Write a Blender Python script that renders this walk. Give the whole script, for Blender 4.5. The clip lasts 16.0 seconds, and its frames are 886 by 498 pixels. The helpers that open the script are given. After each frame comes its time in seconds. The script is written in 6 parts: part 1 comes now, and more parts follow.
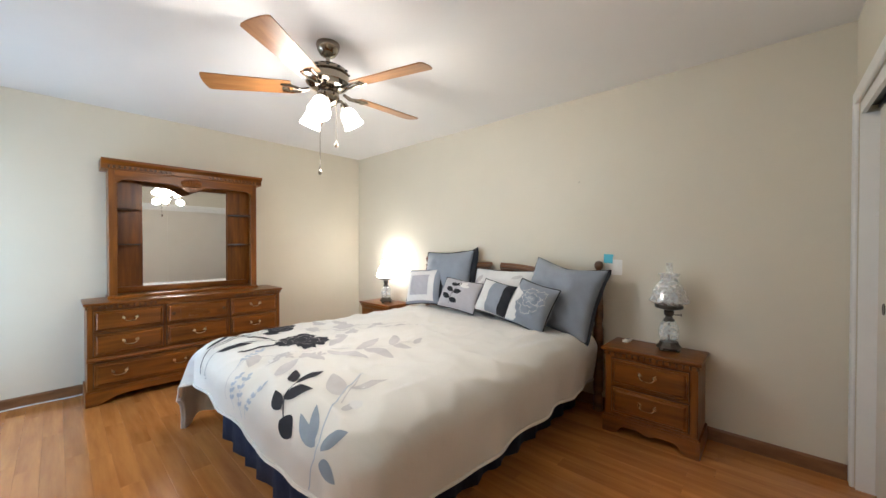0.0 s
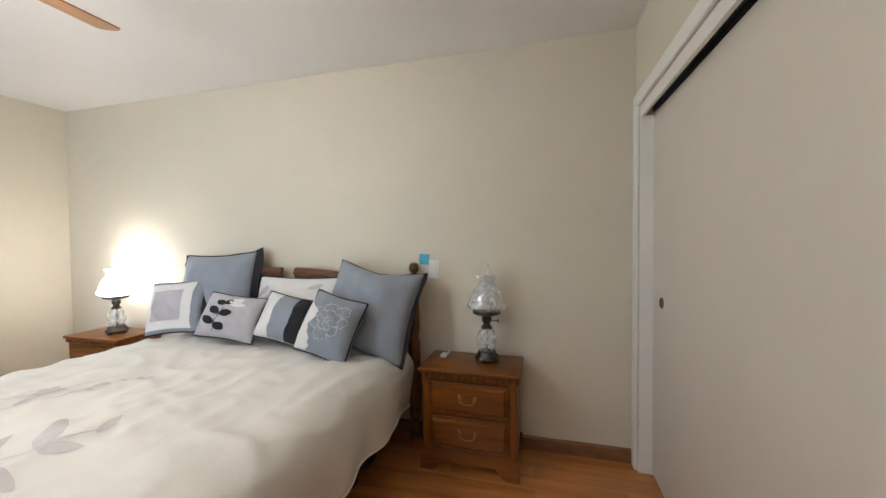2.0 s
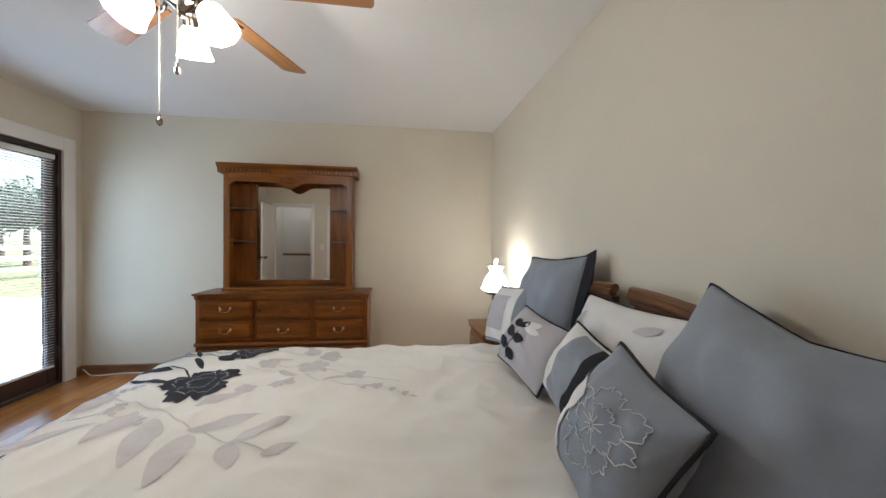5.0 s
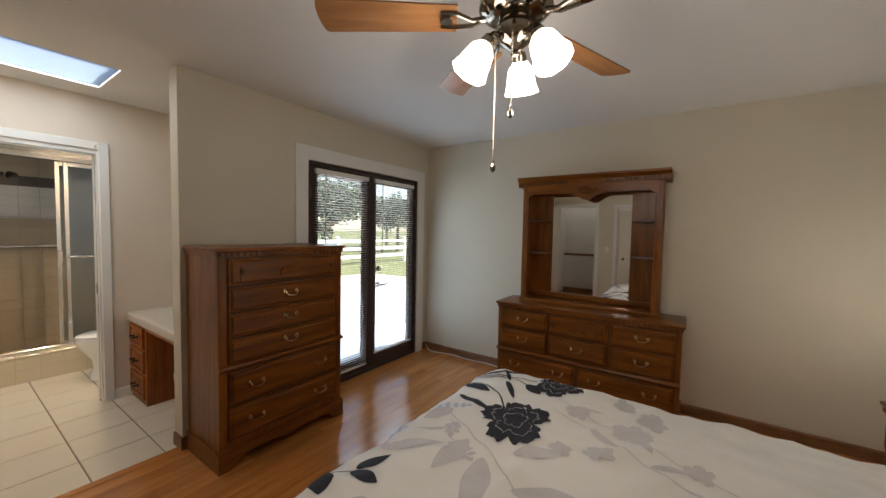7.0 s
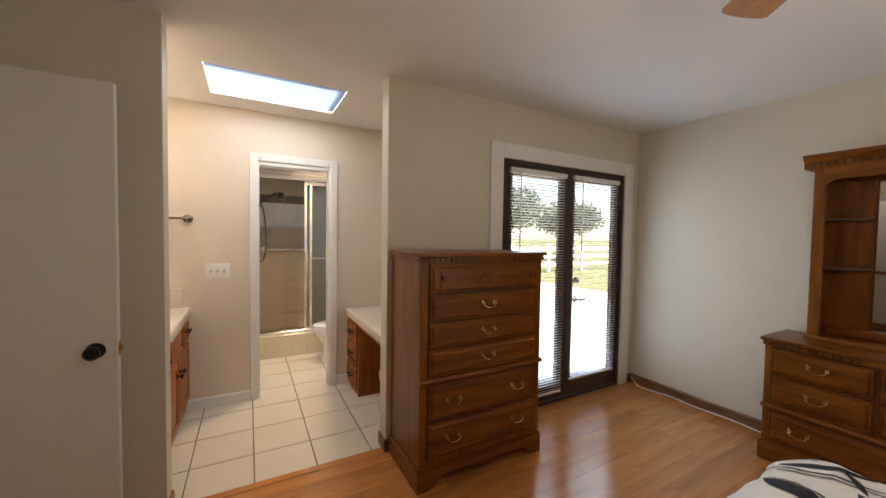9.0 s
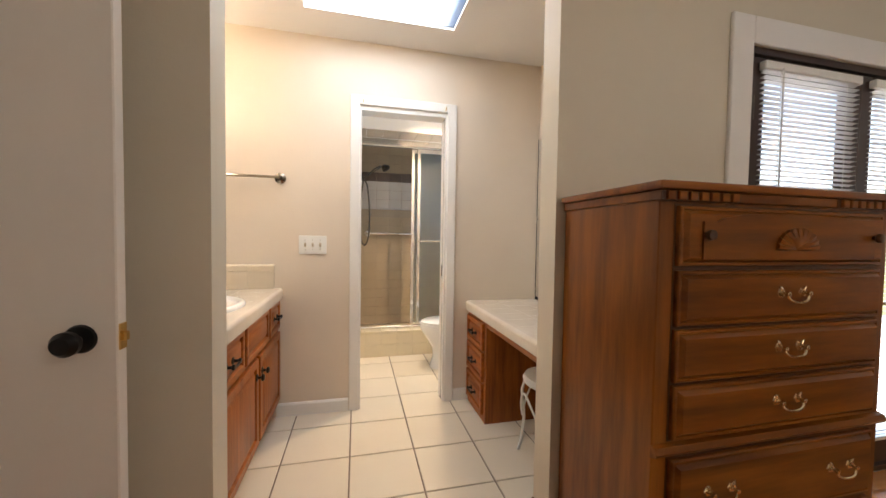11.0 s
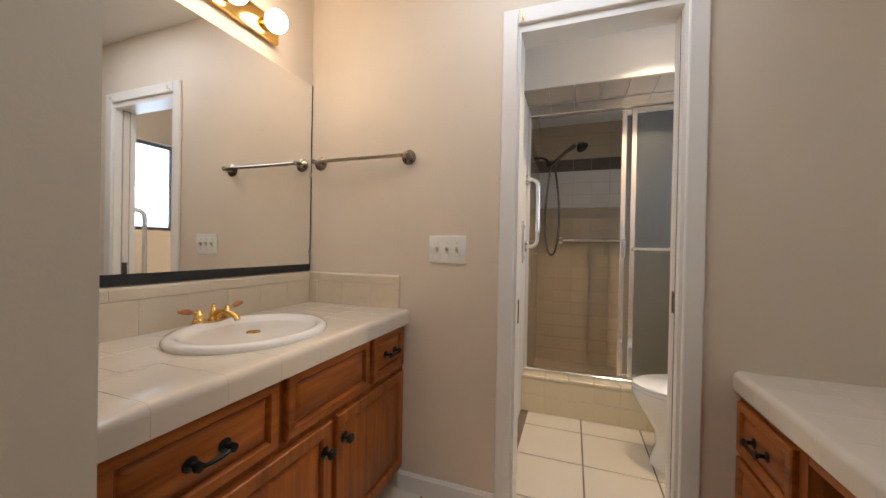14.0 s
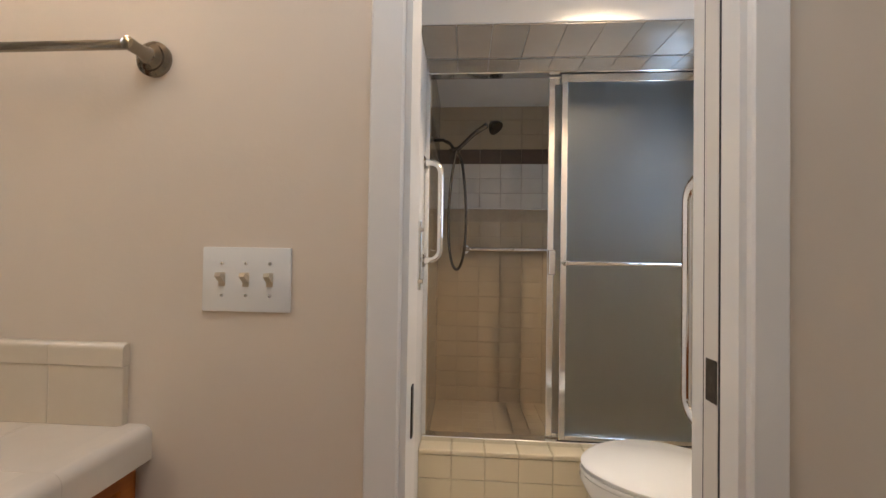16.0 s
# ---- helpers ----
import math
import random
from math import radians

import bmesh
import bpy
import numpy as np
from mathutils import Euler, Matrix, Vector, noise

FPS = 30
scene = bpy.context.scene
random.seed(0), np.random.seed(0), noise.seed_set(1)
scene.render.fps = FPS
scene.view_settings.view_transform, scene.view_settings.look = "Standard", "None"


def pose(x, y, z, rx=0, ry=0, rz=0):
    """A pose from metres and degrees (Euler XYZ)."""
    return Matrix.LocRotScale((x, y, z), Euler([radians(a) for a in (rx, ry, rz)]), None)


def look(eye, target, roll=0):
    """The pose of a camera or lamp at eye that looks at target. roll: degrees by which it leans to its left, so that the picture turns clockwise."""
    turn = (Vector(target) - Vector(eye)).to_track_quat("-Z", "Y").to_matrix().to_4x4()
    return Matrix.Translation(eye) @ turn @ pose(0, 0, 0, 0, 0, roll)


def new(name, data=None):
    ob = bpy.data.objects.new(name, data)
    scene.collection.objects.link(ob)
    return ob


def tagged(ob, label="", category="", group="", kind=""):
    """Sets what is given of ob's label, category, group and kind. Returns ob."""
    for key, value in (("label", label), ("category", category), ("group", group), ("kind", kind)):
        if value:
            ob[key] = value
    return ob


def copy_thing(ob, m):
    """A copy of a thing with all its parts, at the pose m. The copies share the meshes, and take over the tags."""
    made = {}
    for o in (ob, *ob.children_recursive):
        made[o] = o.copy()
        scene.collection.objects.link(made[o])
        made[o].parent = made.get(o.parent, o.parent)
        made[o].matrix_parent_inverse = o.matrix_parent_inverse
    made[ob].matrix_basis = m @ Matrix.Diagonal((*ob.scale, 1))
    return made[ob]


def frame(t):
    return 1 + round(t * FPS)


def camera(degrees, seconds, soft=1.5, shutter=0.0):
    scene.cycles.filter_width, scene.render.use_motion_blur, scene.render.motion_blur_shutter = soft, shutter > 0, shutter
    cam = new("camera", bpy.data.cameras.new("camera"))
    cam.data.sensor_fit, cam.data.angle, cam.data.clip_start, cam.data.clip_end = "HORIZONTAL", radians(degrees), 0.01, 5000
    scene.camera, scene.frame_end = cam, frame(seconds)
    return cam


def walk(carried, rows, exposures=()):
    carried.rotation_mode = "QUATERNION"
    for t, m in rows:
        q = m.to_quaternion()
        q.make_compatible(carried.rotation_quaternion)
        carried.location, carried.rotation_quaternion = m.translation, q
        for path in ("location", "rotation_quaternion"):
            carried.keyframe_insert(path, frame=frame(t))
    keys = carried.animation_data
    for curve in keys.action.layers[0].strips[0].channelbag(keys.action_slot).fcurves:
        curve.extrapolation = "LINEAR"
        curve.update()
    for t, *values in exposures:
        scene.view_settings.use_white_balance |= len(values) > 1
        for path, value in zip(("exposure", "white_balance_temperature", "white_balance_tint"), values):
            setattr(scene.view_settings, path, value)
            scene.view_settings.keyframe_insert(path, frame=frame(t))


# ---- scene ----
cam = camera(102.4, 16.0)
PATH = [
    (0, (0.508, -0.018, 1.254), (-0.849, 1.451, 1.233), 0.1),
    (0.5, (0.527, 0.099, 1.318), (-0.535, 1.792, 1.253), -0.7),
    (1, (0.476, 0.241, 1.31), (-0.258, 2.1, 1.242), -1.0),
    (1.5, (0.375, 0.353, 1.305), (-0.146, 2.283, 1.237), -0.8),
    (2, (0.312, 0.64, 1.279), (-0.21, 2.57, 1.227), -0.5),
    (2.5, (0.25, 0.954, 1.269), (-0.426, 2.836, 1.235), -0.4),
    (3, (0.135, 1.242, 1.25), (-0.665, 3.075, 1.258), 0.6),
    (3.5, (0.113, 1.587, 1.255), (-1.022, 3.234, 1.228), -0.1),
    (4, (0.03, 1.736, 1.244), (-1.557, 2.953, 1.233), 0.2),
    (4.5, (-0.039, 1.835, 1.253), (-1.885, 2.603, 1.229), 0.1),
    (5, (-0.037, 1.841, 1.258), (-2.02, 2.1, 1.226), 0.7),
    (5.2, (-0.037, 1.858, 1.236), (-2.037, 1.887, 1.229), 1.1),
    (7.3, (-0.28, 1.506, 1.458), (-1.865, 0.29, 1.371), 0.9),
    (7.5, (-0.27, 1.442, 1.441), (-1.816, 0.175, 1.372), 0.9),
    (8, (-0.341, 1.338, 1.462), (-1.693, -0.133, 1.379), 1.1),
    (8.5, (-0.382, 1.253, 1.43), (-1.542, -0.375, 1.358), 0.9),
    (9, (-0.38, 1.139, 1.418), (-1.338, -0.615, 1.347), 0.9),
    (9.5, (-0.369, 0.938, 1.369), (-1.203, -0.879, 1.298), 1.0),
    (9.7, (-0.361, 0.869, 1.337), (-1.173, -0.957, 1.267), 1.0),
    (11.8, (-0.553, -0.262, 1.112), (-0.632, -2.26, 1.067), 0.5),
    (12, (-0.59, -0.338, 1.105), (-0.553, -2.337, 1.073), 0.4),
    (12.5, (-0.632, -0.471, 1.11), (-0.303, -2.443, 1.089), 0.5),
    (13, (-0.623, -0.622, 1.111), (-0.1, -2.552, 1.096), 0.8),
    (13.5, (-0.65, -0.725, 1.117), (-0.039, -2.629, 1.102), 0.9),
    (14, (-0.677, -0.789, 1.12), (0.008, -2.668, 1.107), 1.1),
    (14.5, (-0.671, -0.876, 1.114), (0.018, -2.754, 1.109), 1.0),
    (15, (-0.581, -1.053, 1.127), (-0.064, -2.985, 1.132), 1.0),
    (15.5, (-0.556, -1.258, 1.139), (-0.275, -3.238, 1.159), 0.8),
    (16, (-0.563, -1.625, 1.161), (-0.441, -3.621, 1.19), 0.9),
]
EXPOSURES = [(0, 2.93, 6150, 8), (3.5, 2.82, 6100, 8), (4.5, 2.86, 6000, 8), (5.2, 2.04, 6250, 9), (7.3, 1.54, 6900, 12), (8, 1.52, 7000, 13), (9, 1.88, 7350, 16),
             (9.7, 1.94, 7350, 16), (11.8, 2.4, 6950, 16), (12, 2.32, 6950, 16), (12.5, 1.8, 6850, 16), (14, 1.52, 6900, 17), (16, 1.48, 6800, 17)]
walk(cam, [(t, look(eye, target, roll)) for t, eye, target, roll in PATH], EXPOSURES)

# ---- world, sun, lamps ----
world = bpy.data.worlds.new("sky")
scene.world = world
world.use_nodes = True
wn = world.node_tree.nodes
wl = world.node_tree.links
sky = wn.new("ShaderNodeTexSky")
sky.sky_type = "NISHITA"
sky.sun_disc = False
sky.sun_elevation = radians(52)
sky.sun_rotation = radians(-25)
wn["Background"].inputs["Strength"].default_value = 0.15
wl.new(sky.outputs["Color"], wn["Background"].inputs["Color"])

sun_data = bpy.data.lights.new("sun", "SUN")
sun_data.energy = 4.6
sun_data.angle = radians(0.5)
sun_data.color = (1.0, 0.95, 0.88)
sun = new("sun", sun_data)
sun.matrix_world = look((-4, 8, 12), (0, 0, 0))


def lamp(name, kind, m, energy, color, size=0.05, size_y=None):
    data = bpy.data.lights.new(name, kind)
    data.energy = energy
    data.color = color
    if kind == "AREA":
        data.shape = "RECTANGLE"
        data.size = size
        data.size_y = size_y or size
    else:
        data.shadow_soft_size = size
    ob = new(name, data)
    ob.matrix_world = m
    return ob


# daylight of the skylight and the obscure window
lamp("daylight_skylight", "AREA", look((-0.5725, -1.725, 2.452), (-0.5725, -1.725, 0)), 2.6, (0.80, 0.90, 1.0), 0.86, 0.525)
lamp("daylight_window", "AREA", look((-1.796, -2.87, 1.62), (0, -2.87, 1.62)), 1.8, (0.45, 0.70, 1.0), 0.43, 0.73)
# daylight of the two glazed door leaves, let in by the blinds
for leaf_x in (-3.16, -2.46):
    lamp("daylight_double_door", "AREA", look((leaf_x, -1.015, 1.05), (leaf_x, 2.0, 0.75)), 2.1, (0.50, 0.74, 1.0), 0.50, 1.70)
# bulbs of the ceiling fan, the bedside lamp and the vanity bar
WARM = (1.0, 0.94, 0.87)
FAN = (-1.43, 1.075)
for fan_a in (73, 193, 313):
    c, s = math.cos(radians(fan_a + 4)), math.sin(radians(fan_a + 4))
    lamp("fan_bulb", "POINT", pose(FAN[0] + 0.165 * c, FAN[1] + 0.165 * s, 1.885), 1.2, WARM, 0.045)
lamp("bedside_bulb", "POINT", pose(-2.89, 2.655, 1.10), 0.62, (1.0, 0.94, 0.88), 0.05)
downlight = lamp("toilet_room_downlight", "SPOT", look((-1.10, -2.75, 2.425), (-1.10, -2.75, 0)), 22.0, (1.0, 0.82, 0.58), 0.035)
downlight.data.spot_size = radians(112)
downlight.data.spot_blend = 0.35
# fill lamp added to brighten the hallway; no fixture holds it
lamp("hall_fill", "POINT", pose(1.6, -0.45, 2.25), 0.7, (1.0, 0.95, 0.90), 0.06)

# ---- mesh helpers ----


def bm_new():
    return bmesh.new()


def box(bm, x0, x1, y0, y1, z0, z1, bev=0.0, seg=1):
    m = Matrix.LocRotScale(((x0 + x1) / 2, (y0 + y1) / 2, (z0 + z1) / 2), None, (abs(x1 - x0), abs(y1 - y0), abs(z1 - z0)))
    made = bmesh.ops.create_cube(bm, size=1, matrix=m)["verts"]
    if bev > 0:
        edges = list({e for v in made for e in v.link_edges})
        bmesh.ops.bevel(bm, geom=edges, offset=bev, segments=seg, affect="EDGES", profile=0.6)
    return bm


def prism(bm, outline, axis, c0, c1):
    """Extrudes a closed outline of (a, b) along an axis: x takes (y, z), y takes (x, z), z takes (x, y)."""
    def at(a, b, c):
        return {"x": (c, a, b), "y": (a, c, b), "z": (a, b, c)}[axis]
    low = [bm.verts.new(at(a, b, c0)) for a, b in outline]
    top = [bm.verts.new(at(a, b, c1)) for a, b in outline]
    n = len(outline)
    made = [bm.faces.new(low), bm.faces.new(top[::-1])]
    for i in range(n):
        made.append(bm.faces.new((low[i], low[(i + 1) % n], top[(i + 1) % n], top[i])))
    bmesh.ops.recalc_face_normals(bm, faces=made)
    return bm


def lathe(bm, profile, segs=20, m=None, ripple=None):
    """Turns a profile of (radius, height) about z. ripple(angle, index) scales a radius."""
    m = m or Matrix()
    rings = []
    for k, (r, z) in enumerate(profile):
        if r < 1e-5:
            rings.append([bm.verts.new(m @ Vector((0, 0, z)))])
            continue
        ring = []
        for i in range(segs):
            a = 2 * math.pi * i / segs
            rr = r * (ripple(a, k) if ripple else 1)
            ring.append(bm.verts.new(m @ Vector((rr * math.cos(a), rr * math.sin(a), z))))
        rings.append(ring)
    made = []
    for lo, hi in zip(rings, rings[1:]):
        for i in range(segs):
            j = (i + 1) % segs
            if len(lo) == 1 and len(hi) == 1:
                continue
            if len(lo) == 1:
                made.append(bm.faces.new((lo[0], hi[j], hi[i])))
            elif len(hi) == 1:
                made.append(bm.faces.new((lo[i], lo[j], hi[0])))
            else:
                made.append(bm.faces.new((lo[i], lo[j], hi[j], hi[i])))
    bmesh.ops.recalc_face_normals(bm, faces=made)
    return bm


def tube(bm, points, r, segs=8, closed=False):
    pts = [Vector(p) for p in points]
    n = len(pts)
    rings = []
    up = None
    for i, p in enumerate(pts):
        if closed:
            d = pts[(i + 1) % n] - pts[i - 1]
        else:
            d = pts[min(i + 1, n - 1)] - pts[max(i - 1, 0)]
        d.normalize()
        if up is None:
            up = d.orthogonal().normalized()
        up = (up - d * up.dot(d)).normalized()
        side = d.cross(up)
        rr = r[i] if isinstance(r, (list, tuple)) else r
        rings.append([bm.verts.new(p + (up * math.cos(2 * math.pi * k / segs) + side * math.sin(2 * math.pi * k / segs)) * rr) for k in range(segs)])
    made = []
    for i in range(n if closed else n - 1):
        lo, hi = rings[i], rings[(i + 1) % n]
        for k in range(segs):
            made.append(bm.faces.new((lo[k], lo[(k + 1) % segs], hi[(k + 1) % segs], hi[k])))
    if not closed:
        made.append(bm.faces.new(rings[0][::-1]))
        made.append(bm.faces.new(rings[-1]))
    bmesh.ops.recalc_face_normals(bm, faces=made)
    return bm


def grid(bm, nu, nv, func):
    rows = [[bm.verts.new(func(i / nu, j / nv)) for i in range(nu + 1)] for j in range(nv + 1)]
    for j in range(nv):
        for i in range(nu):
            bm.faces.new((rows[j][i], rows[j][i + 1], rows[j + 1][i + 1], rows[j + 1][i]))
    return bm


def ball(bm, c, r, seg=14, scale=(1, 1, 1)):
    bmesh.ops.create_uvsphere(bm, u_segments=seg, v_segments=max(6, seg // 2 + 1), radius=r,
                              matrix=Matrix.LocRotScale(c, None, scale))
    return bm


def mesh_of(name, bm, mat, smooth=True, angle=35):
    data = bpy.data.meshes.new(name)
    bm.to_mesh(data)
    bm.free()
    for mt in (mat if isinstance(mat, (list, tuple)) else [mat]):
        data.materials.append(mt)
    if smooth:
        data.shade_smooth()
        data.set_sharp_from_angle(angle=radians(angle))
    return data


def part(name, bm, mat, parent, label="", m=None, smooth=True, angle=35):
    ob = new(name, mesh_of(name, bm, mat, smooth, angle))
    ob.parent = parent
    if m is not None:
        ob.matrix_basis = m
    if label:
        ob["label"] = label
    return ob


def again(name, data, parent, m):
    ob = new(name, data)
    ob.parent = parent
    ob.matrix_basis = m
    return ob


def thing(name, m, label, category, group=""):
    return tagged(placed(new(name), m), label, category, group)


def placed(ob, m):
    ob.matrix_basis = m
    if ob.data is None:
        ob.empty_display_size = 0.1
    return ob


def solid(name, bm, mat, label, category, m=None, kind="", smooth=True, group="", angle=35):
    ob = new(name, mesh_of(name, bm, mat, smooth, angle))
    if m is not None:
        ob.matrix_basis = m
    return tagged(ob, label, category, group, kind)


def structure(name, bm, mat, label="", category="", smooth=False):
    return solid(name, bm, mat, label, category, kind="structure", smooth=smooth)


# ---- materials ----


def material(name, base, rough=0.5, metal=0.0, var=0.06, scale=6.0, stretch=(1, 1, 1), bump=0.0, bump_scale=60.0,
             second=None, mix_scale=None, spec=0.5, coat=0.0, rand=0.0, sheen=0.0, detail=4.0, bands=None, island=False):
    """A procedural surface: two colours mixed by noise at two scales, roughness that varies, and fine relief."""
    mt = bpy.data.materials.new(name)
    mt.use_nodes = True
    nt = mt.node_tree
    n, l = nt.nodes, nt.links
    b = n["Principled BSDF"]
    co = n.new("ShaderNodeTexCoord")
    mp = n.new("ShaderNodeMapping")
    mp.inputs["Scale"].default_value = stretch
    l.new(co.outputs["Object"], mp.inputs["Vector"])
    vec = mp.outputs["Vector"]
    if rand > 0:
        info = n.new("ShaderNodeObjectInfo")
        src = info.outputs["Random"]
        if island:
            geo = n.new("ShaderNodeNewGeometry")
            src = geo.outputs["Random Per Island"]
        add = n.new("ShaderNodeVectorMath")
        add.operation = "ADD"
        mul = n.new("ShaderNodeMath")
        mul.operation = "MULTIPLY"
        mul.inputs[1].default_value = 37.0
        l.new(src, mul.inputs[0])
        l.new(vec, add.inputs[0])
        l.new(mul.outputs[0], add.inputs[1])
        vec = add.outputs[0]
    coarse = n.new("ShaderNodeTexNoise")
    coarse.inputs["Scale"].default_value = scale
    coarse.inputs["Detail"].default_value = detail
    coarse.inputs["Roughness"].default_value = 0.6
    l.new(vec, coarse.inputs["Vector"])
    fac = coarse.outputs["Fac"]
    if bands:
        wave = n.new("ShaderNodeTexWave")
        wave.wave_type = "RINGS" if bands[0] == "RINGS" else "BANDS"
        wave.inputs["Scale"].default_value = bands[1]
        wave.inputs["Distortion"].default_value = bands[2]
        wave.inputs["Detail"].default_value = 3.0
        wave.inputs["Detail Scale"].default_value = 1.5
        l.new(vec, wave.inputs["Vector"])
        mx = n.new("ShaderNodeMix")
        mx.inputs["Factor"].default_value = 0.5
        l.new(coarse.outputs["Fac"], mx.inputs["A"])
        l.new(wave.outputs["Fac"], mx.inputs["B"])
        fac = mx.outputs["Result"]
    dark = second or tuple(c * (1 - var) for c in base)
    light = base if second else tuple(min(1, c * (1 + var)) for c in base)
    ramp = n.new("ShaderNodeValToRGB")
    ramp.color_ramp.elements[0].position, ramp.color_ramp.elements[1].position = 0.32, 0.68
    ramp.color_ramp.elements[0].color = (*dark, 1)
    ramp.color_ramp.elements[1].color = (*light, 1)
    l.new(fac, ramp.inputs["Fac"])
    colour = ramp.outputs["Color"]
    if rand > 0:
        hs = n.new("ShaderNodeHueSaturation")
        rg = n.new("ShaderNodeMapRange")
        rg.inputs["To Min"].default_value, rg.inputs["To Max"].default_value = 1 - rand, 1 + rand
        l.new(src, rg.inputs["Value"])
        l.new(rg.outputs["Result"], hs.inputs["Value"])
        l.new(colour, hs.inputs["Color"])
        colour = hs.outputs["Color"]
    l.new(colour, b.inputs["Base Color"])
    fine = n.new("ShaderNodeTexNoise")
    fine.inputs["Scale"].default_value = bump_scale
    fine.inputs["Detail"].default_value = 3.0
    l.new(vec, fine.inputs["Vector"])
    rr = n.new("ShaderNodeMapRange")
    rr.inputs["To Min"].default_value, rr.inputs["To Max"].default_value = max(0.02, rough * 0.85), min(1, rough * 1.15)
    l.new(fine.outputs["Fac"], rr.inputs["Value"])
    l.new(rr.outputs["Result"], b.inputs["Roughness"])
    b.inputs["Metallic"].default_value = metal
    b.inputs["Specular IOR Level"].default_value = spec
    b.inputs["Coat Weight"].default_value = coat
    b.inputs["Coat Roughness"].default_value = 0.15
    b.inputs["Sheen Weight"].default_value = sheen
    if bump > 0:
        bp = n.new("ShaderNodeBump")
        bp.inputs["Strength"].default_value = bump
        bp.inputs["Distance"].default_value = 0.004
        l.new(fine.outputs["Fac"], bp.inputs["Height"])
        l.new(bp.outputs["Normal"], b.inputs["Normal"])
    return mt


def glassy(name, colour, rough, ior=1.45, thin=True):
    mt = bpy.data.materials.new(name)
    mt.use_nodes = True
    b = mt.node_tree.nodes["Principled BSDF"]
    b.inputs["Base Color"].default_value = (*colour, 1)
    b.inputs["Roughness"].default_value = rough
    b.inputs["IOR"].default_value = ior
    b.inputs["Transmission Weight"].default_value = 1.0
    return mt


def glowing(name, colour, strength, base=(0.9, 0.88, 0.84)):
    mt = bpy.data.materials.new(name)
    mt.use_nodes = True
    b = mt.node_tree.nodes["Principled BSDF"]
    b.inputs["Base Color"].default_value = (*base, 1)
    b.inputs["Roughness"].default_value = 0.35
    b.inputs["Emission Color"].default_value = (*colour, 1)
    b.inputs["Emission Strength"].default_value = strength
    return mt


def etched(name, colour, clear):
    """Thin etched glass: part clear, part pale and glossy, in a mottled pattern."""
    mt = bpy.data.materials.new(name)
    mt.use_nodes = True
    nt = mt.node_tree
    b = nt.nodes["Principled BSDF"]
    b.inputs["Base Color"].default_value = (*colour, 1)
    b.inputs["Roughness"].default_value = 0.12
    b.inputs["Specular IOR Level"].default_value = 0.9
    tr = nt.nodes.new("ShaderNodeBsdfTransparent")
    co = nt.nodes.new("ShaderNodeTexCoord")
    vo = nt.nodes.new("ShaderNodeTexNoise")
    vo.inputs["Scale"].default_value = 48.0
    vo.inputs["Detail"].default_value = 2.0
    nt.links.new(co.outputs["Object"], vo.inputs["Vector"])
    rg = nt.nodes.new("ShaderNodeMapRange")
    rg.inputs["From Min"].default_value, rg.inputs["From Max"].default_value = 0.38, 0.62
    rg.inputs["To Min"].default_value, rg.inputs["To Max"].default_value = clear - 0.07, min(1.0, clear + 0.06)
    nt.links.new(vo.outputs["Fac"], rg.inputs["Value"])
    mx = nt.nodes.new("ShaderNodeMixShader")
    nt.links.new(rg.outputs["Result"], mx.inputs["Fac"])
    nt.links.new(b.outputs[0], mx.inputs[1])
    nt.links.new(tr.outputs[0], mx.inputs[2])
    nt.links.new(mx.outputs[0], nt.nodes["Material Output"].inputs["Surface"])
    return mt


def translucent(name, colour, share=0.6):
    mt = bpy.data.materials.new(name)
    mt.use_nodes = True
    nt = mt.node_tree
    b = nt.nodes["Principled BSDF"]
    b.inputs["Base Color"].default_value = (*colour, 1)
    b.inputs["Roughness"].default_value = 0.4
    tr = nt.nodes.new("ShaderNodeBsdfTranslucent")
    tr.inputs["Color"].default_value = (*colour, 1)
    mx = nt.nodes.new("ShaderNodeMixShader")
    mx.inputs["Fac"].default_value = share
    nt.links.new(b.outputs[0], mx.inputs[1])
    nt.links.new(tr.outputs[0], mx.inputs[2])
    nt.links.new(mx.outputs[0], nt.nodes["Material Output"].inputs["Surface"])
    return mt


PAINT = material("cream_wall_paint", (0.67, 0.608, 0.488), 0.62, var=0.025, scale=1.3, bump=0.10, bump_scale=90)
PAINT_BATH = material("warm_beige_wall_paint", (0.72, 0.620, 0.505), 0.5, var=0.03, scale=1.5, bump=0.10, bump_scale=80)
PAINT_WHITE = material("white_wall_paint", (0.78, 0.77, 0.74), 0.55, var=0.02, scale=1.5, bump=0.06, bump_scale=80)
CEILING = material("white_ceiling_paint", (0.80, 0.78, 0.75), 0.75, var=0.02, scale=1.1, bump=0.16, bump_scale=110)
TRIM = material("white_gloss_trim", (0.82, 0.80, 0.76), 0.32, var=0.02, scale=5, bump=0.03, bump_scale=40)
SLIDE = material("cream_sliding_door", (0.70, 0.64, 0.55), 0.5, var=0.02, scale=2, bump=0.05, bump_scale=60)
DOORPAINT = material("off_white_door_paint", (0.76, 0.72, 0.66), 0.38, var=0.02, scale=3, bump=0.04, bump_scale=50)
OAK_A, OAK_B = (0.26, 0.084, 0.010), (0.105, 0.028, 0.003)
OAK_X = material("honey_wood_across", OAK_A, 0.30, second=OAK_B, scale=3.0, stretch=(0.7, 7, 7), bump=0.04, bump_scale=45, spec=0.35, coat=0.0, rand=0.05, detail=6)
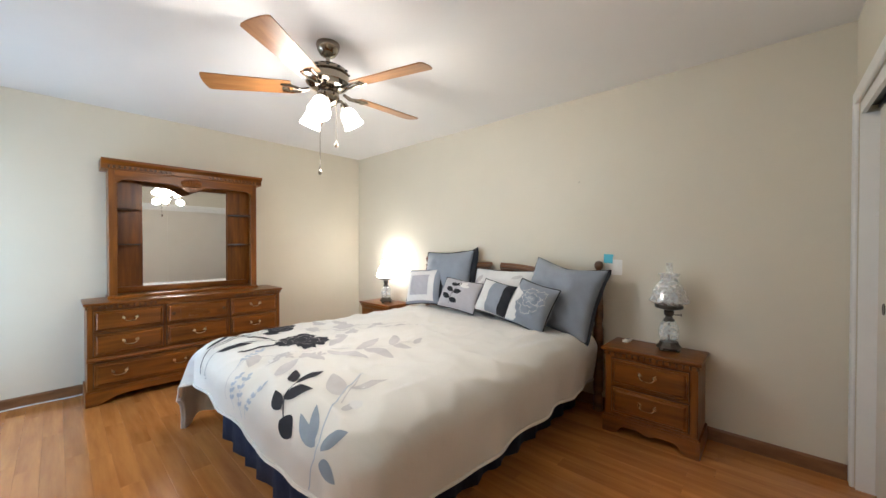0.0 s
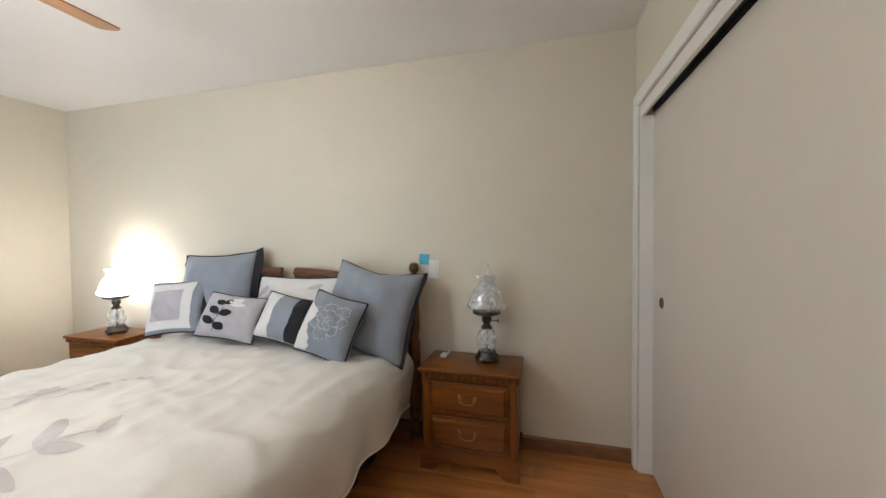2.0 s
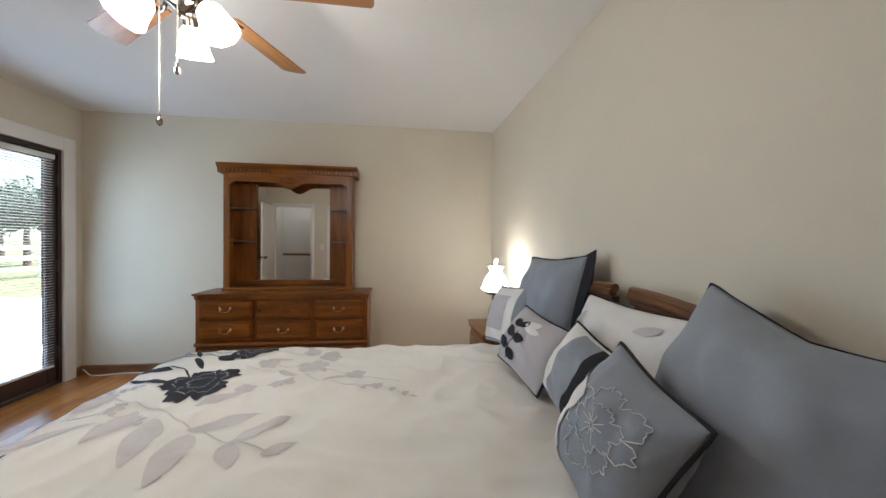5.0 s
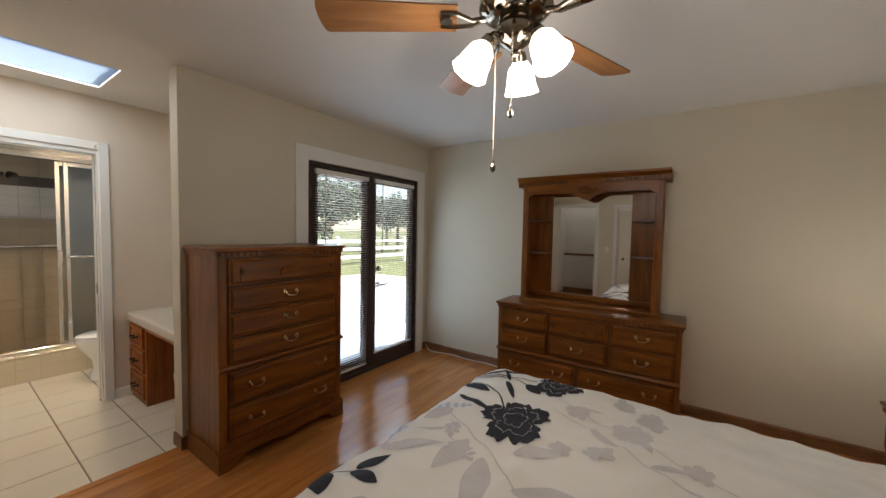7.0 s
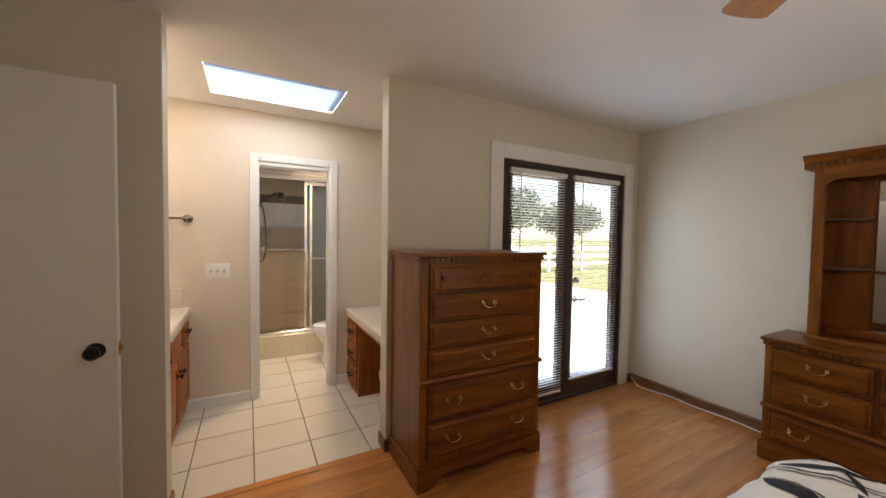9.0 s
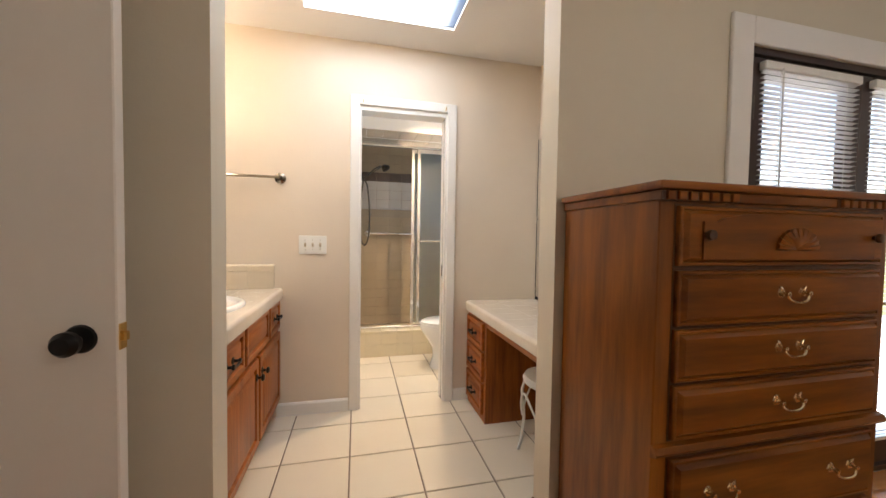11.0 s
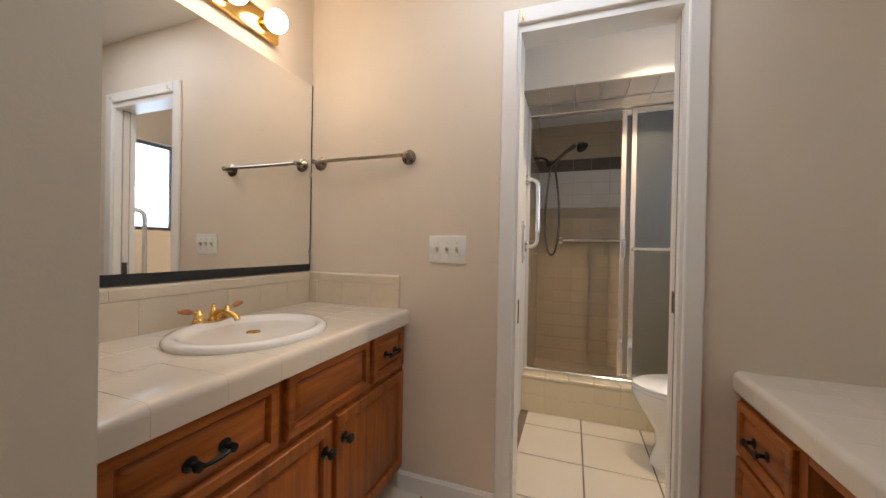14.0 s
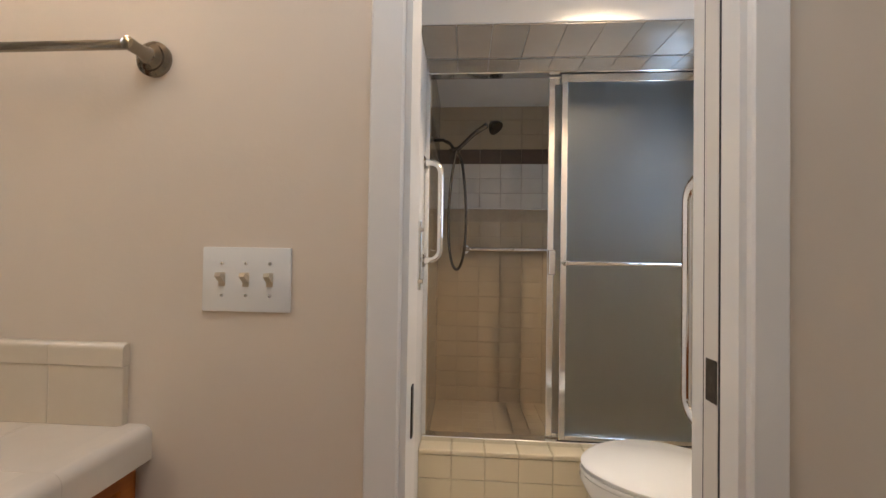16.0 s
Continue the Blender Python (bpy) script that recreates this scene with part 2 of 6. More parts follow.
OAK_Z = material("honey_wood_upright", OAK_A, 0.30, second=OAK_B, scale=3.0, stretch=(7, 7, 0.7), bump=0.04, bump_scale=45, spec=0.35, coat=0.0, rand=0.05, detail=6)
# dark wood of knobs and shelves, also the painted shade of gaps and dentils
OAK_DARK_AND_SHADE = material("dark_wood_and_gap_shade", (0.10, 0.042, 0.014), 0.38, second=(0.05, 0.02, 0.008), scale=3.0, stretch=(1, 6, 6), bump=0.05, bump_scale=45, spec=0.4)
HEADWOOD = material("headboard_wood", (0.16, 0.06, 0.016), 0.3, second=(0.06, 0.02, 0.006), scale=3, stretch=(0.8, 7, 7), bump=0.08, bump_scale=40, coat=0.2)
BATHOAK_Y = material("red_oak_along", (0.43, 0.128, 0.020), 0.36, second=(0.19, 0.045, 0.007), scale=4.0, stretch=(9, 0.7, 9), bump=0.12, bump_scale=50, spec=0.35, rand=0.05, detail=8)
BATHOAK_Z = material("red_oak_upright", (0.43, 0.128, 0.020), 0.36, second=(0.19, 0.045, 0.007), scale=4.0, stretch=(9, 9, 0.7), bump=0.12, bump_scale=50, spec=0.35, rand=0.05, detail=8)
PLANK = material("laminate_plank", (0.60, 0.24, 0.064), 0.20, second=(0.40, 0.145, 0.034), scale=2.0, stretch=(0.8, 8, 8), bump=0.03, bump_scale=60, rand=0.13, detail=6, spec=0.5, coat=0.6)
SUBFLOOR = material("dark_floor_joint", (0.10, 0.05, 0.025), 0.7)
BASEWOOD = material("brown_base_moulding", (0.27, 0.125, 0.05), 0.4, second=(0.17, 0.07, 0.025), scale=3, stretch=(2, 2, 7), bump=0.05)
FLOORTILE = material("cream_floor_tile", (0.735, 0.65, 0.525), 0.3, var=0.02, scale=2.5, rand=0.03)
GROUT = material("brown_grout", (0.22, 0.165, 0.12), 0.85, var=0.15, scale=30, bump=0.2)
COUNTERTILE = material("glazed_counter_tile", (0.71, 0.63, 0.525), 0.14, var=0.03, scale=9, bump=0.03, bump_scale=20, rand=0.02, coat=0.3)
SPLASHTILE = material("glazed_tan_tile", (0.68, 0.585, 0.45), 0.16, var=0.03, scale=9, rand=0.02, coat=0.3)
COUNTERGROUT = material("cream_counter_grout", (0.695, 0.615, 0.505), 0.7, var=0.05, scale=30)
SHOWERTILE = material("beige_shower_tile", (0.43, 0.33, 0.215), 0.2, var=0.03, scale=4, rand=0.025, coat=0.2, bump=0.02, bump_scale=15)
SHOWERBAND = material("brown_band_tile", (0.11, 0.075, 0.055), 0.25, var=0.1, scale=12, rand=0.08)
SHOWERPALE = material("pale_shower_tile", (0.56, 0.51, 0.44), 0.2, var=0.03, scale=4, rand=0.02, coat=0.2)
# soffit tile colour is darkened to carry the shade of the underside
SOFFITTILE_SHADED = material("shade_darkened_soffit_tile", (0.36, 0.31, 0.25), 0.25, var=0.05, scale=4, rand=0.06, coat=0.2)
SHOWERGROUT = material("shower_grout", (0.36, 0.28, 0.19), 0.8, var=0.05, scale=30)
CERAMIC = material("white_ceramic", (0.82, 0.81, 0.78), 0.08, var=0.01, scale=3, coat=0.5)
CHROME = material("chrome", (0.74, 0.74, 0.74), 0.08, 1.0, var=0.03, scale=20)
NICKEL = material("brushed_nickel", (0.30, 0.26, 0.21), 0.13, 1.0, var=0.05, scale=30)
PEWTER = material("antique_pewter", (0.12, 0.11, 0.10), 0.25, 1.0, var=0.12, scale=30, bump=0.1)
BRASS = material("polished_brass", (0.80, 0.52, 0.18), 0.16, 1.0, var=0.05, scale=30)
OLDBRASS = material("antique_brass", (0.78, 0.64, 0.42), 0.22, 1.0, var=0.15, scale=60)
BLACKMETAL = material("black_metal", (0.02, 0.02, 0.02), 0.3, 0.6, var=0.1, scale=30)
BRONZE = material("dark_bronze", (0.10, 0.085, 0.07), 0.42, 0.9, var=0.2, scale=60, bump=0.2, bump_scale=120)
ALU = material("brushed_aluminium", (0.78, 0.78, 0.77), 0.15, 1.0, var=0.04, scale=40, stretch=(1, 1, 8))
MIRROR = material("mirror_silver", (0.92, 0.93, 0.92), 0.02, 1.0, var=0.0, scale=2)
BLACK = material("black_plastic_and_slot_shade", (0.012, 0.012, 0.012), 0.45, var=0.1)
IVORY = material("ivory_toggle", (0.58, 0.49, 0.36), 0.35, var=0.03)
WHITEPL = material("white_plastic", (0.80, 0.79, 0.75), 0.35, var=0.02, scale=8)
FRENCH = material("dark_brown_door_paint", (0.045, 0.022, 0.016), 0.35, var=0.15, scale=8, stretch=(6, 6, 1), bump=0.04)
SLAT = material("white_blind_slat", (0.80, 0.80, 0.80), 0.4, var=0.02, scale=6)
COMFORT = material("white_cotton_comforter", (0.76, 0.73, 0.67), 0.85, var=0.02, scale=4, bump=0.6, bump_scale=15, sheen=0.2)
GREYCLOTH = material("slate_blue_cotton", (0.265, 0.292, 0.335), 0.85, var=0.06, scale=9, bump=0.2, bump_scale=220, sheen=0.2)
PALEGREY = material("pale_lavender_grey_cotton", (0.47, 0.45, 0.47), 0.85, var=0.04, scale=9, bump=0.2, bump_scale=220, sheen=0.2)
WHITECLOTH = material("white_cotton", (0.76, 0.74, 0.71), 0.85, var=0.03, scale=9, bump=0.2, bump_scale=220, sheen=0.2)
BLACKCLOTH = material("black_cotton", (0.012, 0.012, 0.016), 0.85, var=0.2, scale=12, bump=0.2, bump_scale=200)
NAVY = material("navy_bed_skirt", (0.012, 0.016, 0.045), 0.85, var=0.15, scale=8, bump=0.2, bump_scale=200)
PRINT_BLACK = material("black_print", (0.014, 0.014, 0.02), 0.8, var=0.2, scale=12, bump=0.1, bump_scale=200)
PRINT_GREY = material("grey_print", (0.57, 0.54, 0.525), 0.85, var=0.06, scale=12, bump=0.1, bump_scale=200)
PRINT_BLUE_PALE = material("pale_blue_print", (0.46, 0.51, 0.58), 0.85, var=0.06, scale=12)
PRINT_BLUE = material("blue_grey_print", (0.27, 0.32, 0.38), 0.85, var=0.08, scale=12, bump=0.1, bump_scale=200)
BLADE = material("fan_blade_oak", (0.42, 0.20, 0.07), 0.35, second=(0.27, 0.11, 0.035), scale=3, stretch=(1, 9, 9), bump=0.05, coat=0.3)
SHADE_ON = glowing("lit_frosted_shade", (1.0, 0.92, 0.86), 1.95)
GLOBE_ON = glowing("lit_globe_bulb", (1.0, 0.86, 0.68), 6.6)
LAMP_ON = glowing("lit_oil_lamp_shade", (1.0, 0.95, 0.90), 3.0)
CUTGLASS = etched("etched_glass", (0.95, 0.95, 0.93), 0.74)
CHIMNEY = etched("thin_clear_glass", (0.85, 0.85, 0.85), 0.88)
FROST = glassy("frosted_glass", (0.66, 0.71, 0.74), 0.5, 1.35)
CLEAR = glassy("clear_pane", (0.97, 0.98, 0.98), 0.0, 1.02)
OPAL = translucent("opal_skylight_acrylic", (0.52, 0.60, 0.68), 0.7)
FROSTWIN = translucent("obscure_window_glass", (0.80, 0.88, 0.95), 0.75)
STICKY = material("turquoise_paper", (0.10, 0.48, 0.60), 0.7, var=0.03)
AMBER = material("amber_lever", (0.45, 0.16, 0.05), 0.2, var=0.2, scale=60, coat=0.5)
CABLE = material("white_cable", (0.72, 0.70, 0.66), 0.5)
CONCRETE = material("pale_concrete", (0.46, 0.45, 0.43), 0.85, var=0.08, scale=2, bump=0.2)
GRASS = material("dry_lawn", (0.16, 0.17, 0.07), 0.95, second=(0.10, 0.12, 0.04), scale=2, bump=0.4)
LEAF = material("tree_leaf", (0.10, 0.13, 0.08), 0.6, var=0.4, scale=3, rand=0.3, island=True)
BARK = material("bark", (0.14, 0.10, 0.07), 0.9, var=0.2, scale=10, bump=0.4)
FENCEWHITE = material("white_fence_paint", (0.78, 0.78, 0.76), 0.5, var=0.04)
STUCCO = material("stucco", (0.55, 0.49, 0.40), 0.9, var=0.05, scale=3, bump=0.2)
ROOFING = material("brown_roofing", (0.13, 0.10, 0.085), 0.9, var=0.2, scale=9, bump=0.3)

# ---- plan ----
WX, EX, SY, NY, CEIL = -3.74, 0.83, -1.045, 2.845, 2.44   # bedroom
OPW, OPE, SYE = -1.165, -0.026, -0.987                                    # opening to the bath
BE, BW, BS = 0.59, -1.75, -2.27                            # vanity room
TE, TB = -0.36, -4.30                                      # toilet room and shower
T = 0.12


def wall(name, boxes, mat, label):
    bm = bm_new()
    for b in boxes:
        box(bm, *b)
    return structure(name, bm, mat, label, "wall")


wall("wall_north", [(WX - T, EX + T, NY, NY + T, 0, CEIL)], PAINT, "cream painted bedroom wall behind the bed")
wall("wall_west", [(WX - T, WX, SY - T, NY, 0, CEIL)], PAINT, "cream painted bedroom wall behind the dresser")
FX0, FX1, FZ = -3.54, -2.08, 2.022
wall("wall_south", [(WX, FX0, SY - T, SY, 0, CEIL), (FX0, FX1, SY - T, SY, FZ, CEIL), (FX1, OPW, SY - T, SY, 0, CEIL)], PAINT,
     "cream painted bedroom wall with the glazed double door")
wall("wall_south_east", [(OPE, EX, SYE - T, SYE, 0, CEIL)], PAINT, "cream painted wall beside the bath opening")
DY0, DY1, DZ = -0.79, -0.03, 2.03
CY0, CY1, CZ = 0.38, 2.775, 1.985
wall("wall_east", [(EX, EX + T, SY - T, DY0, 0, CEIL), (EX, EX + T, DY0, DY1, DZ, CEIL), (EX, EX + T, DY1, CY0, 0, CEIL),
                   (EX, EX + T, CY0, CY1, CZ, CEIL), (EX, EX + T, CY1, NY, 0, CEIL)], PAINT, "cream painted wall with closet and entry door")
wall("wall_closet", [(EX + T, 1.55, 0.26, 0.32, 0, CEIL), (1.55, 1.62, 0.26, NY + T, 0, CEIL), (EX + T, 1.55, NY, NY + T, 0, CEIL)], PAINT_WHITE,
     "plain white closet walls")
wall("wall_hall", [(EX + T, 2.6, SY - T, SY, 0, CEIL), (2.2, 2.3, SY, 0.26, 0, CEIL), (1.62, 2.3, 0.26, 0.36, 0, CEIL)], PAINT_WHITE,
     "pale hallway walls seen through the entry door")
wall("wall_bath_east", [(BE, BE + T, BS - T, SYE - T, 0, CEIL)], PAINT_BATH, "warm beige wall behind the sink vanity")
WY0, WY1, WZ0, WZ1 = -3.12, -2.62, 1.22, 2.02
wall("wall_bath_west", [(BW - T, BW, WY1, SY - T, 0, CEIL), (BW - T, BW, TB - T, WY0, 0, CEIL), (BW - T, BW, WY0, WY1, 0, WZ0),
                        (BW - T, BW, WY0, WY1, WZ1, CEIL)], PAINT_BATH, "warm beige outer bathroom wall")
PX0, PX1, PZ = -1.045, -0.45, 2.03
wall("wall_bath_south", [(BW, PX0, BS - T, BS, 0, CEIL), (PX0, PX1, BS - T, BS, PZ, CEIL), (PX1, BE, BS - T, BS, 0, CEIL)], PAINT_BATH,
     "warm beige wall with the narrow toilet doorway")
wall("wall_toilet_east", [(TE, TE + 0.1, TB - T, BS - T, 0, CEIL)], PAINT_WHITE, "white painted toilet room wall")
wall("wall_shower_back", [(BW, TE, TB - T, TB, 0, CEIL)], SHOWERGROUT, "shower back wall")
wall("soffit", [(BW, TE, -3.36, -3.10, 2.125, CEIL), (BW, TE, TB, -3.36, 2.27, CEIL)], PAINT_WHITE, "white soffit over the shower")

bm = bm_new()
box(bm, WX - T, 2.6, SY, NY + T, CEIL, CEIL + 0.1)
structure("ceiling", bm, CEILING, "white textured bedroom ceiling", "ceiling")
SKX0, SKX1, SKY0, SKY1 = -1.005, -0.14, -1.99, -1.46
bm = bm_new()
for b in ((BW - T, SKX0, TB - T, SY), (SKX1, EX + T, TB - T, SY), (SKX0, SKX1, TB - T, SKY0), (SKX0, SKX1, SKY1, SY)):
    box(bm, *b, CEIL, CEIL + 0.1)
structure("ceiling_bath", bm, CEILING, "white bathroom ceiling with a skylight well", "ceiling")
bm = bm_new()
for b in ((SKX0 - 0.04, SKX0, SKY0 - 0.04, SKY1 + 0.04), (SKX1, SKX1 + 0.04, SKY0 - 0.04, SKY1 + 0.04),
          (SKX0, SKX1, SKY0 - 0.04, SKY0), (SKX0, SKX1, SKY1, SKY1 + 0.04)):
    box(bm, *b, CEIL + 0.1, CEIL + 0.15)
sk = structure("skylight", bm, TRIM, "rectangular skylight with opal acrylic panel", "skylight")
bm = bm_new()
box(bm, SKX0, SKX1, SKY0, SKY1, CEIL + 0.016, CEIL + 0.024)
part("pane", bm, OPAL, sk, "milky white acrylic panel")

# floors
bm = bm_new()
box(bm, WX - T, 2.6, SY, NY + T, -0.12, -0.006)
floor = structure("floor", bm, SUBFLOOR, "honey-brown laminate plank floor", "floor")
bm = bm_new()
box(bm, BW - T, EX + T, TB - T, SY, -0.12, -0.006)
tile_floor = structure("floor_bath", bm, GROUT, "cream ceramic tile floor with brown grout", "floor")
bm = bm_new()
prism(bm, [(-0.03, 0.0), (-0.022, 0.008), (0.022, 0.008), (0.03, 0.0), (0.03, -0.006), (-0.03, -0.006)], "x", OPW, OPE)
ob = structure("threshold", bm, PLANK, "wood transition strip at the bath opening", "trim")
ob.matrix_basis = pose(0, SY - 0.02, 0)

# baseboards
def baseboard(name, runs, mat, h, d, label):
    bm = bm_new()
    for axis, at, c0, c1, s in runs:
        o = [(at, 0.0), (at + s * d, 0.0), (at + s * d, h - 0.012), (at + s * d * 0.45, h), (at, h)]
        if axis == "x":
            prism(bm, o, "x", c0, c1)
        else:
            prism(bm, [(a, b) for a, b in o], "y", c0, c1)
    return structure(name, bm, mat, label, "baseboard")


baseboard("baseboard_bedroom", [("x", NY, WX, EX, -1), ("y", WX, SY, NY - 0.012, 1), ("x", SY, WX + 0.012, FX0 - 0.117, 1), ("x", SY, FX1 + 0.117, OPW + 0.012, 1),
                                ("y", OPW, SY - T, SY, 1), ("y", EX, DY1 + 0.07, CY0 - 0.07, -1), ("x", SYE, OPE - 0.012, EX, 1), ("y", OPE, SYE - T, SYE, -1)],
          BASEWOOD, 0.082, 0.012, "brown wooden baseboard")
baseboard("baseboard_bath", [("x", BS, PX1 + 0.065, 0.06, 1), ("x", BS, -1.23, PX0 - 0.065, 1)], TRIM, 0.085, 0.013, "white baseboard")


# casings
def casing(name, axis, at, side, a0, a1, top, w, d, label, mat=None):
    """A three-sided frame on the face of a wall round an opening from a0 to a1."""
    bm = bm_new()
    e0, e1 = (at, at + side * d) if side > 0 else (at + side * d, at)
    for p0, p1, z0, z1 in ((a0 - w, a0, 0, top + w), (a1, a1 + w, 0, top + w), (a0, a1, top, top + w)):
        if axis == "x":
            box(bm, p0, p1, e0, e1, z0, z1, 0.004)
        else:
            box(bm, e0, e1, p0, p1, z0, z1, 0.004)
    return structure(name, bm, mat or TRIM, label, "trim")


casing("trim_double_door", "x", SY, 1, FX0, FX1, FZ, 0.116, 0.018, "white painted casing round the double door")
casing("trim_closet", "y", EX, -1, CY0, CY1, CZ, 0.066, 0.016, "white painted casing round the closet")
casing("trim_entry", "y", EX, -1, DY0, DY1, DZ, 0.062, 0.016, "white painted casing round the entry door")
casing("trim_toilet_door", "x", BS, 1, PX0, PX1, PZ, 0.062, 0.018, "white moulded casing round the toilet doorway")
bm = bm_new()
box(bm, PX0 - 0.004, PX0 + 0.012, BS - T, BS + 0.004, 0, PZ)
box(bm, PX1 - 0.012, PX1 + 0.004, BS - T, BS + 0.004, 0, PZ)
box(bm, PX0 + 0.012, PX1 - 0.012, BS - T, BS + 0.004, PZ - 0.03, PZ)
jamb = structure("jamb_toilet_door", bm, TRIM, "white pocket-door jamb", "trim")
bm = bm_new()
box(bm, PX0 + 0.012, PX0 + 0.015, BS - 0.075, BS - 0.045, 0.89, 0.97)
part("strike_plate", bm, BRONZE, jamb, "dark metal strike plate")
bm = bm_new()
box(bm, PX1 - 0.015, PX1 - 0.012, BS - 0.07, BS - 0.05, 0.80, 0.90)
part("pocket_pull", bm, BLACKMETAL, jamb, "dark recessed pull")
# black sheet on the jamb face paints the dark inside of the door slot
bm = bm_new()
box(bm, PX0 + 0.012, PX0 + 0.0128, BS - 0.086, BS - 0.040, 0, PZ - 0.03)
slot = part("pocket_slot", bm, BLACK, jamb, "black strip painted for the shade in the pocket-door slot")
bm = bm_new()
box(bm, PX0 + 0.012, PX0 + 0.0138, BS - 0.082, BS - 0.044, 0.01, PZ - 0.034)
part("door_edge", bm, DOORPAINT, slot, "off-white edge of the pocket door")
for sx in (PX0 + 0.02, PX1 - 0.02):
    bm = bm_new()
    tube(bm, [(sx, BS + 0.018, PZ + 0.012), (sx, BS + 0.035, PZ + 0.012), (sx, BS + 0.035, PZ + 0.03)], 0.003, 6)
    part("curtain_hook", bm, BRASS, jamb, "small metal cup hook")
bm = bm_new()
box(bm, EX - 0.004, EX + T + 0.004, DY0 - 0.004, DY0 + 0.012, 0, DZ)
box(bm, EX - 0.004, EX + T + 0.004, DY1 - 0.012, DY1 + 0.004, 0, DZ)
box(bm, EX - 0.004, EX + T + 0.004, DY0 + 0.012, DY1 - 0.012, DZ - 0.012, DZ)
structure("jamb_entry", bm, TRIM, "white entry door jamb", "trim")

# closet: header, track and two sliding panels
bm = bm_new()
box(bm, EX + 0.005, EX + 0.022, CY0, CY1, CZ - 0.058, CZ)
box(bm, EX + 0.004, EX + 0.10, CY1 - 0.015, CY1 - 0.001, 0, CZ - 0.058)
box(bm, EX + 0.004, EX + 0.10, CY0 + 0.001, CY0 + 0.015, 0, CZ - 0.058)
structure("closet_header", bm, TRIM, "white closet header board and jamb lining", "trim")
bm = bm_new()
box(bm, EX + 0.023, EX + 0.118, CY0 + 0.016, CY1 - 0.016, CZ - 0.026, CZ - 0.002)
box(bm, EX + 0.061, EX + 0.066, CY0 + 0.016, CY1 - 0.016, CZ - 0.044, CZ - 0.026)
structure("closet_track", bm, BLACKMETAL, "black double sliding-door track", "trim")
for name, y0, y1, x0, top, kb in (("sliding_door", 1.36, CY1 - 0.016, EX + 0.068, 1.937, 2.62), ("sliding_door", CY0 + 0.016, 1.46, EX + 0.028, 1.955, 0.50)):
    bm = bm_new()
    box(bm, x0, x0 + 0.032, y0, y1, 0.012, top, 0.003)
    d = solid(name, bm, SLIDE, "plain cream sliding closet door panel", "closet door", group="closet doors")
    bm = bm_new()
    lathe(bm, [(0.0, 0.0012), (0.018, 0.0012), (0.022, 0.0035), (0.026, 0.0035), (0.028, 0.0)], 18, pose(x0, kb, 0.955, 0, -90, 0))
    part("finger_pull", bm, BRONZE, d, "dark oval finger pull")

# double glazed door to the patio
dd = tagged(new("door_1"), "dark brown glazed double door with white blinds", "door", kind="structure")
bm = bm_new()
box(bm, FX0, FX0 + 0.03, SY - 0.10, SY - 0.004, 0, FZ)
box(bm, FX1 - 0.03, FX1, SY - 0.10, SY - 0.004, 0, FZ)
box(bm, FX0 + 0.03, FX1 - 0.03, SY - 0.10, SY - 0.004, FZ - 0.03, FZ)
box(bm, FX0 + 0.03, FX1 - 0.03, SY - 0.10, SY - 0.004, 0, 0.025)
part("door_frame", bm, FRENCH, dd, "dark brown frame")
MX = (FX0 + FX1) / 2
for x0, x1 in ((FX0 + 0.033, MX - 0.002), (MX + 0.002, FX1 - 0.033)):
    bm = bm_new()
    ya, yb = SY - 0.062, SY - 0.018
    box(bm, x0, x0 + 0.085, ya, yb, 0.03, FZ - 0.033, 0.004)
    box(bm, x1 - 0.085, x1, ya, yb, 0.03, FZ - 0.033, 0.004)
    box(bm, x0 + 0.085, x1 - 0.085, ya, yb, 0.03, 0.17, 0.004)
    box(bm, x0 + 0.085, x1 - 0.085, ya, yb, FZ - 0.11, FZ - 0.033, 0.004)
    leaf = part("door_leaf", bm, FRENCH, dd, "dark brown stiles and rails")
    bm = bm_new()
    box(bm, x0 + 0.085, x1 - 0.085, SY - 0.044, SY - 0.038, 0.17, FZ - 0.11)
    pane = part("pane", bm, CLEAR, leaf)
    pane.visible_shadow = False
bm = bm_new()
lathe(bm, [(0.0, 0.03), (0.02, 0.028), (0.027, 0.01), (0.03, 0.0)], 16, pose(MX - 0.115, SY - 0.018, 1.045, -90, 0, 0))
part("deadbolt", bm, CHROME, dd, "round nickel deadbolt")
bm = bm_new()
lathe(bm, [(0.0, 0.012), (0.026, 0.010), (0.031, 0.0)], 16, pose(MX - 0.115, SY - 0.018, 0.88, -90, 0, 0))
tube(bm, [(MX - 0.115, SY - 0.016, 0.88), (MX - 0.115, SY + 0.035, 0.88), (MX - 0.13, SY + 0.04, 0.88), (MX - 0.20, SY + 0.036, 0.885)], [0.011, 0.010, 0.010, 0.007], 8)
part("lever_handle", bm, CHROME, dd, "nickel lever handle")
for hx, hs in ((FX0 + 0.032, 1), (FX1 - 0.032, -1)):
    for hz in (0.28, 1.02, 1.76):
        bm = bm_new()
        tube(bm, [(hx, SY - 0.008, hz - 0.05), (hx, SY - 0.008, hz + 0.05)], 0.009, 8)
        box(bm, hx - 0.022, hx + 0.022, SY - 0.016, SY - 0.011, hz - 0.048, hz + 0.048)
        part("hinge", bm, BRONZE, dd)


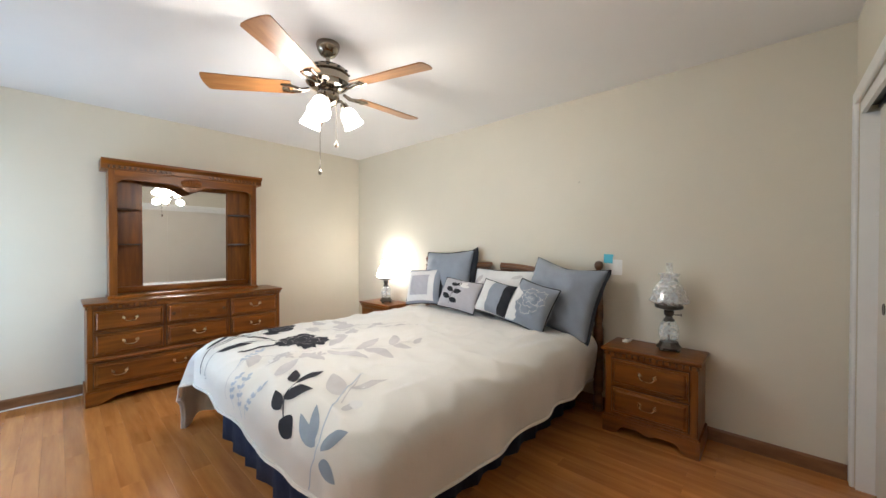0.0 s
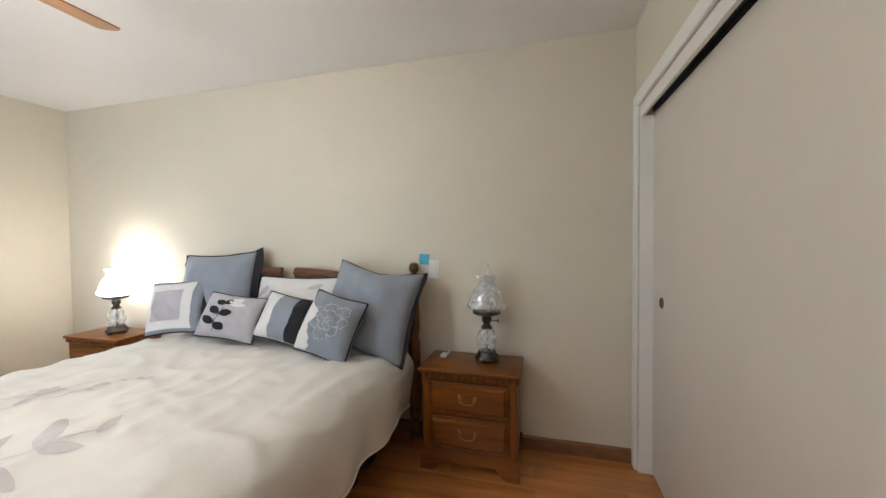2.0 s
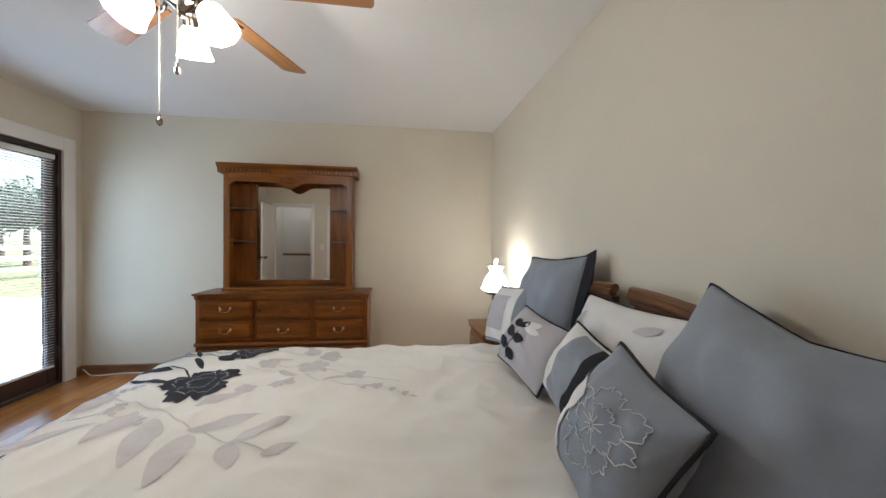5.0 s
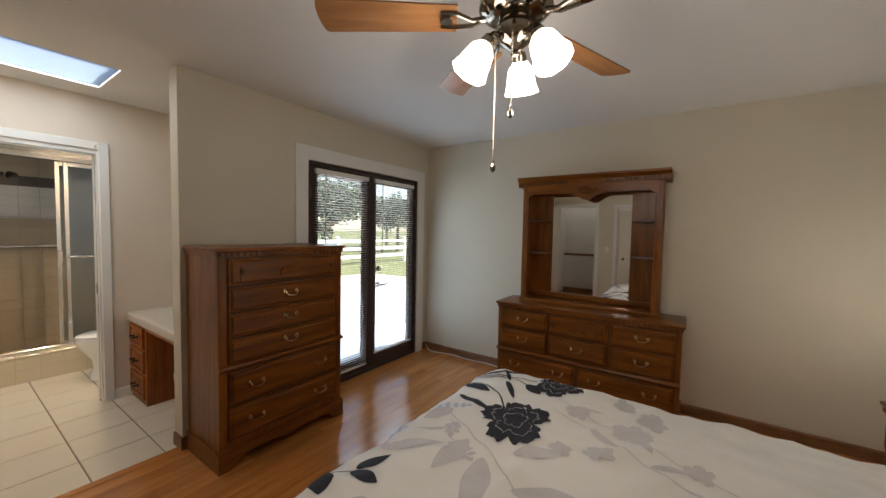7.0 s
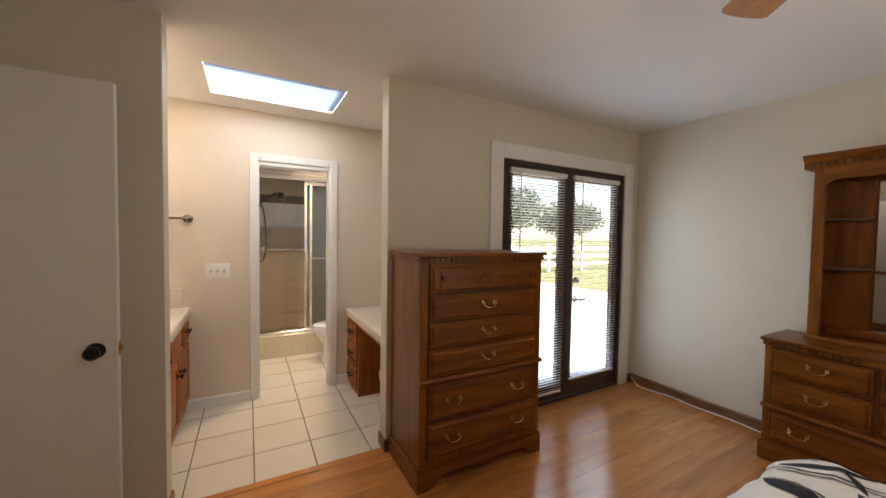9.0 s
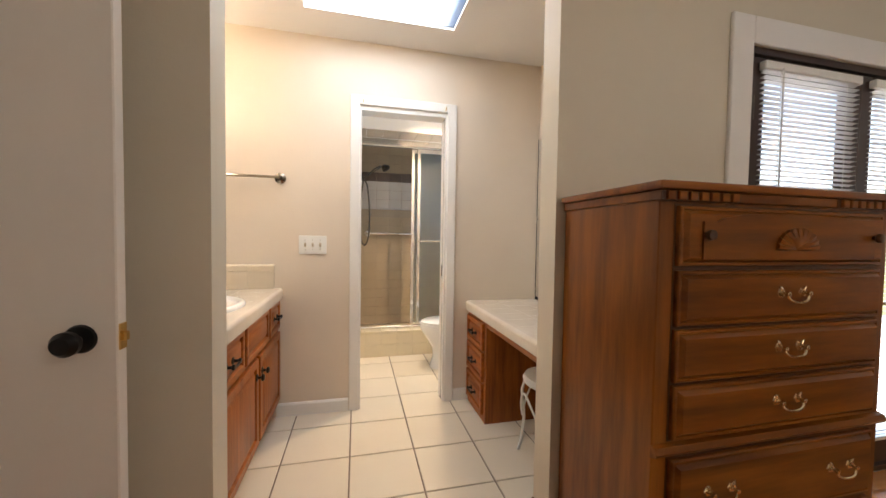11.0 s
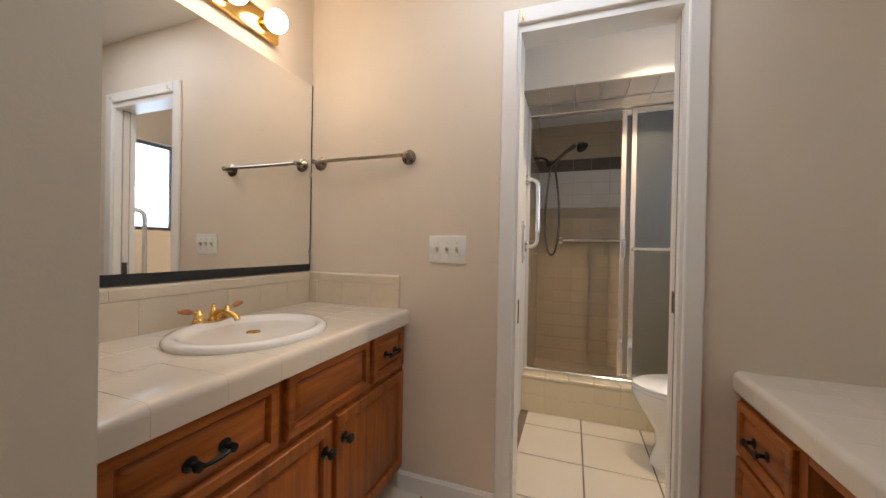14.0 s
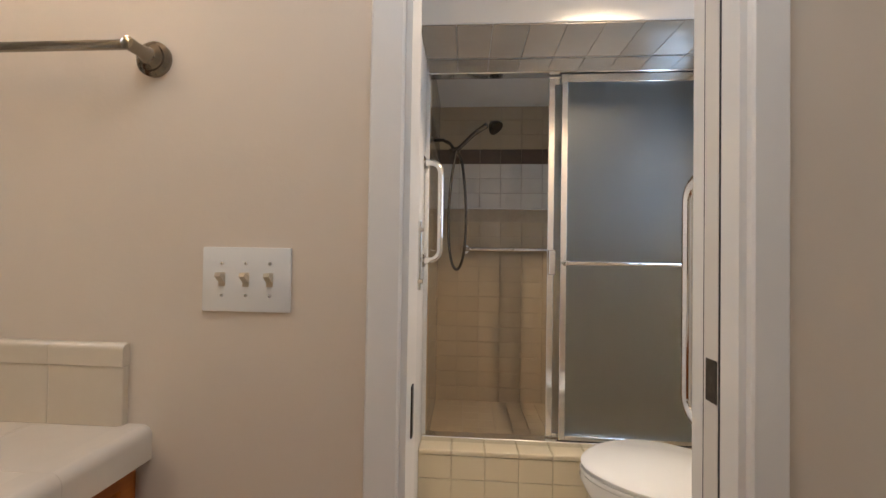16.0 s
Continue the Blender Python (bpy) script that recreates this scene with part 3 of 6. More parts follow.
def blind(x0, x1, ztop, zbot):
    b = thing("window_blind", pose((x0 + x1) / 2, SY - 0.004, 0), "white horizontal slat blind hung on the glazed door", "blind", "blinds on the double door")
    w = (x1 - x0) / 2
    bm = bm_new()
    box(bm, -w - 0.008, w + 0.008, -0.011, 0.018, ztop - 0.03, ztop + 0.008, 0.003)
    part("head_rail", bm, WHITEPL, b)
    bm = bm_new()
    box(bm, -w, w, -0.010, 0.012, zbot, zbot + 0.018, 0.003)
    part("bottom_rail", bm, WHITEPL, b)
    bm = bm_new()
    prism(bm, [(-0.0115, -0.0042), (-0.004, -0.0006), (0.004, 0.0014), (0.0115, 0.0022), (0.0115, 0.0030), (0.004, 0.0022), (-0.004, 0.0002), (-0.0115, -0.0034)], "x", -w, w)
    data = mesh_of("slat", bm, SLAT)
    z = zbot + 0.035
    k = 0
    while z < ztop - 0.035:
        again("slat", data, b, pose(0, 0.001, z, random.uniform(-3, 3) - 2, 0, random.uniform(-0.05, 0.05)))
        z += 0.0225
        k += 1
    for cx in (-w * 0.7, w * 0.7):
        bm = bm_new()
        box(bm, cx - 0.0012, cx + 0.0012, 0.0125, 0.0140, zbot + 0.01, ztop - 0.02)
        part("cord", bm, WHITEPL, b)
    bm = bm_new()
    tube(bm, [(w - 0.09, 0.022, ztop - 0.02), (w - 0.085, 0.024, ztop - 0.75)], 0.004, 6)
    part("wand", bm, WHITEPL, b)
    return b


blind(FX0 + 0.033 + 0.05, MX - 0.055, 1.955, 0.165)
blind(MX + 0.055, FX1 - 0.033 - 0.05, 1.955, 0.085)

# entry door leaf, open against the short wall
dl = thing("entry_door", pose(EX - 0.004, DY0 - 0.002, 0), "off-white flush entry door standing open with a black knob", "door")
bm = bm_new()
box(bm, -0.728, -0.004, -0.035, 0, 0.012, 2.02, 0.003)
part("door_leaf", bm, DOORPAINT, dl)
for s, y in ((1, 0.0), (-1, -0.035)):
    bm = bm_new()
    lathe(bm, [(0.0, 0.062), (0.018, 0.06), (0.027, 0.048), (0.027, 0.036), (0.014, 0.026), (0.011, 0.01), (0.03, 0.006), (0.033, 0.0)], 20,
          pose(-0.658, y, 0.93, -90 * s, 0, 0))
    part("door_knob", bm, BLACKMETAL, dl, "round black metal knob")
bm = bm_new()
box(bm, -0.731, -0.726, -0.03, -0.005, 0.90, 0.96)
box(bm, -0.740, -0.731, -0.023, -0.012, 0.92, 0.94)
part("latch", bm, BRASS, dl, "brass latch plate")

# hallway beyond the entry
bm = bm_new()
box(bm, 2.185, 2.2, SY, 0.26, 0.90, 0.955, 0.004)
structure("chair_rail_hall", bm, BASEWOOD, "brown wooden chair rail", "trim")
bm = bm_new()
box(bm, 2.188, 2.2, SY, 0.26, 0, 0.085)
structure("baseboard_hall", bm, BASEWOOD, "brown hallway baseboard", "baseboard")
hd = thing("hall_door", pose(1.45, SY + 0.002, 0), "white panelled hallway door in its casing", "door")
bm = bm_new()
box(bm, -0.38, 0.38, 0.0, 0.03, 0, 2.03, 0.003)
part("door_leaf", bm, TRIM, hd)
for x0, x1 in ((-0.45, -0.385), (0.385, 0.45)):
    bm = bm_new()
    box(bm, x0, x1, 0, 0.02, 0, 2.1)
    part("casing", bm, TRIM, hd)

# window of the toilet room
wd = tagged(new("window_1"), "small obscure-glass window in a dark metal frame", "window", kind="structure")
bm = bm_new()
for b in ((WY0, WY0 + 0.03, WZ0, WZ1), (WY1 - 0.03, WY1, WZ0, WZ1), (WY0 + 0.03, WY1 - 0.03, WZ0, WZ0 + 0.03), (WY0 + 0.03, WY1 - 0.03, WZ1 - 0.03, WZ1),
          (-2.80, -2.775, WZ0 + 0.03, WZ1 - 0.03)):
    box(bm, BW - 0.07, BW - 0.03, *b)
part("window_frame", bm, BRONZE, wd, "dark bronze aluminium frame")
bm = bm_new()
box(bm, BW - 0.055, BW - 0.05, WY0 + 0.03, WY1 - 0.03, WZ0 + 0.03, WZ1 - 0.03)
part("pane", bm, FROSTWIN, wd, "obscure glass")

# outdoors
bm = bm_new()
box(bm, -300, 300, -300, 300, -0.6, -0.16)
structure("ground", bm, GRASS, "dry lawn reaching to the horizon", "ground")
bm = bm_new()
box(bm, -9, 1.5, -7.5, SY - T, -0.16, -0.05)
structure("pavement_patio", bm, CONCRETE, "sunlit pale concrete patio", "patio")

# ---- furniture of the bedroom ----


def loft(bm, axis, base, side, a0, a1, z0, z1, steps):
    """A stepped panel front as one skin: each step is (inset, height) above the base plane."""
    rings = []
    for i, h in steps:
        c = base + side * h
        ring = []
        for a, z in ((a0 + i, z0 + i), (a1 - i, z0 + i), (a1 - i, z1 - i), (a0 + i, z1 - i)):
            ring.append(bm.verts.new((c, a, z) if axis == "x" else (a, c, z)))
        rings.append(ring)
    for lo, hi in zip(rings, rings[1:]):
        for k in range(4):
            bm.faces.new((lo[k], lo[(k + 1) % 4], hi[(k + 1) % 4], hi[k]))
    bm.faces.new(rings[-1])
    bm.faces.new(rings[0][::-1])
    bmesh.ops.recalc_face_normals(bm, faces=bm.faces)
    return bm


def bail_pull(parent, x, y, z, mat=None, w=0.096):
    """A swinging bail handle on two posts with a shaped back plate, facing -y."""
    bm = bm_new()
    for s in (-1, 1):
        lathe(bm, [(0.013, 0), (0.012, 0.003), (0.006, 0.004)], 12, pose(s * w * 0.42, 0, 0.002, 90, 0, 0), lambda a, i: 1 + 0.12 * math.cos(6 * a))
        tube(bm, [(s * w * 0.42, -0.003, 0.010), (s * w * 0.47, -0.004, 0.018), (s * w * 0.52, -0.003, 0.020)], [0.004, 0.0035, 0.002], 6)
        lathe(bm, [(0.0045, 0), (0.0045, 0.012), (0.007, 0.015), (0.0065, 0.021), (0, 0.023)], 8, pose(s * w * 0.42, 0, 0.002, 90, 0, 0))
    pts = []
    for i in range(13):
        a = math.pi * i / 12
        pts.append((-w * 0.42 * math.cos(a), -0.016 - 0.006 * math.sin(a), 0.002 - 0.024 * math.sin(a) ** 0.7))
    tube(bm, pts, [0.0025 + 0.0014 * math.sin(math.pi * i / 12) for i in range(13)], 6)
    return part("handle", bm, mat or OLDBRASS, parent, "antique brass bail handle", pose(x, y, z))


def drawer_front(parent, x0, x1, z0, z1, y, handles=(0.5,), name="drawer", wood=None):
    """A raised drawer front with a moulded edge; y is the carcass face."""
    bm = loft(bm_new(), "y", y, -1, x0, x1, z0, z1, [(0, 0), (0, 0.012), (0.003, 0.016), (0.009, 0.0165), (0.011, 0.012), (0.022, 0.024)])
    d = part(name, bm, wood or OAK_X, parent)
    # dark plate behind the front: the shade of its gap, put in as colour
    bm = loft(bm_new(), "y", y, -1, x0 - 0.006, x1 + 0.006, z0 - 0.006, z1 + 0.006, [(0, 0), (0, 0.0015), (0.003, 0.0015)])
    part("gap_shade", bm, OAK_DARK_AND_SHADE, d, "dark strip painted for the shaded gap round the drawer front")
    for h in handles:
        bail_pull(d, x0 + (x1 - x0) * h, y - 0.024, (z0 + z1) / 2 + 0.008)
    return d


def shell_drawer(parent, x0, x1, z0, z1, y, inset):
    """The top drawer with an arched field, a carved fan shell and two wooden knobs."""
    d = drawer_front(parent, x0, x1, z0, z1, y, ())
    cx, h = (x0 + x1) / 2, z1 - z0
    w = (x1 - x0) * inset
    arch = [(cx - w, z0 + 0.018), (cx + w, z0 + 0.018), (cx + w, z1 - 0.040)]
    for i in range(9):
        a = math.pi * i / 8
        arch.append((cx + w * 0.86 * math.cos(a), z1 - 0.040 + 0.028 * math.sin(a)))
    arch.append((cx - w, z1 - 0.040))
    bm = bm_new()
    prism(bm, arch, "y", y - 0.023, y - 0.029)
    part("arched_panel", bm, OAK_X, d)
    bm = bm_new()
    r = h * 0.36
    n = 11
    for k in range(n):
        a = math.pi * (k + 0.5) / n
        tip = Vector((math.cos(a) * r * 1.35, 0, math.sin(a) * r))
        tube(bm, [(cx, y - 0.028, z0 + h * 0.30), Vector((cx, y - 0.034, z0 + h * 0.30)) + tip * 0.6, Vector((cx, y - 0.030, z0 + h * 0.30)) + tip],
             [0.003, 0.009, 0.011], 6)
    part("carved_shell", bm, OAK_X, d, "carved fan shell ornament")
    for s in (-1, 1):
        bm = bm_new()
        lathe(bm, [(0.008, 0), (0.006, 0.010), (0.014, 0.016), (0.013, 0.024), (0, 0.028)], 14, pose(cx + s * ((x1 - x0) / 2 - max(0.035, (x1 - x0) * 0.09)), y - 0.024, z0 + h * 0.52, 90, 0, 0))
        part("knob", bm, OAK_DARK_AND_SHADE, d, "dark turned wooden knob")
    return d


def scalloped(x0, x1, h, foot, drop):
    """Outline of a plinth board with bracket feet and a wavy lower edge."""
    o = [(x0, h), (x0, 0), (x0 + foot * 0.7, 0), (x0 + foot, 0.012)]
    n = 36
    for i in range(n + 1):
        u = i / n
        x = x0 + foot + (x1 - x0 - 2 * foot) * u
        e = min(1, min(u, 1 - u) * 9)
        z = 0.012 + (h * drop - 0.012) * math.sin(e * math.pi / 2) - h * 0.16 * e * max(0, math.cos(u * 4 * math.pi)) * (1 if 0.2 < u < 0.8 else 0.4)
        o.append((x, max(0.008, z)))
    o += [(x1 - foot, 0.012), (x1 - foot * 0.7, 0), (x1, 0), (x1, h)]
    return o


def case(name, m, w, d, h, plinth, label, category, group="", split=False):
    """A chest carcass: body, bracket plinth, moulded top and dentils. The front faces -y, the back stands at y = 0."""
    c = thing(name, m, label, category, group)
    bm = bm_new()
    box(bm, -w / 2, w / 2, -d, 0, plinth * 0.6, h - 0.022, 0.003)
    part("body", bm, OAK_Z, c)
    bm = bm_new()
    prism(bm, scalloped(-w / 2 - 0.012, w / 2 + 0.012, plinth, 0.09, 0.55), "y", -d - 0.014, -d + 0.006)
    for s in (-1, 1):
        xa = s * (w / 2 + 0.012)
        box(bm, min(xa, xa - s * 0.018), max(xa, xa - s * 0.018), -d + 0.006, -0.002, 0, plinth)
    prism(bm, [(-w / 2 - 0.012, plinth), (w / 2 + 0.012, plinth), (w / 2, plinth + 0.014), (-w / 2, plinth + 0.014)], "y", -d - 0.008, -d)
    part("plinth", bm, OAK_X, c, "scalloped bracket base")
    bm = bm_new()
    box(bm, -w / 2 - 0.020, w / 2 + 0.020, -d - 0.026, 0, h - 0.022, h, 0.008, 3)
    box(bm, -w / 2 - 0.008, w / 2 + 0.008, -d - 0.012, 0, h - 0.050, h - 0.022, 0.003)
    part("top", bm, OAK_X, c)
    bm = bm_new()
    box(bm, -0.0115, 0.0115, -0.010, 0.002, -0.012, 0.011, 0.002)
    data = mesh_of("dentil", bm, OAK_X)
    for xa, xb in (((-w / 2 - 0.006, -w * 0.21), (w * 0.21, w / 2 + 0.006)) if split else ((-w / 2 - 0.006, w / 2 + 0.006),)):
        # flat dark strip that paints the shade between the dentils
        bm = bm_new()
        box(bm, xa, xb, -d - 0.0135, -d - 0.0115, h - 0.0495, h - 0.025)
        part("dentil_shade", bm, OAK_DARK_AND_SHADE, c, "dark strip painted for the shade between the dentils")
    n = int(w / 0.034)
    for i in range(n):
        x = -w / 2 + (i + 0.5) * w / n
        if split and abs(x) < w * 0.21:
            continue
        again("dentil", data, c, pose(x, -d - 0.012, h - 0.037))
    return c


# dresser by the west wall
DW, DD, DH = 1.455, 0.385, 0.80
dresser = case("dresser", pose(WX + 0.013, 0.857, 0, 0, 0, 90), DW, DD, DH, 0.11, "honey-brown wooden dresser with brass bail handles", "dresser", split=True)
yf = -DD
cols = ((-0.69, -0.262), (-0.235, 0.235), (0.262, 0.69))
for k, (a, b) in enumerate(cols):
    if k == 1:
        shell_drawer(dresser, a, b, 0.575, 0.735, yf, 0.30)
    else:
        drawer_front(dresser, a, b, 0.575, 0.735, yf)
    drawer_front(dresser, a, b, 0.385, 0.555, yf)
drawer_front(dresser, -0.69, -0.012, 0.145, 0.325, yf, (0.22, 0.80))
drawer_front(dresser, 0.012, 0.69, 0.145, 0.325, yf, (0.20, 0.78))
bm = bm_new()
prism(bm, [(yf, 0.338), (yf - 0.018, 0.344), (yf - 0.022, 0.354), (yf - 0.014, 0.366), (yf, 0.370)], "x", -DW / 2 - 0.004, DW / 2 + 0.004)
part("waist_moulding", bm, OAK_X, dresser)

# mirror hutch standing on the dresser
hutch = thing("mirror_hutch", pose(WX + 0.013, 0.845, DH, 0, 0, 90), "honey-brown wooden mirror hutch with small curved shelves", "mirror")
HW, HD, HH = 1.15, 0.205, 1.165
bm = bm_new()
box(bm, -HW / 2, HW / 2, -0.014, 0, 0, HH - 0.08)
part("back_panel", bm, OAK_Z, hutch)
for s in (-1, 1):
    bm = bm_new()
    xa = s * HW / 2
    box(bm, min(xa, xa - s * 0.055), max(xa, xa - s * 0.055), -HD, -HD + 0.022, 0, HH - 0.08, 0.004)
    box(bm, min(xa, xa - s * 0.018), max(xa, xa - s * 0.018), -HD + 0.022, -0.014, 0, HH - 0.08)
    part("side_post", bm, OAK_Z, hutch)
    bm = bm_new()
    xb = s * 0.35
    xo = s * (HW / 2 - 0.018)
    prism(bm, [(xo, -0.014), (xb, -0.014), (xb, -0.030), (xb + (xo - xb) * 0.3, -0.032), (xo, -0.036)], "z", 0.075, HH - 0.16)
    part("wing_panel", bm, OAK_Z, hutch)
    for z in (0.45, 0.755):
        o = [(xo, -0.036), (xo, -HD + 0.024)]
        for i in range(7):
            u = i / 6
            o.append((xo - (xo - xb) * u, -HD + 0.03 + (HD - 0.075) * (1 - math.cos(u * math.pi / 2))))
        o.append((xb, -0.036))
        bm = bm_new()
        prism(bm, o, "z", z, z + 0.014)
        part("shelf", bm, OAK_DARK_AND_SHADE, hutch, "small quarter-round dark shelf")
bm = bm_new()
box(bm, -HW / 2 - 0.01, HW / 2 + 0.01, -HD - 0.012, -0.014, 0, 0.028, 0.006, 2)
box(bm, -HW / 2 + 0.055, HW / 2 - 0.055, -0.055, -0.015, 0.028, 0.082, 0.006, 2)
part("base_rail", bm, OAK_X, hutch)
bm = bm_new()
box(bm, -0.337, 0.337, -0.026, -0.018, 0.082, HH - 0.17)
part("mirror_glass", bm, MIRROR, hutch, "clear silvered mirror", smooth=False)
o = [(-HW / 2 + 0.04, HH - 0.075), (-HW / 2 + 0.04, HH - 0.20), (-HW / 2 + 0.06, HH - 0.185), (-HW / 2 + 0.085, HH - 0.165)]
for i in range(31):
    u = i / 30
    x = -HW / 2 + 0.10 + (HW - 0.20) * u
    z = HH - 0.158
    if 0.33 < u < 0.67:
        z -= 0.052 * math.sin((u - 0.33) / 0.34 * math.pi) ** 1.2 - 0.012 * math.sin((u - 0.33) / 0.34 * 3 * math.pi)
    o.append((x, z))
o += [(HW / 2 - 0.085, HH - 0.165), (HW / 2 - 0.06, HH - 0.185), (HW / 2 - 0.04, HH - 0.20), (HW / 2 - 0.04, HH - 0.075)]
bm = bm_new()
prism(bm, o, "y", -HD - 0.002, -HD + 0.02)
valance = part("valance", bm, OAK_X, hutch, "shaped wooden valance")
bm = bm_new()
ball(bm, (0, -HD - 0.002, HH - 0.135), 0.05, 20, (1.7, 0.22, 0.72))
for k in range(9):
    a = math.pi * (k + 0.5) / 9
    tube(bm, [(0, -HD - 0.012, HH - 0.165), (0.075 * math.cos(a), -HD - 0.014, HH - 0.165 + 0.052 * math.sin(a))], [0.003, 0.008], 6)
part("carved_shell", bm, OAK_X, valance, "carved oval shell ornament")
bm = bm_new()
prof = [(-HD, HH - 0.085), (-HD - 0.012, HH - 0.080), (-HD - 0.016, HH - 0.045), (-HD - 0.030, HH - 0.030), (-HD - 0.045, HH - 0.018), (-HD - 0.045, HH), (-0.002, HH), (-0.002, HH - 0.085)]
prism(bm, prof, "x", -HW / 2 - 0.045, HW / 2 + 0.045)
part("crown", bm, OAK_X, hutch, "moulded crown")
bm = bm_new()
box(bm, -0.009, 0.009, -0.010, 0.002, -0.011, 0.011, 0.002)
data = mesh_of("dentil", bm, OAK_X)
for xa, xb in ((-HW / 2 - 0.004, -0.14), (0.14, HW / 2 + 0.004)):
    # the crown's dentils get the same painted strip of shade
    bm = bm_new()
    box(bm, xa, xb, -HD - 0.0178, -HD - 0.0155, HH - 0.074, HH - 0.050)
    part("dentil_shade", bm, OAK_DARK_AND_SHADE, hutch, "dark strip painted for the shade between the dentils")
for i in range(34):
    x = -HW / 2 + (i + 0.5) * HW / 34
    if abs(x) > 0.13:
        again("dentil", data, hutch, pose(x, -HD - 0.016, HH - 0.062))

# tall chest by the south wall
CW, CD, CH = 0.875, 0.43, 1.325
chest = case("chest_of_drawers", pose(-1.632, SY + 0.016, 0, 0, 0, 180), CW, CD, CH, 0.12, "tall honey-brown chest of drawers with brass bail handles", "chest of drawers", split=True)
yf = -CD
shell_drawer(chest, -0.385, 0.385, 1.105, 1.262, yf, 0.42)
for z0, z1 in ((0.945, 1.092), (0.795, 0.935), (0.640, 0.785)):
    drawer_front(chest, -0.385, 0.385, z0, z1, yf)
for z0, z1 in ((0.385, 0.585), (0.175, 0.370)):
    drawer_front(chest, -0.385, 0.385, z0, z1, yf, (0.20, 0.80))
bm = bm_new()
prism(bm, [(yf, 0.596), (yf - 0.016, 0.602), (yf - 0.022, 0.612), (yf - 0.014, 0.626), (yf, 0.630)], "x", -CW / 2 - 0.004, CW / 2 + 0.004)
part("waist_moulding", bm, OAK_X, chest)

# nightstands
NW_, ND, NH = 0.52, 0.312, 0.570
ns = case("nightstand", pose(-0.062, NY - 0.016, 0), NW_, ND, NH, 0.105, "honey-brown two-drawer wooden nightstand beside the bed", "nightstand", "nightstands")
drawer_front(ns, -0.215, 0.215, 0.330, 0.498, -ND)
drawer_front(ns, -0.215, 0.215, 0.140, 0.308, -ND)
ns2 = copy_thing(ns, pose(-2.93, NY - 0.016, 0))


# the bed
BX0, BX1, BY0, BY1, BZ, BR = -2.16, -0.60, 0.715, 2.74, 0.655, 0.165
DROPL, DROPR, DROPF = 0.62, 0.44, 0.31


def drape(u, v):
    """Where the point (u, v) of the flat comforter lies once it hangs over the mattress; u and v in metres of the plan."""
    cx, cy = min(max(u, BX0), BX1), min(max(v, BY0), BY1 + 1)
    du, dv = u - cx, v - cy
    dist = math.hypot(du, dv)
    puff = 0.012 * noise.noise((u * 3.1, v * 3.1, 0.3)) + 0.006 * noise.noise((u * 9, v * 6, 1.7))
    crease = 0.009 * math.sin(u * 5.5 + v * 2.2 + 2.5 * noise.noise((u * 1.5, v * 1.5, 5)))
    wrinkle = 0.030 * abs(noise.noise((u * 2.2 + v * 5.5, v * 1.6 - u * 3.5, 8.0))) + 0.024 * abs(noise.noise((u * 7 - v * 2, v * 2.4 + u * 1.5, 3.0)))
    z = BZ + puff + crease * 0.5 - wrinkle
    z -= 0.03 * max(0, (v - 2.35) / 0.4)
    if dist < 1e-6:
        edge = min(u - BX0, BX1 - u, v - BY0)
        z -= 0.010 * max(0, 1 - edge / 0.12)
        return Vector((u, v, z))
    nx, ny = du / dist, dv / dist
    q = BR * math.pi / 2
    if dist < q:
        a = dist / BR
        out, down = BR * math.sin(a), BR * (1 - math.cos(a))
    else:
        out, down = BR, BR + dist - q
    s = (v if abs(nx) > abs(ny) else u)
    hang = max(0, down - 0.06)
    wave = hang * (0.055 * math.sin(s * 11 + 1.2 * math.sin(s * 3.1)) + 0.015 * math.sin(s * 23))
    if nx < -0.2 and v < 1.1:
        wave += hang * 0.42 * min(1.0, (1.1 - v) / 0.4)
    out += wave + 0.012 * noise.noise((s * 6, down * 5, 2.2)) - hang * 0.10
    return Vector((cx + nx * out, cy + ny * out, BZ - 0.010 + (z - BZ) * max(0, 1 - down * 4) - down))


bed = thing("bed", pose((BX0 + BX1) / 2, BY0, 0), "queen bed with carved wooden headboard and navy skirt", "bed")
bp = -Vector(bed.matrix_basis.translation)
shift = Matrix.Translation(bp)


def bed_part(name, bm, mat, parent, label="", angle=35):
    bm.transform(shift)
    return part(name, bm, mat, parent, label, angle=angle)


bm = bm_new()
box(bm, BX0 + 0.05, BX1 - 0.05, BY0 + 0.02, BY1 + 0.02, 0.36, BZ - 0.03, 0.05, 3)
bed_part("mattress", bm, WHITECLOTH, bed, "white mattress")
bm = bm_new()
sk_path = []
for x, y, n in ((BX0 + 0.03, BY1, 0), (BX0 + 0.03, BY0, 46), (BX1 - 0.03, BY0, 36), (BX1 - 0.03, BY1, 46)):
    if n:
        px, py = sk_path[-1]
        sk_path += [(px + (x - px) * i / n, py + (y - py) * i / n) for i in range(1, n + 1)]
    else:
        sk_path.append((x, y))
ccx, ccy = (BX0 + BX1) / 2, (BY0 + BY1) / 2
rows = []
for z, amp in ((0.37, 0.002), (0.25, 0.008), (0.12, 0.014), (0.004, 0.018)):
    row = []
    for i, (x, y) in enumerate(sk_path):
        w = amp * math.sin(i * 1.35 + 2 * noise.noise((i * 0.3, 0, 4)))
        dx, dy = (1 if x > ccx else -1), -1
        on_side = y > BY0 + 0.001
        row.append(bm.verts.new((x + (dx * w if on_side else 0), y + (0 if on_side else dy * w), z)))
    rows.append(row)
for lo, hi in zip(rows, rows[1:]):
    for i in range(len(lo) - 1):
        bm.faces.new((lo[i], lo[i + 1], hi[i + 1], hi[i]))
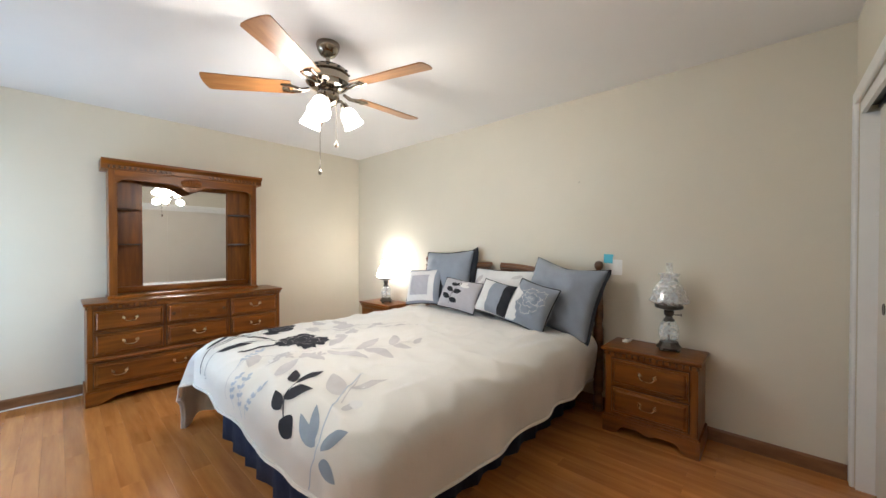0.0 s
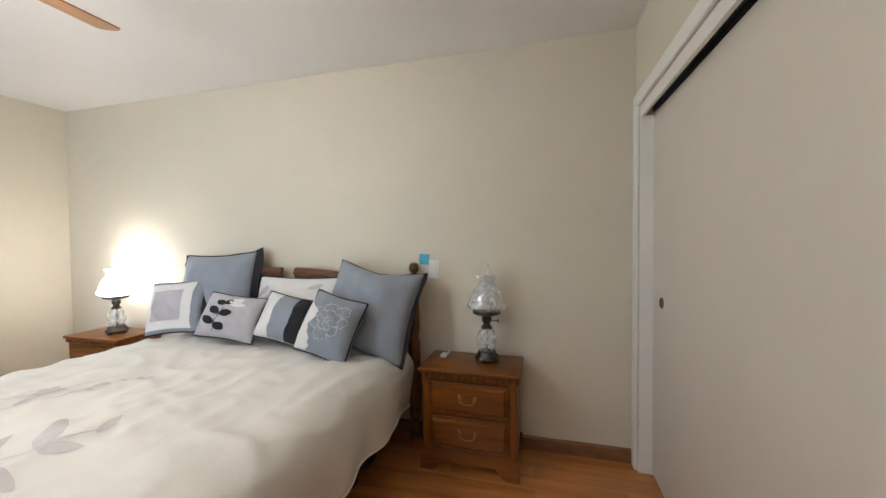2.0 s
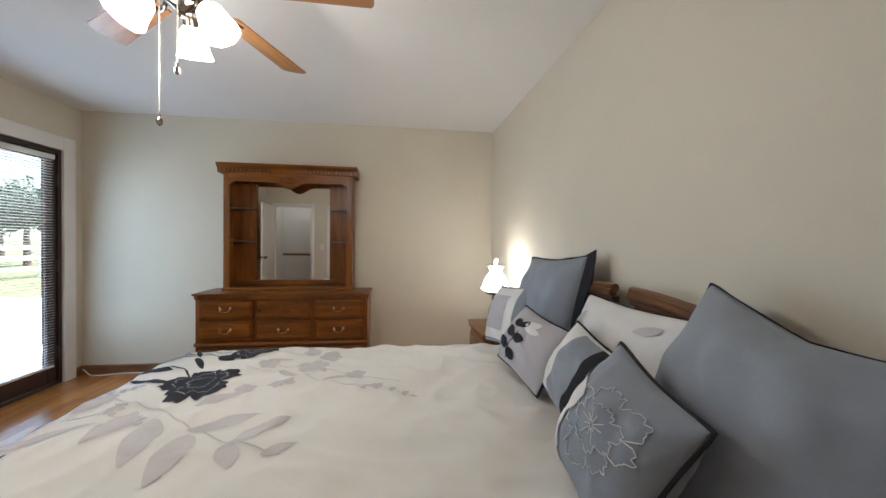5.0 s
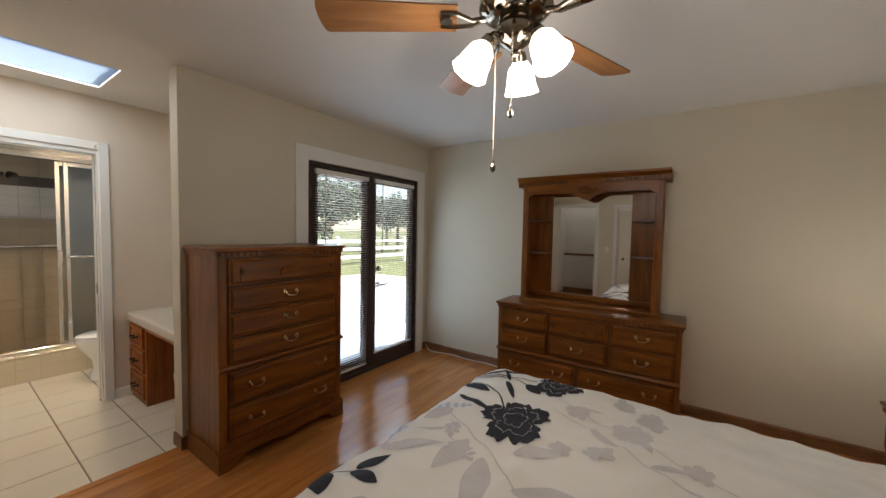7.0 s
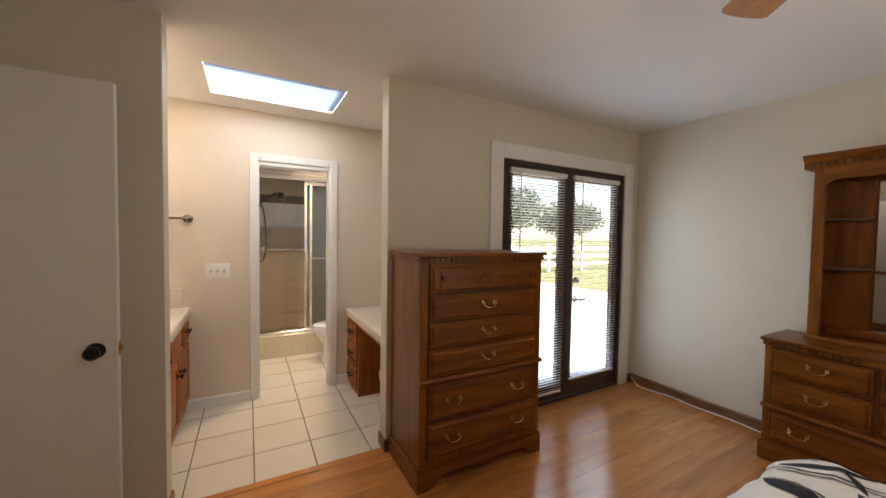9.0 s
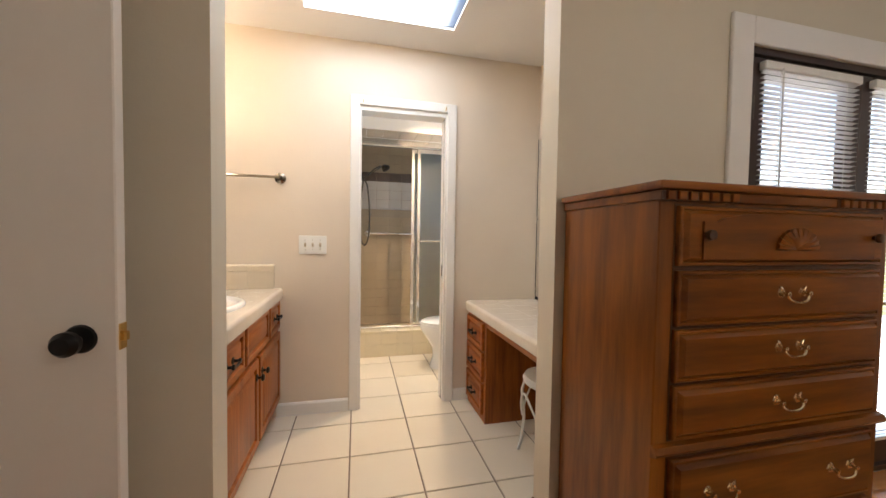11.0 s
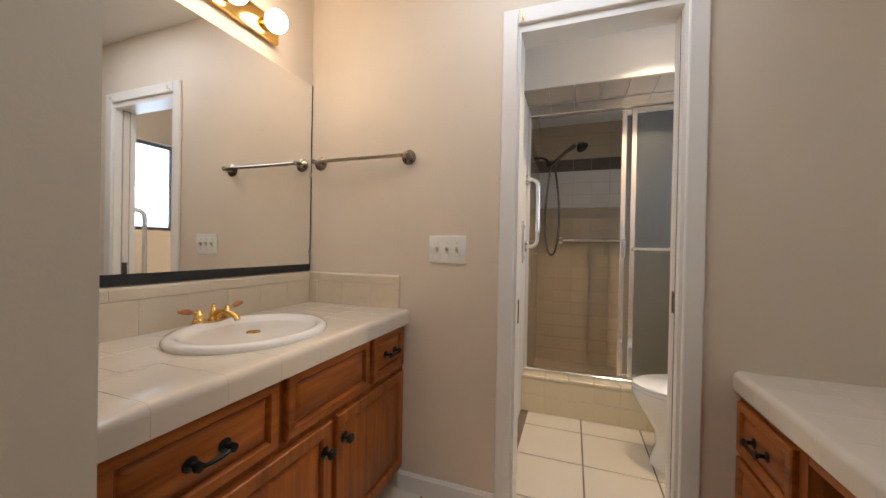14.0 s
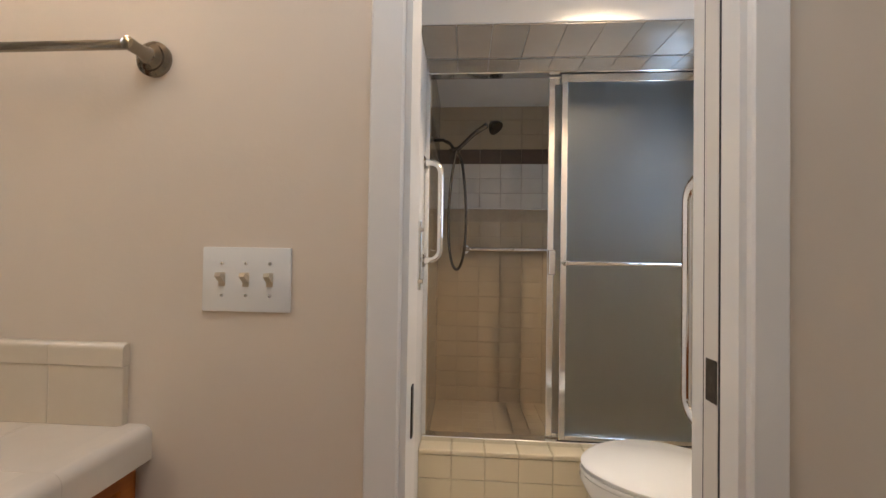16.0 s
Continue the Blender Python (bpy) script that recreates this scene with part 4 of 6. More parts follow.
skirt = bed_part("bed_skirt", bm, NAVY, bed, "gathered navy cotton bed skirt", 180)
sm = skirt.modifiers.new("cloth", "SOLIDIFY")
sm.thickness = 0.004

# headboard
def arc_board(x0, x1, z0, rise):
    o = []
    for i in range(15):
        u = i / 14
        o.append((x0 + (x1 - x0) * u, z0 + rise * math.sin(u * math.pi / 2) ** 1.3))
    return o


HBY = 2.775
posts = []
for px in (-2.285, -0.458):
    hb = bm_new()
    posts.append(hb)
    lathe(hb, [(0.034, 0), (0.034, 0.10), (0.028, 0.13), (0.036, 0.16), (0.036, 0.62), (0.027, 0.66), (0.034, 0.72), (0.030, 0.90), (0.036, 0.98), (0.026, 1.02), (0.034, 1.04),
               (0.018, 1.055), (0.016, 1.065), (0.030, 1.085), (0.033, 1.105), (0.024, 1.13), (0.0, 1.14)], 18, pose(px, HBY, 0))
board = bm_new()
cxh = -1.38
for s in (-1, 1):
    xo = cxh + s * 0.87
    xi = cxh + s * 0.065
    o = [(xo, 0.35)] + arc_board(xo, xi, 0.945, 0.095) + [(xi, 0.82), (cxh, 0.80), (cxh, 0.35)]
    prism(board, o if s > 0 else o, "y", HBY - 0.013, HBY + 0.013)
headboard = bed_part("headboard", board, HEADWOOD, bed, "dark honey wooden headboard with a broken arch")
for hb in posts:
    bed_part("bed_post", hb, HEADWOOD, headboard, "turned post with ball finial")
for s in (-1, 1):
    bm = bm_new()
    xo, xi = cxh + s * 0.87, cxh + s * 0.055
    top = arc_board(xo, xi, 0.95, 0.098)
    pts = [(x, HBY - 0.006, z + 0.012) for x, z in top]
    for dy, dz, r in ((-0.018, 0.0, 0.018), (-0.008, 0.018, 0.019), (-0.014, -0.026, 0.010)):
        tube(bm, [(x, y + dy, z + dz) for x, y, z in pts], r, 8)
    bed_part("arch_moulding", bm, HEADWOOD, headboard, "curved moulded rail")

# comforter
bm = bm_new()
NU, NV = 170, 180
U0, U1, V0, V1 = BX0 - DROPL - 0.05, BX1 + DROPR + 0.05, BY0 - DROPF - 0.05, 2.72
grid(bm, NU, NV, lambda a, b: drape(U0 + (U1 - U0) * a, V0 + (V1 - V0) * b))
comforter = solid("comforter", bm, COMFORT, "white comforter printed with black and grey flowers, spread over the bed", "comforter", angle=180)
sm = comforter.modifiers.new("loft", "SOLIDIFY")
sm.thickness = 0.022
sm.offset = -1
rim = []
for i in range(60):
    rim.append((U0, V1 + (V0 - V1) * i / 60))
for i in range(70):
    rim.append((U0 + (U1 - U0) * i / 70, V0))
for i in range(61):
    rim.append((U1, V0 + (V1 - V0) * i / 60))
bm = bm_new()
tube(bm, [drape(u, v) - Vector((0, 0, 0.004)) for u, v in rim], 0.009, 6)
part("hem", bm, COMFORT, comforter)

# ---- prints on the comforter ----


def on_cloth(u, v, lift=0.0025):
    p = drape(u, v)
    n = (drape(u + 0.01, v) - drape(u - 0.01, v)).cross(drape(u, v + 0.01) - drape(u, v - 0.01)).normalized()
    return p + n * lift


def leaf_print(u0, v0, u1, v1, width, mat, name="leaf_print", lift=0.0025):
    """A printed leaf from its stalk to its tip."""
    bm = bm_new()
    a, b = Vector((u0, v0)), Vector((u1, v1))
    side = Vector((-(b - a).y, (b - a).x)).normalized()
    n = max(16, int((b - a).length / 0.012))
    rows = []
    for i in range(n + 1):
        t = i / n
        w = width * (math.sin(math.pi * t ** 0.8) ** 0.8 + 0.02)
        c = a.lerp(b, t) + side * 0.10 * width * math.sin(3 * t)
        rows.append([bm.verts.new(on_cloth(*(c + side * w * k), lift)) for k in (-1, -0.5, 0, 0.5, 1)])
    for lo, hi in zip(rows, rows[1:]):
        for k in range(4):
            bm.faces.new((lo[k], lo[k + 1], hi[k + 1], hi[k]))
    bmesh.ops.recalc_face_normals(bm, faces=bm.faces)
    return part(name, bm, mat, comforter, angle=180)


def stem_print(points, mat, r=0.003):
    bm = bm_new()
    pts = [Vector(p) for p in points]
    dense = []
    for a, b in zip(pts, pts[1:]):
        n = max(4, int((b - a).length / 0.02))
        dense += [a.lerp(b, i / n) for i in range(n)]
    dense.append(pts[-1])
    rows = []
    for i, p in enumerate(dense):
        d = dense[min(i + 1, len(dense) - 1)] - dense[max(0, i - 1)]
        s = Vector((-d.y, d.x)).normalized() * r
        rows.append([bm.verts.new(on_cloth(*(p + s * k), 0.003)) for k in (-1, 0, 1)])
    for lo, hi in zip(rows, rows[1:]):
        for k in range(2):
            bm.faces.new((lo[k], lo[k + 1], hi[k + 1], hi[k]))
    return part("stem_print", bm, mat, comforter, angle=180)


def ragged(a, lobes, turn=0.0):
    """Outline of a frilled blossom, 1 at the widest: deep clefts between petals and a torn edge."""
    f = 0.56 + 0.38 * abs(math.cos(lobes * (a + 0.12 * math.sin(2 * a + turn) + turn) / 2)) ** 0.45
    f *= 1 + 0.10 * math.sin(2 * a + 3 * turn) + 0.07 * math.sin(3 * a + turn)
    return f + 0.045 * math.sin(round(lobes * 3.7) * a + 1 + turn) + 0.03 * math.sin(round(lobes * 6.1) * a + 2 * turn)


def flower_print(u, v, r, mat, lobes=5, line=None, turn=0.0, lift=0.0032):
    """A printed blossom with a torn edge; line adds thin pale petal outlines."""
    bm = bm_new()
    n, m = 110, 5
    mid = bm.verts.new(on_cloth(u, v, lift))
    rings = []
    for k in range(m):
        ring = []
        for i in range(n):
            a = 2 * math.pi * i / n
            q = r * (k + 1) / m * ragged(a, lobes, turn)
            ring.append(bm.verts.new(on_cloth(u + q * math.cos(a), v + q * math.sin(a) * 0.92, lift)))
        rings.append(ring)
    for i in range(n):
        j = (i + 1) % n
        bm.faces.new((mid, rings[0][i], rings[0][j]))
        for lo, hi in zip(rings, rings[1:]):
            bm.faces.new((lo[i], hi[i], hi[j], lo[j]))
    fl = part("flower_print", bm, mat, comforter, angle=180)
    if line:
        for k, rr in enumerate((0.34, 0.66)):
            bm = bm_new()
            w = 0.0026
            inner, outer = [], []
            for i in range(n + 1):
                a = 2 * math.pi * i / n
                q = r * rr * ragged(a, lobes, turn + 0.15 * (1 - k))
                inner.append(bm.verts.new(on_cloth(u + q * math.cos(a), v + q * math.sin(a) * 0.92, lift + 0.0022)))
                outer.append(bm.verts.new(on_cloth(u + (q + w) * math.cos(a), v + (q + w) * math.sin(a) * 0.92, lift + 0.0022)))
            for i in range(n):
                bm.faces.new((inner[i], outer[i], outer[i + 1], inner[i + 1]))
            part("petal_line", bm, line, fl, "thin pale petal outline", angle=180)
    return fl


def sprig_print(u0, v0, u1, v1, mat, pairs=4, size=0.026):
    """A thin stalk with small oval leaflets in pairs and one at its tip."""
    a, b = Vector((u0, v0)), Vector((u1, v1))
    d = (b - a).normalized()
    side = Vector((-d.y, d.x))
    stem_print([a, a.lerp(b, 0.5) + side * 0.012, b], mat, 0.002)
    for k in range(pairs):
        c = a.lerp(b, 0.3 + 0.6 * k / max(1, pairs - 1)) + side * 0.012 * (1 - abs(2 * k / pairs - 1))
        for s in (-1, 1):
            tip = c + (side * s * 0.9 + d * 0.5) * size
            leaf_print(c.x, c.y, tip.x, tip.y, size * 0.36, mat, "leaflet_print")
    tip = b + d * size
    leaf_print(b.x, b.y, tip.x, tip.y, size * 0.36, mat, "leaflet_print")


flower_print(-1.665, 1.02, 0.178, PRINT_BLACK, 5, PRINT_GREY, 0.3)
flower_print(-2.10, 1.075, 0.135, PRINT_BLACK, 5, PRINT_GREY, 1.0)
# black leaves, buds and stalks
for q in ((-1.76, 0.68, -1.67, 0.92, 0.020), (-2.08, 0.60, -2.20, 0.83, 0.026), (-2.04, 0.93, -1.97, 1.02, 0.034), (-1.92, 0.62, -1.86, 0.80, 0.036), (-2.02, 0.82, -1.86, 0.93, 0.016),
          (-2.16, 0.76, -2.02, 0.84, 0.012), (-1.07, 0.70, -1.18, 0.76, 0.028), (-1.05, 0.70, -1.04, 0.83, 0.026), (-0.99, 0.62, -0.91, 0.71, 0.040), (-0.95, 0.58, -1.08, 0.62, 0.026), (-0.92, 0.54, -0.79, 0.53, 0.042)):
    leaf_print(*q, PRINT_BLACK)
stem_print([(-1.92, 0.45), (-1.95, 0.70), (-1.86, 0.85), (-1.72, 0.95)], PRINT_BLACK, 0.004)
stem_print([(-2.02, 0.45), (-2.06, 0.72), (-2.10, 0.96)], PRINT_BLACK, 0.004)
stem_print([(-2.02, 0.62), (-2.06, 0.84), (-2.03, 0.93)], PRINT_BLACK, 0.003)
stem_print([(-0.86, 0.53), (-0.93, 0.58), (-0.98, 0.62), (-1.05, 0.70)], PRINT_BLACK, 0.003)
# blue-grey leaves by the corner and the far hem
for q in ((-0.64, 0.56, -0.82, 0.61, 0.023), (-0.66, 0.58, -0.79, 0.67, 0.019), (-0.60, 0.55, -0.55, 0.65, 0.027), (-0.59, 0.51, -0.47, 0.51, 0.028),
          (-2.34, 0.56, -2.24, 0.60, 0.034), (-2.40, 0.62, -2.42, 0.52, 0.030), (-2.30, 0.64, -2.20, 0.67, 0.026), (-2.44, 0.70, -2.34, 0.72, 0.022)):
    leaf_print(*q, PRINT_BLUE)
stem_print([(-0.68, 0.37), (-0.62, 0.52), (-0.63, 0.58), (-0.72, 0.69), (-0.82, 0.80), (-0.93, 0.98)], PRINT_BLUE_PALE, 0.0025)
stem_print([(-2.48, 0.48), (-2.40, 0.62), (-2.30, 0.72)], PRINT_BLUE, 0.003)
for q in ((-1.30, 0.42, -1.40, 0.62), (-1.25, 0.44, -1.22, 0.62), (-1.42, 0.43, -1.46, 0.60), (-1.58, 0.62, -1.66, 0.78)):
    sprig_print(*q, PRINT_BLUE_PALE, 4, 0.030)
# large pale leaves along two curving stalks
for q in ((-0.80, 0.77, -0.98, 0.85, 0.042), (-0.82, 0.83, -0.80, 1.02, 0.026), (-0.68, 0.71, -0.72, 0.79, 0.018), (-1.20, 0.68, -1.36, 0.86, 0.040), (-1.36, 1.03, -1.08, 1.11, 0.044),
          (-1.28, 1.17, -1.34, 1.38, 0.038), (-1.24, 1.20, -1.00, 1.22, 0.044), (-1.16, 1.35, -1.30, 1.49, 0.034), (-1.15, 1.34, -1.05, 1.40, 0.030), (-1.46, 1.10, -1.54, 1.28, 0.032),
          (-1.44, 0.92, -1.20, 0.92, 0.040), (-1.10, 1.46, -1.13, 1.56, 0.018), (-1.62, 0.74, -1.50, 0.66, 0.034), (-1.47, 0.80, -1.40, 0.70, 0.024)):
    leaf_print(*q, PRINT_GREY)
stem_print([(-1.52, 0.45), (-1.60, 0.72), (-1.50, 0.88), (-1.40, 1.04), (-1.28, 1.19), (-1.17, 1.34), (-1.09, 1.52)], PRINT_GREY, 0.003)
stem_print([(-0.74, 0.74), (-0.84, 0.86), (-0.90, 0.94)], PRINT_GREY, 0.003)
stem_print([(-1.98, 1.06), (-1.90, 1.24), (-1.84, 1.42), (-1.72, 1.62), (-1.62, 1.86)], PRINT_GREY, 0.003)
stem_print([(-1.86, 1.12), (-1.80, 1.30), (-1.66, 1.50), (-1.56, 1.70)], PRINT_GREY, 0.003)
for q in ((-1.42, 0.84, -1.34, 0.98), (-1.54, 0.78, -1.44, 0.84), (-1.60, 1.62, -1.50, 1.90)):
    sprig_print(*q, PRINT_GREY, 4, 0.034)
for q in ((-1.78, 1.30, -1.70, 1.42, 0.022), (-1.84, 1.46, -1.74, 1.52, 0.022), (-1.66, 1.52, -1.70, 1.64, 0.020), (-1.94, 1.22, -1.98, 1.32, 0.020)):
    leaf_print(*q, PRINT_GREY)
for u, v, r in ((-1.86, 1.44, 0.085), (-2.02, 1.50, 0.075), (-1.90, 1.22, 0.055), (-1.62, 1.36, 0.062), (-1.72, 1.66, 0.060), (-2.12, 1.38, 0.055), (-1.56, 1.24, 0.045), (-1.58, 1.76, 0.034)):
    flower_print(u, v, r, PRINT_GREY, 5, None, u * 7, 0.0028)


# ---- pillows ----
class Cushion:
    """A stuffed cushion: x across, z up, the front towards -y, with cord round the edge."""

    def __init__(self, name, m, w, h, thick, mat, label, cord=None, group="bed pillows", sag=0.0, back_mat=None, seed=0, category="cushion", flange=0.0):
        self.w, self.h, self.t, self.sag, self.seed = w, h, thick, sag, seed
        self.ob = thing(name, m, label, category, group)
        bm = bm_new()
        n = 44
        front = [[bm.verts.new(self.at(i / n * 2 - 1, j / n * 2 - 1, -1)) for i in range(n + 1)] for j in range(n + 1)]
        back = [[front[j][i] if i in (0, n) or j in (0, n) else bm.verts.new(self.at(i / n * 2 - 1, j / n * 2 - 1, 1)) for i in range(n + 1)] for j in range(n + 1)]
        for g in (front, back):
            for j in range(n):
                for i in range(n):
                    bm.faces.new((g[j][i], g[j][i + 1], g[j + 1][i + 1], g[j + 1][i]))
        bmesh.ops.recalc_face_normals(bm, faces=bm.faces)
        if back_mat:
            bm.faces.ensure_lookup_table()
            for f in bm.faces[n * n:]:
                f.material_index = 1
        part("cover", bm, [mat, back_mat] if back_mat else mat, self.ob, angle=180)
        loop = [(-1 + 2 * k / 20, -1) for k in range(20)] + [(1, -1 + 2 * k / 20) for k in range(20)] + [(1 - 2 * k / 20, 1) for k in range(20)] + [(-1, 1 - 2 * k / 20) for k in range(20)]
        if cord:
            bm = bm_new()
            tube(bm, [self.at(a, b, 0) for a, b in loop], 0.0055, 6, True)
            part("piping", bm, cord, self.ob, "black corded edge")
        if flange:
            bm = bm_new()
            rows = []
            for k, (a, b) in enumerate(loop):
                p = self.at(a, b, 0)
                wide = flange if a == 1 else flange * 0.16
                d = Vector((a if abs(a) == 1 else 0, 0, b if abs(b) == 1 else 0)).normalized()
                curl = 0.006 * math.sin(k * 0.9 + self.seed)
                q = p + d * wide + Vector((0, 0.3 * wide + curl, 0))
                rows.append([bm.verts.new(p + Vector((0, s, 0))) for s in (-0.004, 0.004)] + [bm.verts.new(q + Vector((0, s, 0))) for s in (0.003, -0.003)])
            for lo, hi in zip(rows, rows[1:] + rows[:1]):
                for k in range(4):
                    bm.faces.new((lo[k], lo[(k + 1) % 4], hi[(k + 1) % 4], hi[k]))
            bmesh.ops.recalc_face_normals(bm, faces=bm.faces)
            part("flange", bm, BLACKCLOTH, self.ob, "black flanged border")

    def at(self, a, b, side, lift=0.0):
        pinch = 0.115
        soft = 1 - 0.05 * abs(a * b) ** 4
        a0, b0 = a, b
        x = self.w / 2 * a * (1 - pinch * (1 - b * b) * abs(a) ** 2)
        z = self.h / 2 * b * (1 - pinch * (1 - a * a) * abs(b) ** 2)
        x, z = x * soft, z * soft
        full = 1.05 * ((1 - a * a) * (1 - b * b)) ** 0.58 if abs(a) < 1 and abs(b) < 1 else 0.0
        fold = 0.13 * noise.noise((a * 1.7 + self.seed, b * 1.7, self.seed * 3.1)) + 0.08 * noise.noise((a * 4 + b * 2 + self.seed, b * 3, 2))
        y = side * (self.t / 2 * full * (1 + fold * 1.4) + lift)
        z -= self.sag * (1 - abs(a)) * max(0, b) * self.h
        return Vector((x, y, z))

    def patch(self, name, a0, a1, b0, b1, mat, lift=0.003, label="", curve=0.0, n=36):
        bm = bm_new()
        def f(p, q):
            b = b0 + (b1 - b0) * q
            a = a0 + (a1 - a0) * p + curve * (1 - b * b)
            return self.at(a, b, -1, lift)
        grid(bm, n, n, f)
        bmesh.ops.recalc_face_normals(bm, faces=bm.faces)
        return part(name, bm, mat, self.ob, label, angle=180)

    def leaf(self, a0, b0, a1, b1, width, mat, lift=0.006, name="leaf_applique"):
        bm = bm_new()
        p, q = Vector((a0, b0)), Vector((a1, b1))
        s = Vector((-(q - p).y, (q - p).x)).normalized()
        rows = []
        for i in range(19):
            t = i / 18
            c = p.lerp(q, t)
            w = width * (math.sin(math.pi * t) ** 0.7 + 0.02)
            rows.append([bm.verts.new(self.at(*(c + s * w * k), -1, lift)) for k in (-1, -0.5, 0, 0.5, 1)])
        for lo, hi in zip(rows, rows[1:]):
            for k in range(4):
                bm.faces.new((lo[k], lo[k + 1], hi[k + 1], hi[k]))
        return part(name, bm, mat, self.ob, angle=180)

    def line(self, pts, mat, r=0.0018, name="embroidery"):
        bm = bm_new()
        tube(bm, [self.at(a, b, -1, 0.003) for a, b in pts], r, 5)
        return part(name, bm, mat, self.ob)


Cushion("sham_pillow", pose(-1.91, 2.665, 0.925, -14, -3, 4), 0.62, 0.57, 0.24, GREYCLOTH, "large square slate-blue sham pillow with dark border", back_mat=BLACKCLOTH, seed=1, category="pillow", flange=0.05)
Cushion("sham_pillow", pose(-0.685, 2.60, 0.862, -20, 8, -6), 0.62, 0.57, 0.29, GREYCLOTH, "large square slate-blue sham pillow slumping against the post", back_mat=BLACKCLOTH, seed=4, sag=0.06, category="pillow", flange=0.02)
wp = Cushion("bed_pillow", pose(-1.27, 2.665, 0.845, -20, 0, 0), 0.66, 0.42, 0.17, WHITECLOTH, "white printed bed pillow with dark cord edge", cord=BLACKCLOTH, seed=7, category="pillow")
for q in ((-0.8, 0.2, -0.55, 0.6, 0.10), (-0.6, 0.0, -0.35, 0.3, 0.09), (0.4, 0.5, 0.7, 0.7, 0.08)):
    wp.leaf(*q, PRINT_GREY)
c1 = Cushion("throw_cushion", pose(-2.075, 2.50, 0.835, -20, -6, 8), 0.44, 0.38, 0.15, GREYCLOTH, "square cushion with white frame and lavender centre", cord=BLACKCLOTH, seed=11, flange=0.025)
c1.patch("white_frame", -0.90, 0.74, -0.86, 0.88, WHITECLOTH, 0.005, "white square frame")
c1.patch("centre_square", -0.58, 0.46, -0.54, 0.56, PALEGREY, 0.009, "pale lavender square")
c2 = Cushion("throw_cushion", pose(-1.555, 2.44, 0.805, -28, 6, 6), 0.42, 0.30, 0.17, PALEGREY, "oblong lavender-grey cushion with black leaf applique", cord=BLACKCLOTH, seed=13)
c2.line([(-0.25, -0.75), (-0.2, -0.3), (-0.05, 0.2), (0.05, 0.55)], BLACKCLOTH, 0.002, "stem")
for q in ((-0.22, -0.45, -0.62, -0.2, 0.15), (-0.2, -0.42, 0.12, -0.62, 0.17), (-0.14, -0.02, -0.5, 0.24, 0.14), (-0.12, -0.02, 0.26, 0.10, 0.14), (-0.02, 0.35, -0.32, 0.55, 0.12), (0.0, 0.36, 0.10, 0.66, 0.10)):
    c2.leaf(*q, BLACKCLOTH)
for q in ((0.05, 0.5, 0.42, 0.74, 0.12), (0.1, 0.42, 0.55, 0.46, 0.10)):
    c2.leaf(*q, WHITECLOTH)
c3 = Cushion("throw_cushion", pose(-1.165, 2.47, 0.805, -26, 8, -4), 0.42, 0.30, 0.16, WHITECLOTH, "oblong white cushion with grey and black bands", cord=BLACKCLOTH, seed=17)
c3.patch("grey_band", -0.30, 0.30, -0.95, 0.95, GREYCLOTH, 0.006, "slate-blue band", 0.06)
c3.patch("black_band", 0.30, 0.72, -0.95, 0.95, BLACKCLOTH, 0.0075, "black band", 0.06)
c4 = Cushion("throw_cushion", pose(-0.795, 2.355, 0.808, -24, 11, -8), 0.36, 0.365, 0.20, GREYCLOTH, "slate-blue cushion with white embroidered flower", cord=BLACKCLOTH, seed=19)
bm = bm_new()


def petal_edge(p, q):
    b = -0.93 + 1.55 * q
    wide = 0.58 + 0.22 * abs(math.sin(3.6 * b + 0.5)) + 0.03 * math.sin(23 * b)
    return c4.at(-0.985 + wide * p * (1 - 0.7 * max(0, q - 0.8) / 0.2), b, -1, 0.0045)


grid(bm, 16, 40, petal_edge)
bmesh.ops.recalc_face_normals(bm, faces=bm.faces)
part("petal_applique", bm, WHITECLOTH, c4.ob, "white scalloped petals along the side", angle=180)
for rr, ph in ((0.60, 0.0), (0.36, 0.35)):
    ring = []
    for k in range(121):
        t = 2 * math.pi * k / 120
        q = rr * ragged(t, 7, ph)
        ring.append((0.22 + q * math.cos(t), 0.16 + q * math.sin(t)))
    c4.line(ring, WHITECLOTH, 0.0012)
for k in range(11):
    t = 2 * math.pi * k / 11
    q = 0.17 + 0.05 * math.sin(3 * k)
    c4.line([(0.22 + 0.04 * math.cos(t), 0.16 + 0.04 * math.sin(t)), (0.22 + q * math.cos(t + 0.2), 0.16 + q * math.sin(t + 0.2))], WHITECLOTH, 0.0012)



# ---- ceiling fan ----
fan = thing("ceiling_fan", pose(FAN[0], FAN[1], CEIL), "nickel ceiling fan with oak blades and lit glass shades", "ceiling fan")
bm = bm_new()
lathe(bm, [(0.0, 0.0), (0.066, 0.0), (0.068, -0.012), (0.060, -0.040), (0.042, -0.066), (0.022, -0.074), (0.0, -0.074)], 28)
part("canopy", bm, NICKEL, fan)
bm = bm_new()
lathe(bm, [(0.0, -0.07), (0.0125, -0.07), (0.0125, -0.135), (0.024, -0.140), (0.0, -0.142)], 14)
part("downrod", bm, NICKEL, fan)
bm = bm_new()
lathe(bm, [(0.0, -0.13), (0.055, -0.135), (0.105, -0.150), (0.118, -0.166), (0.118, -0.178), (0.108, -0.184), (0.122, -0.196), (0.125, -0.236), (0.112, -0.250), (0.090, -0.262), (0.060, -0.270), (0.0, -0.272)], 36)
motor = part("motor_housing", bm, NICKEL, fan)
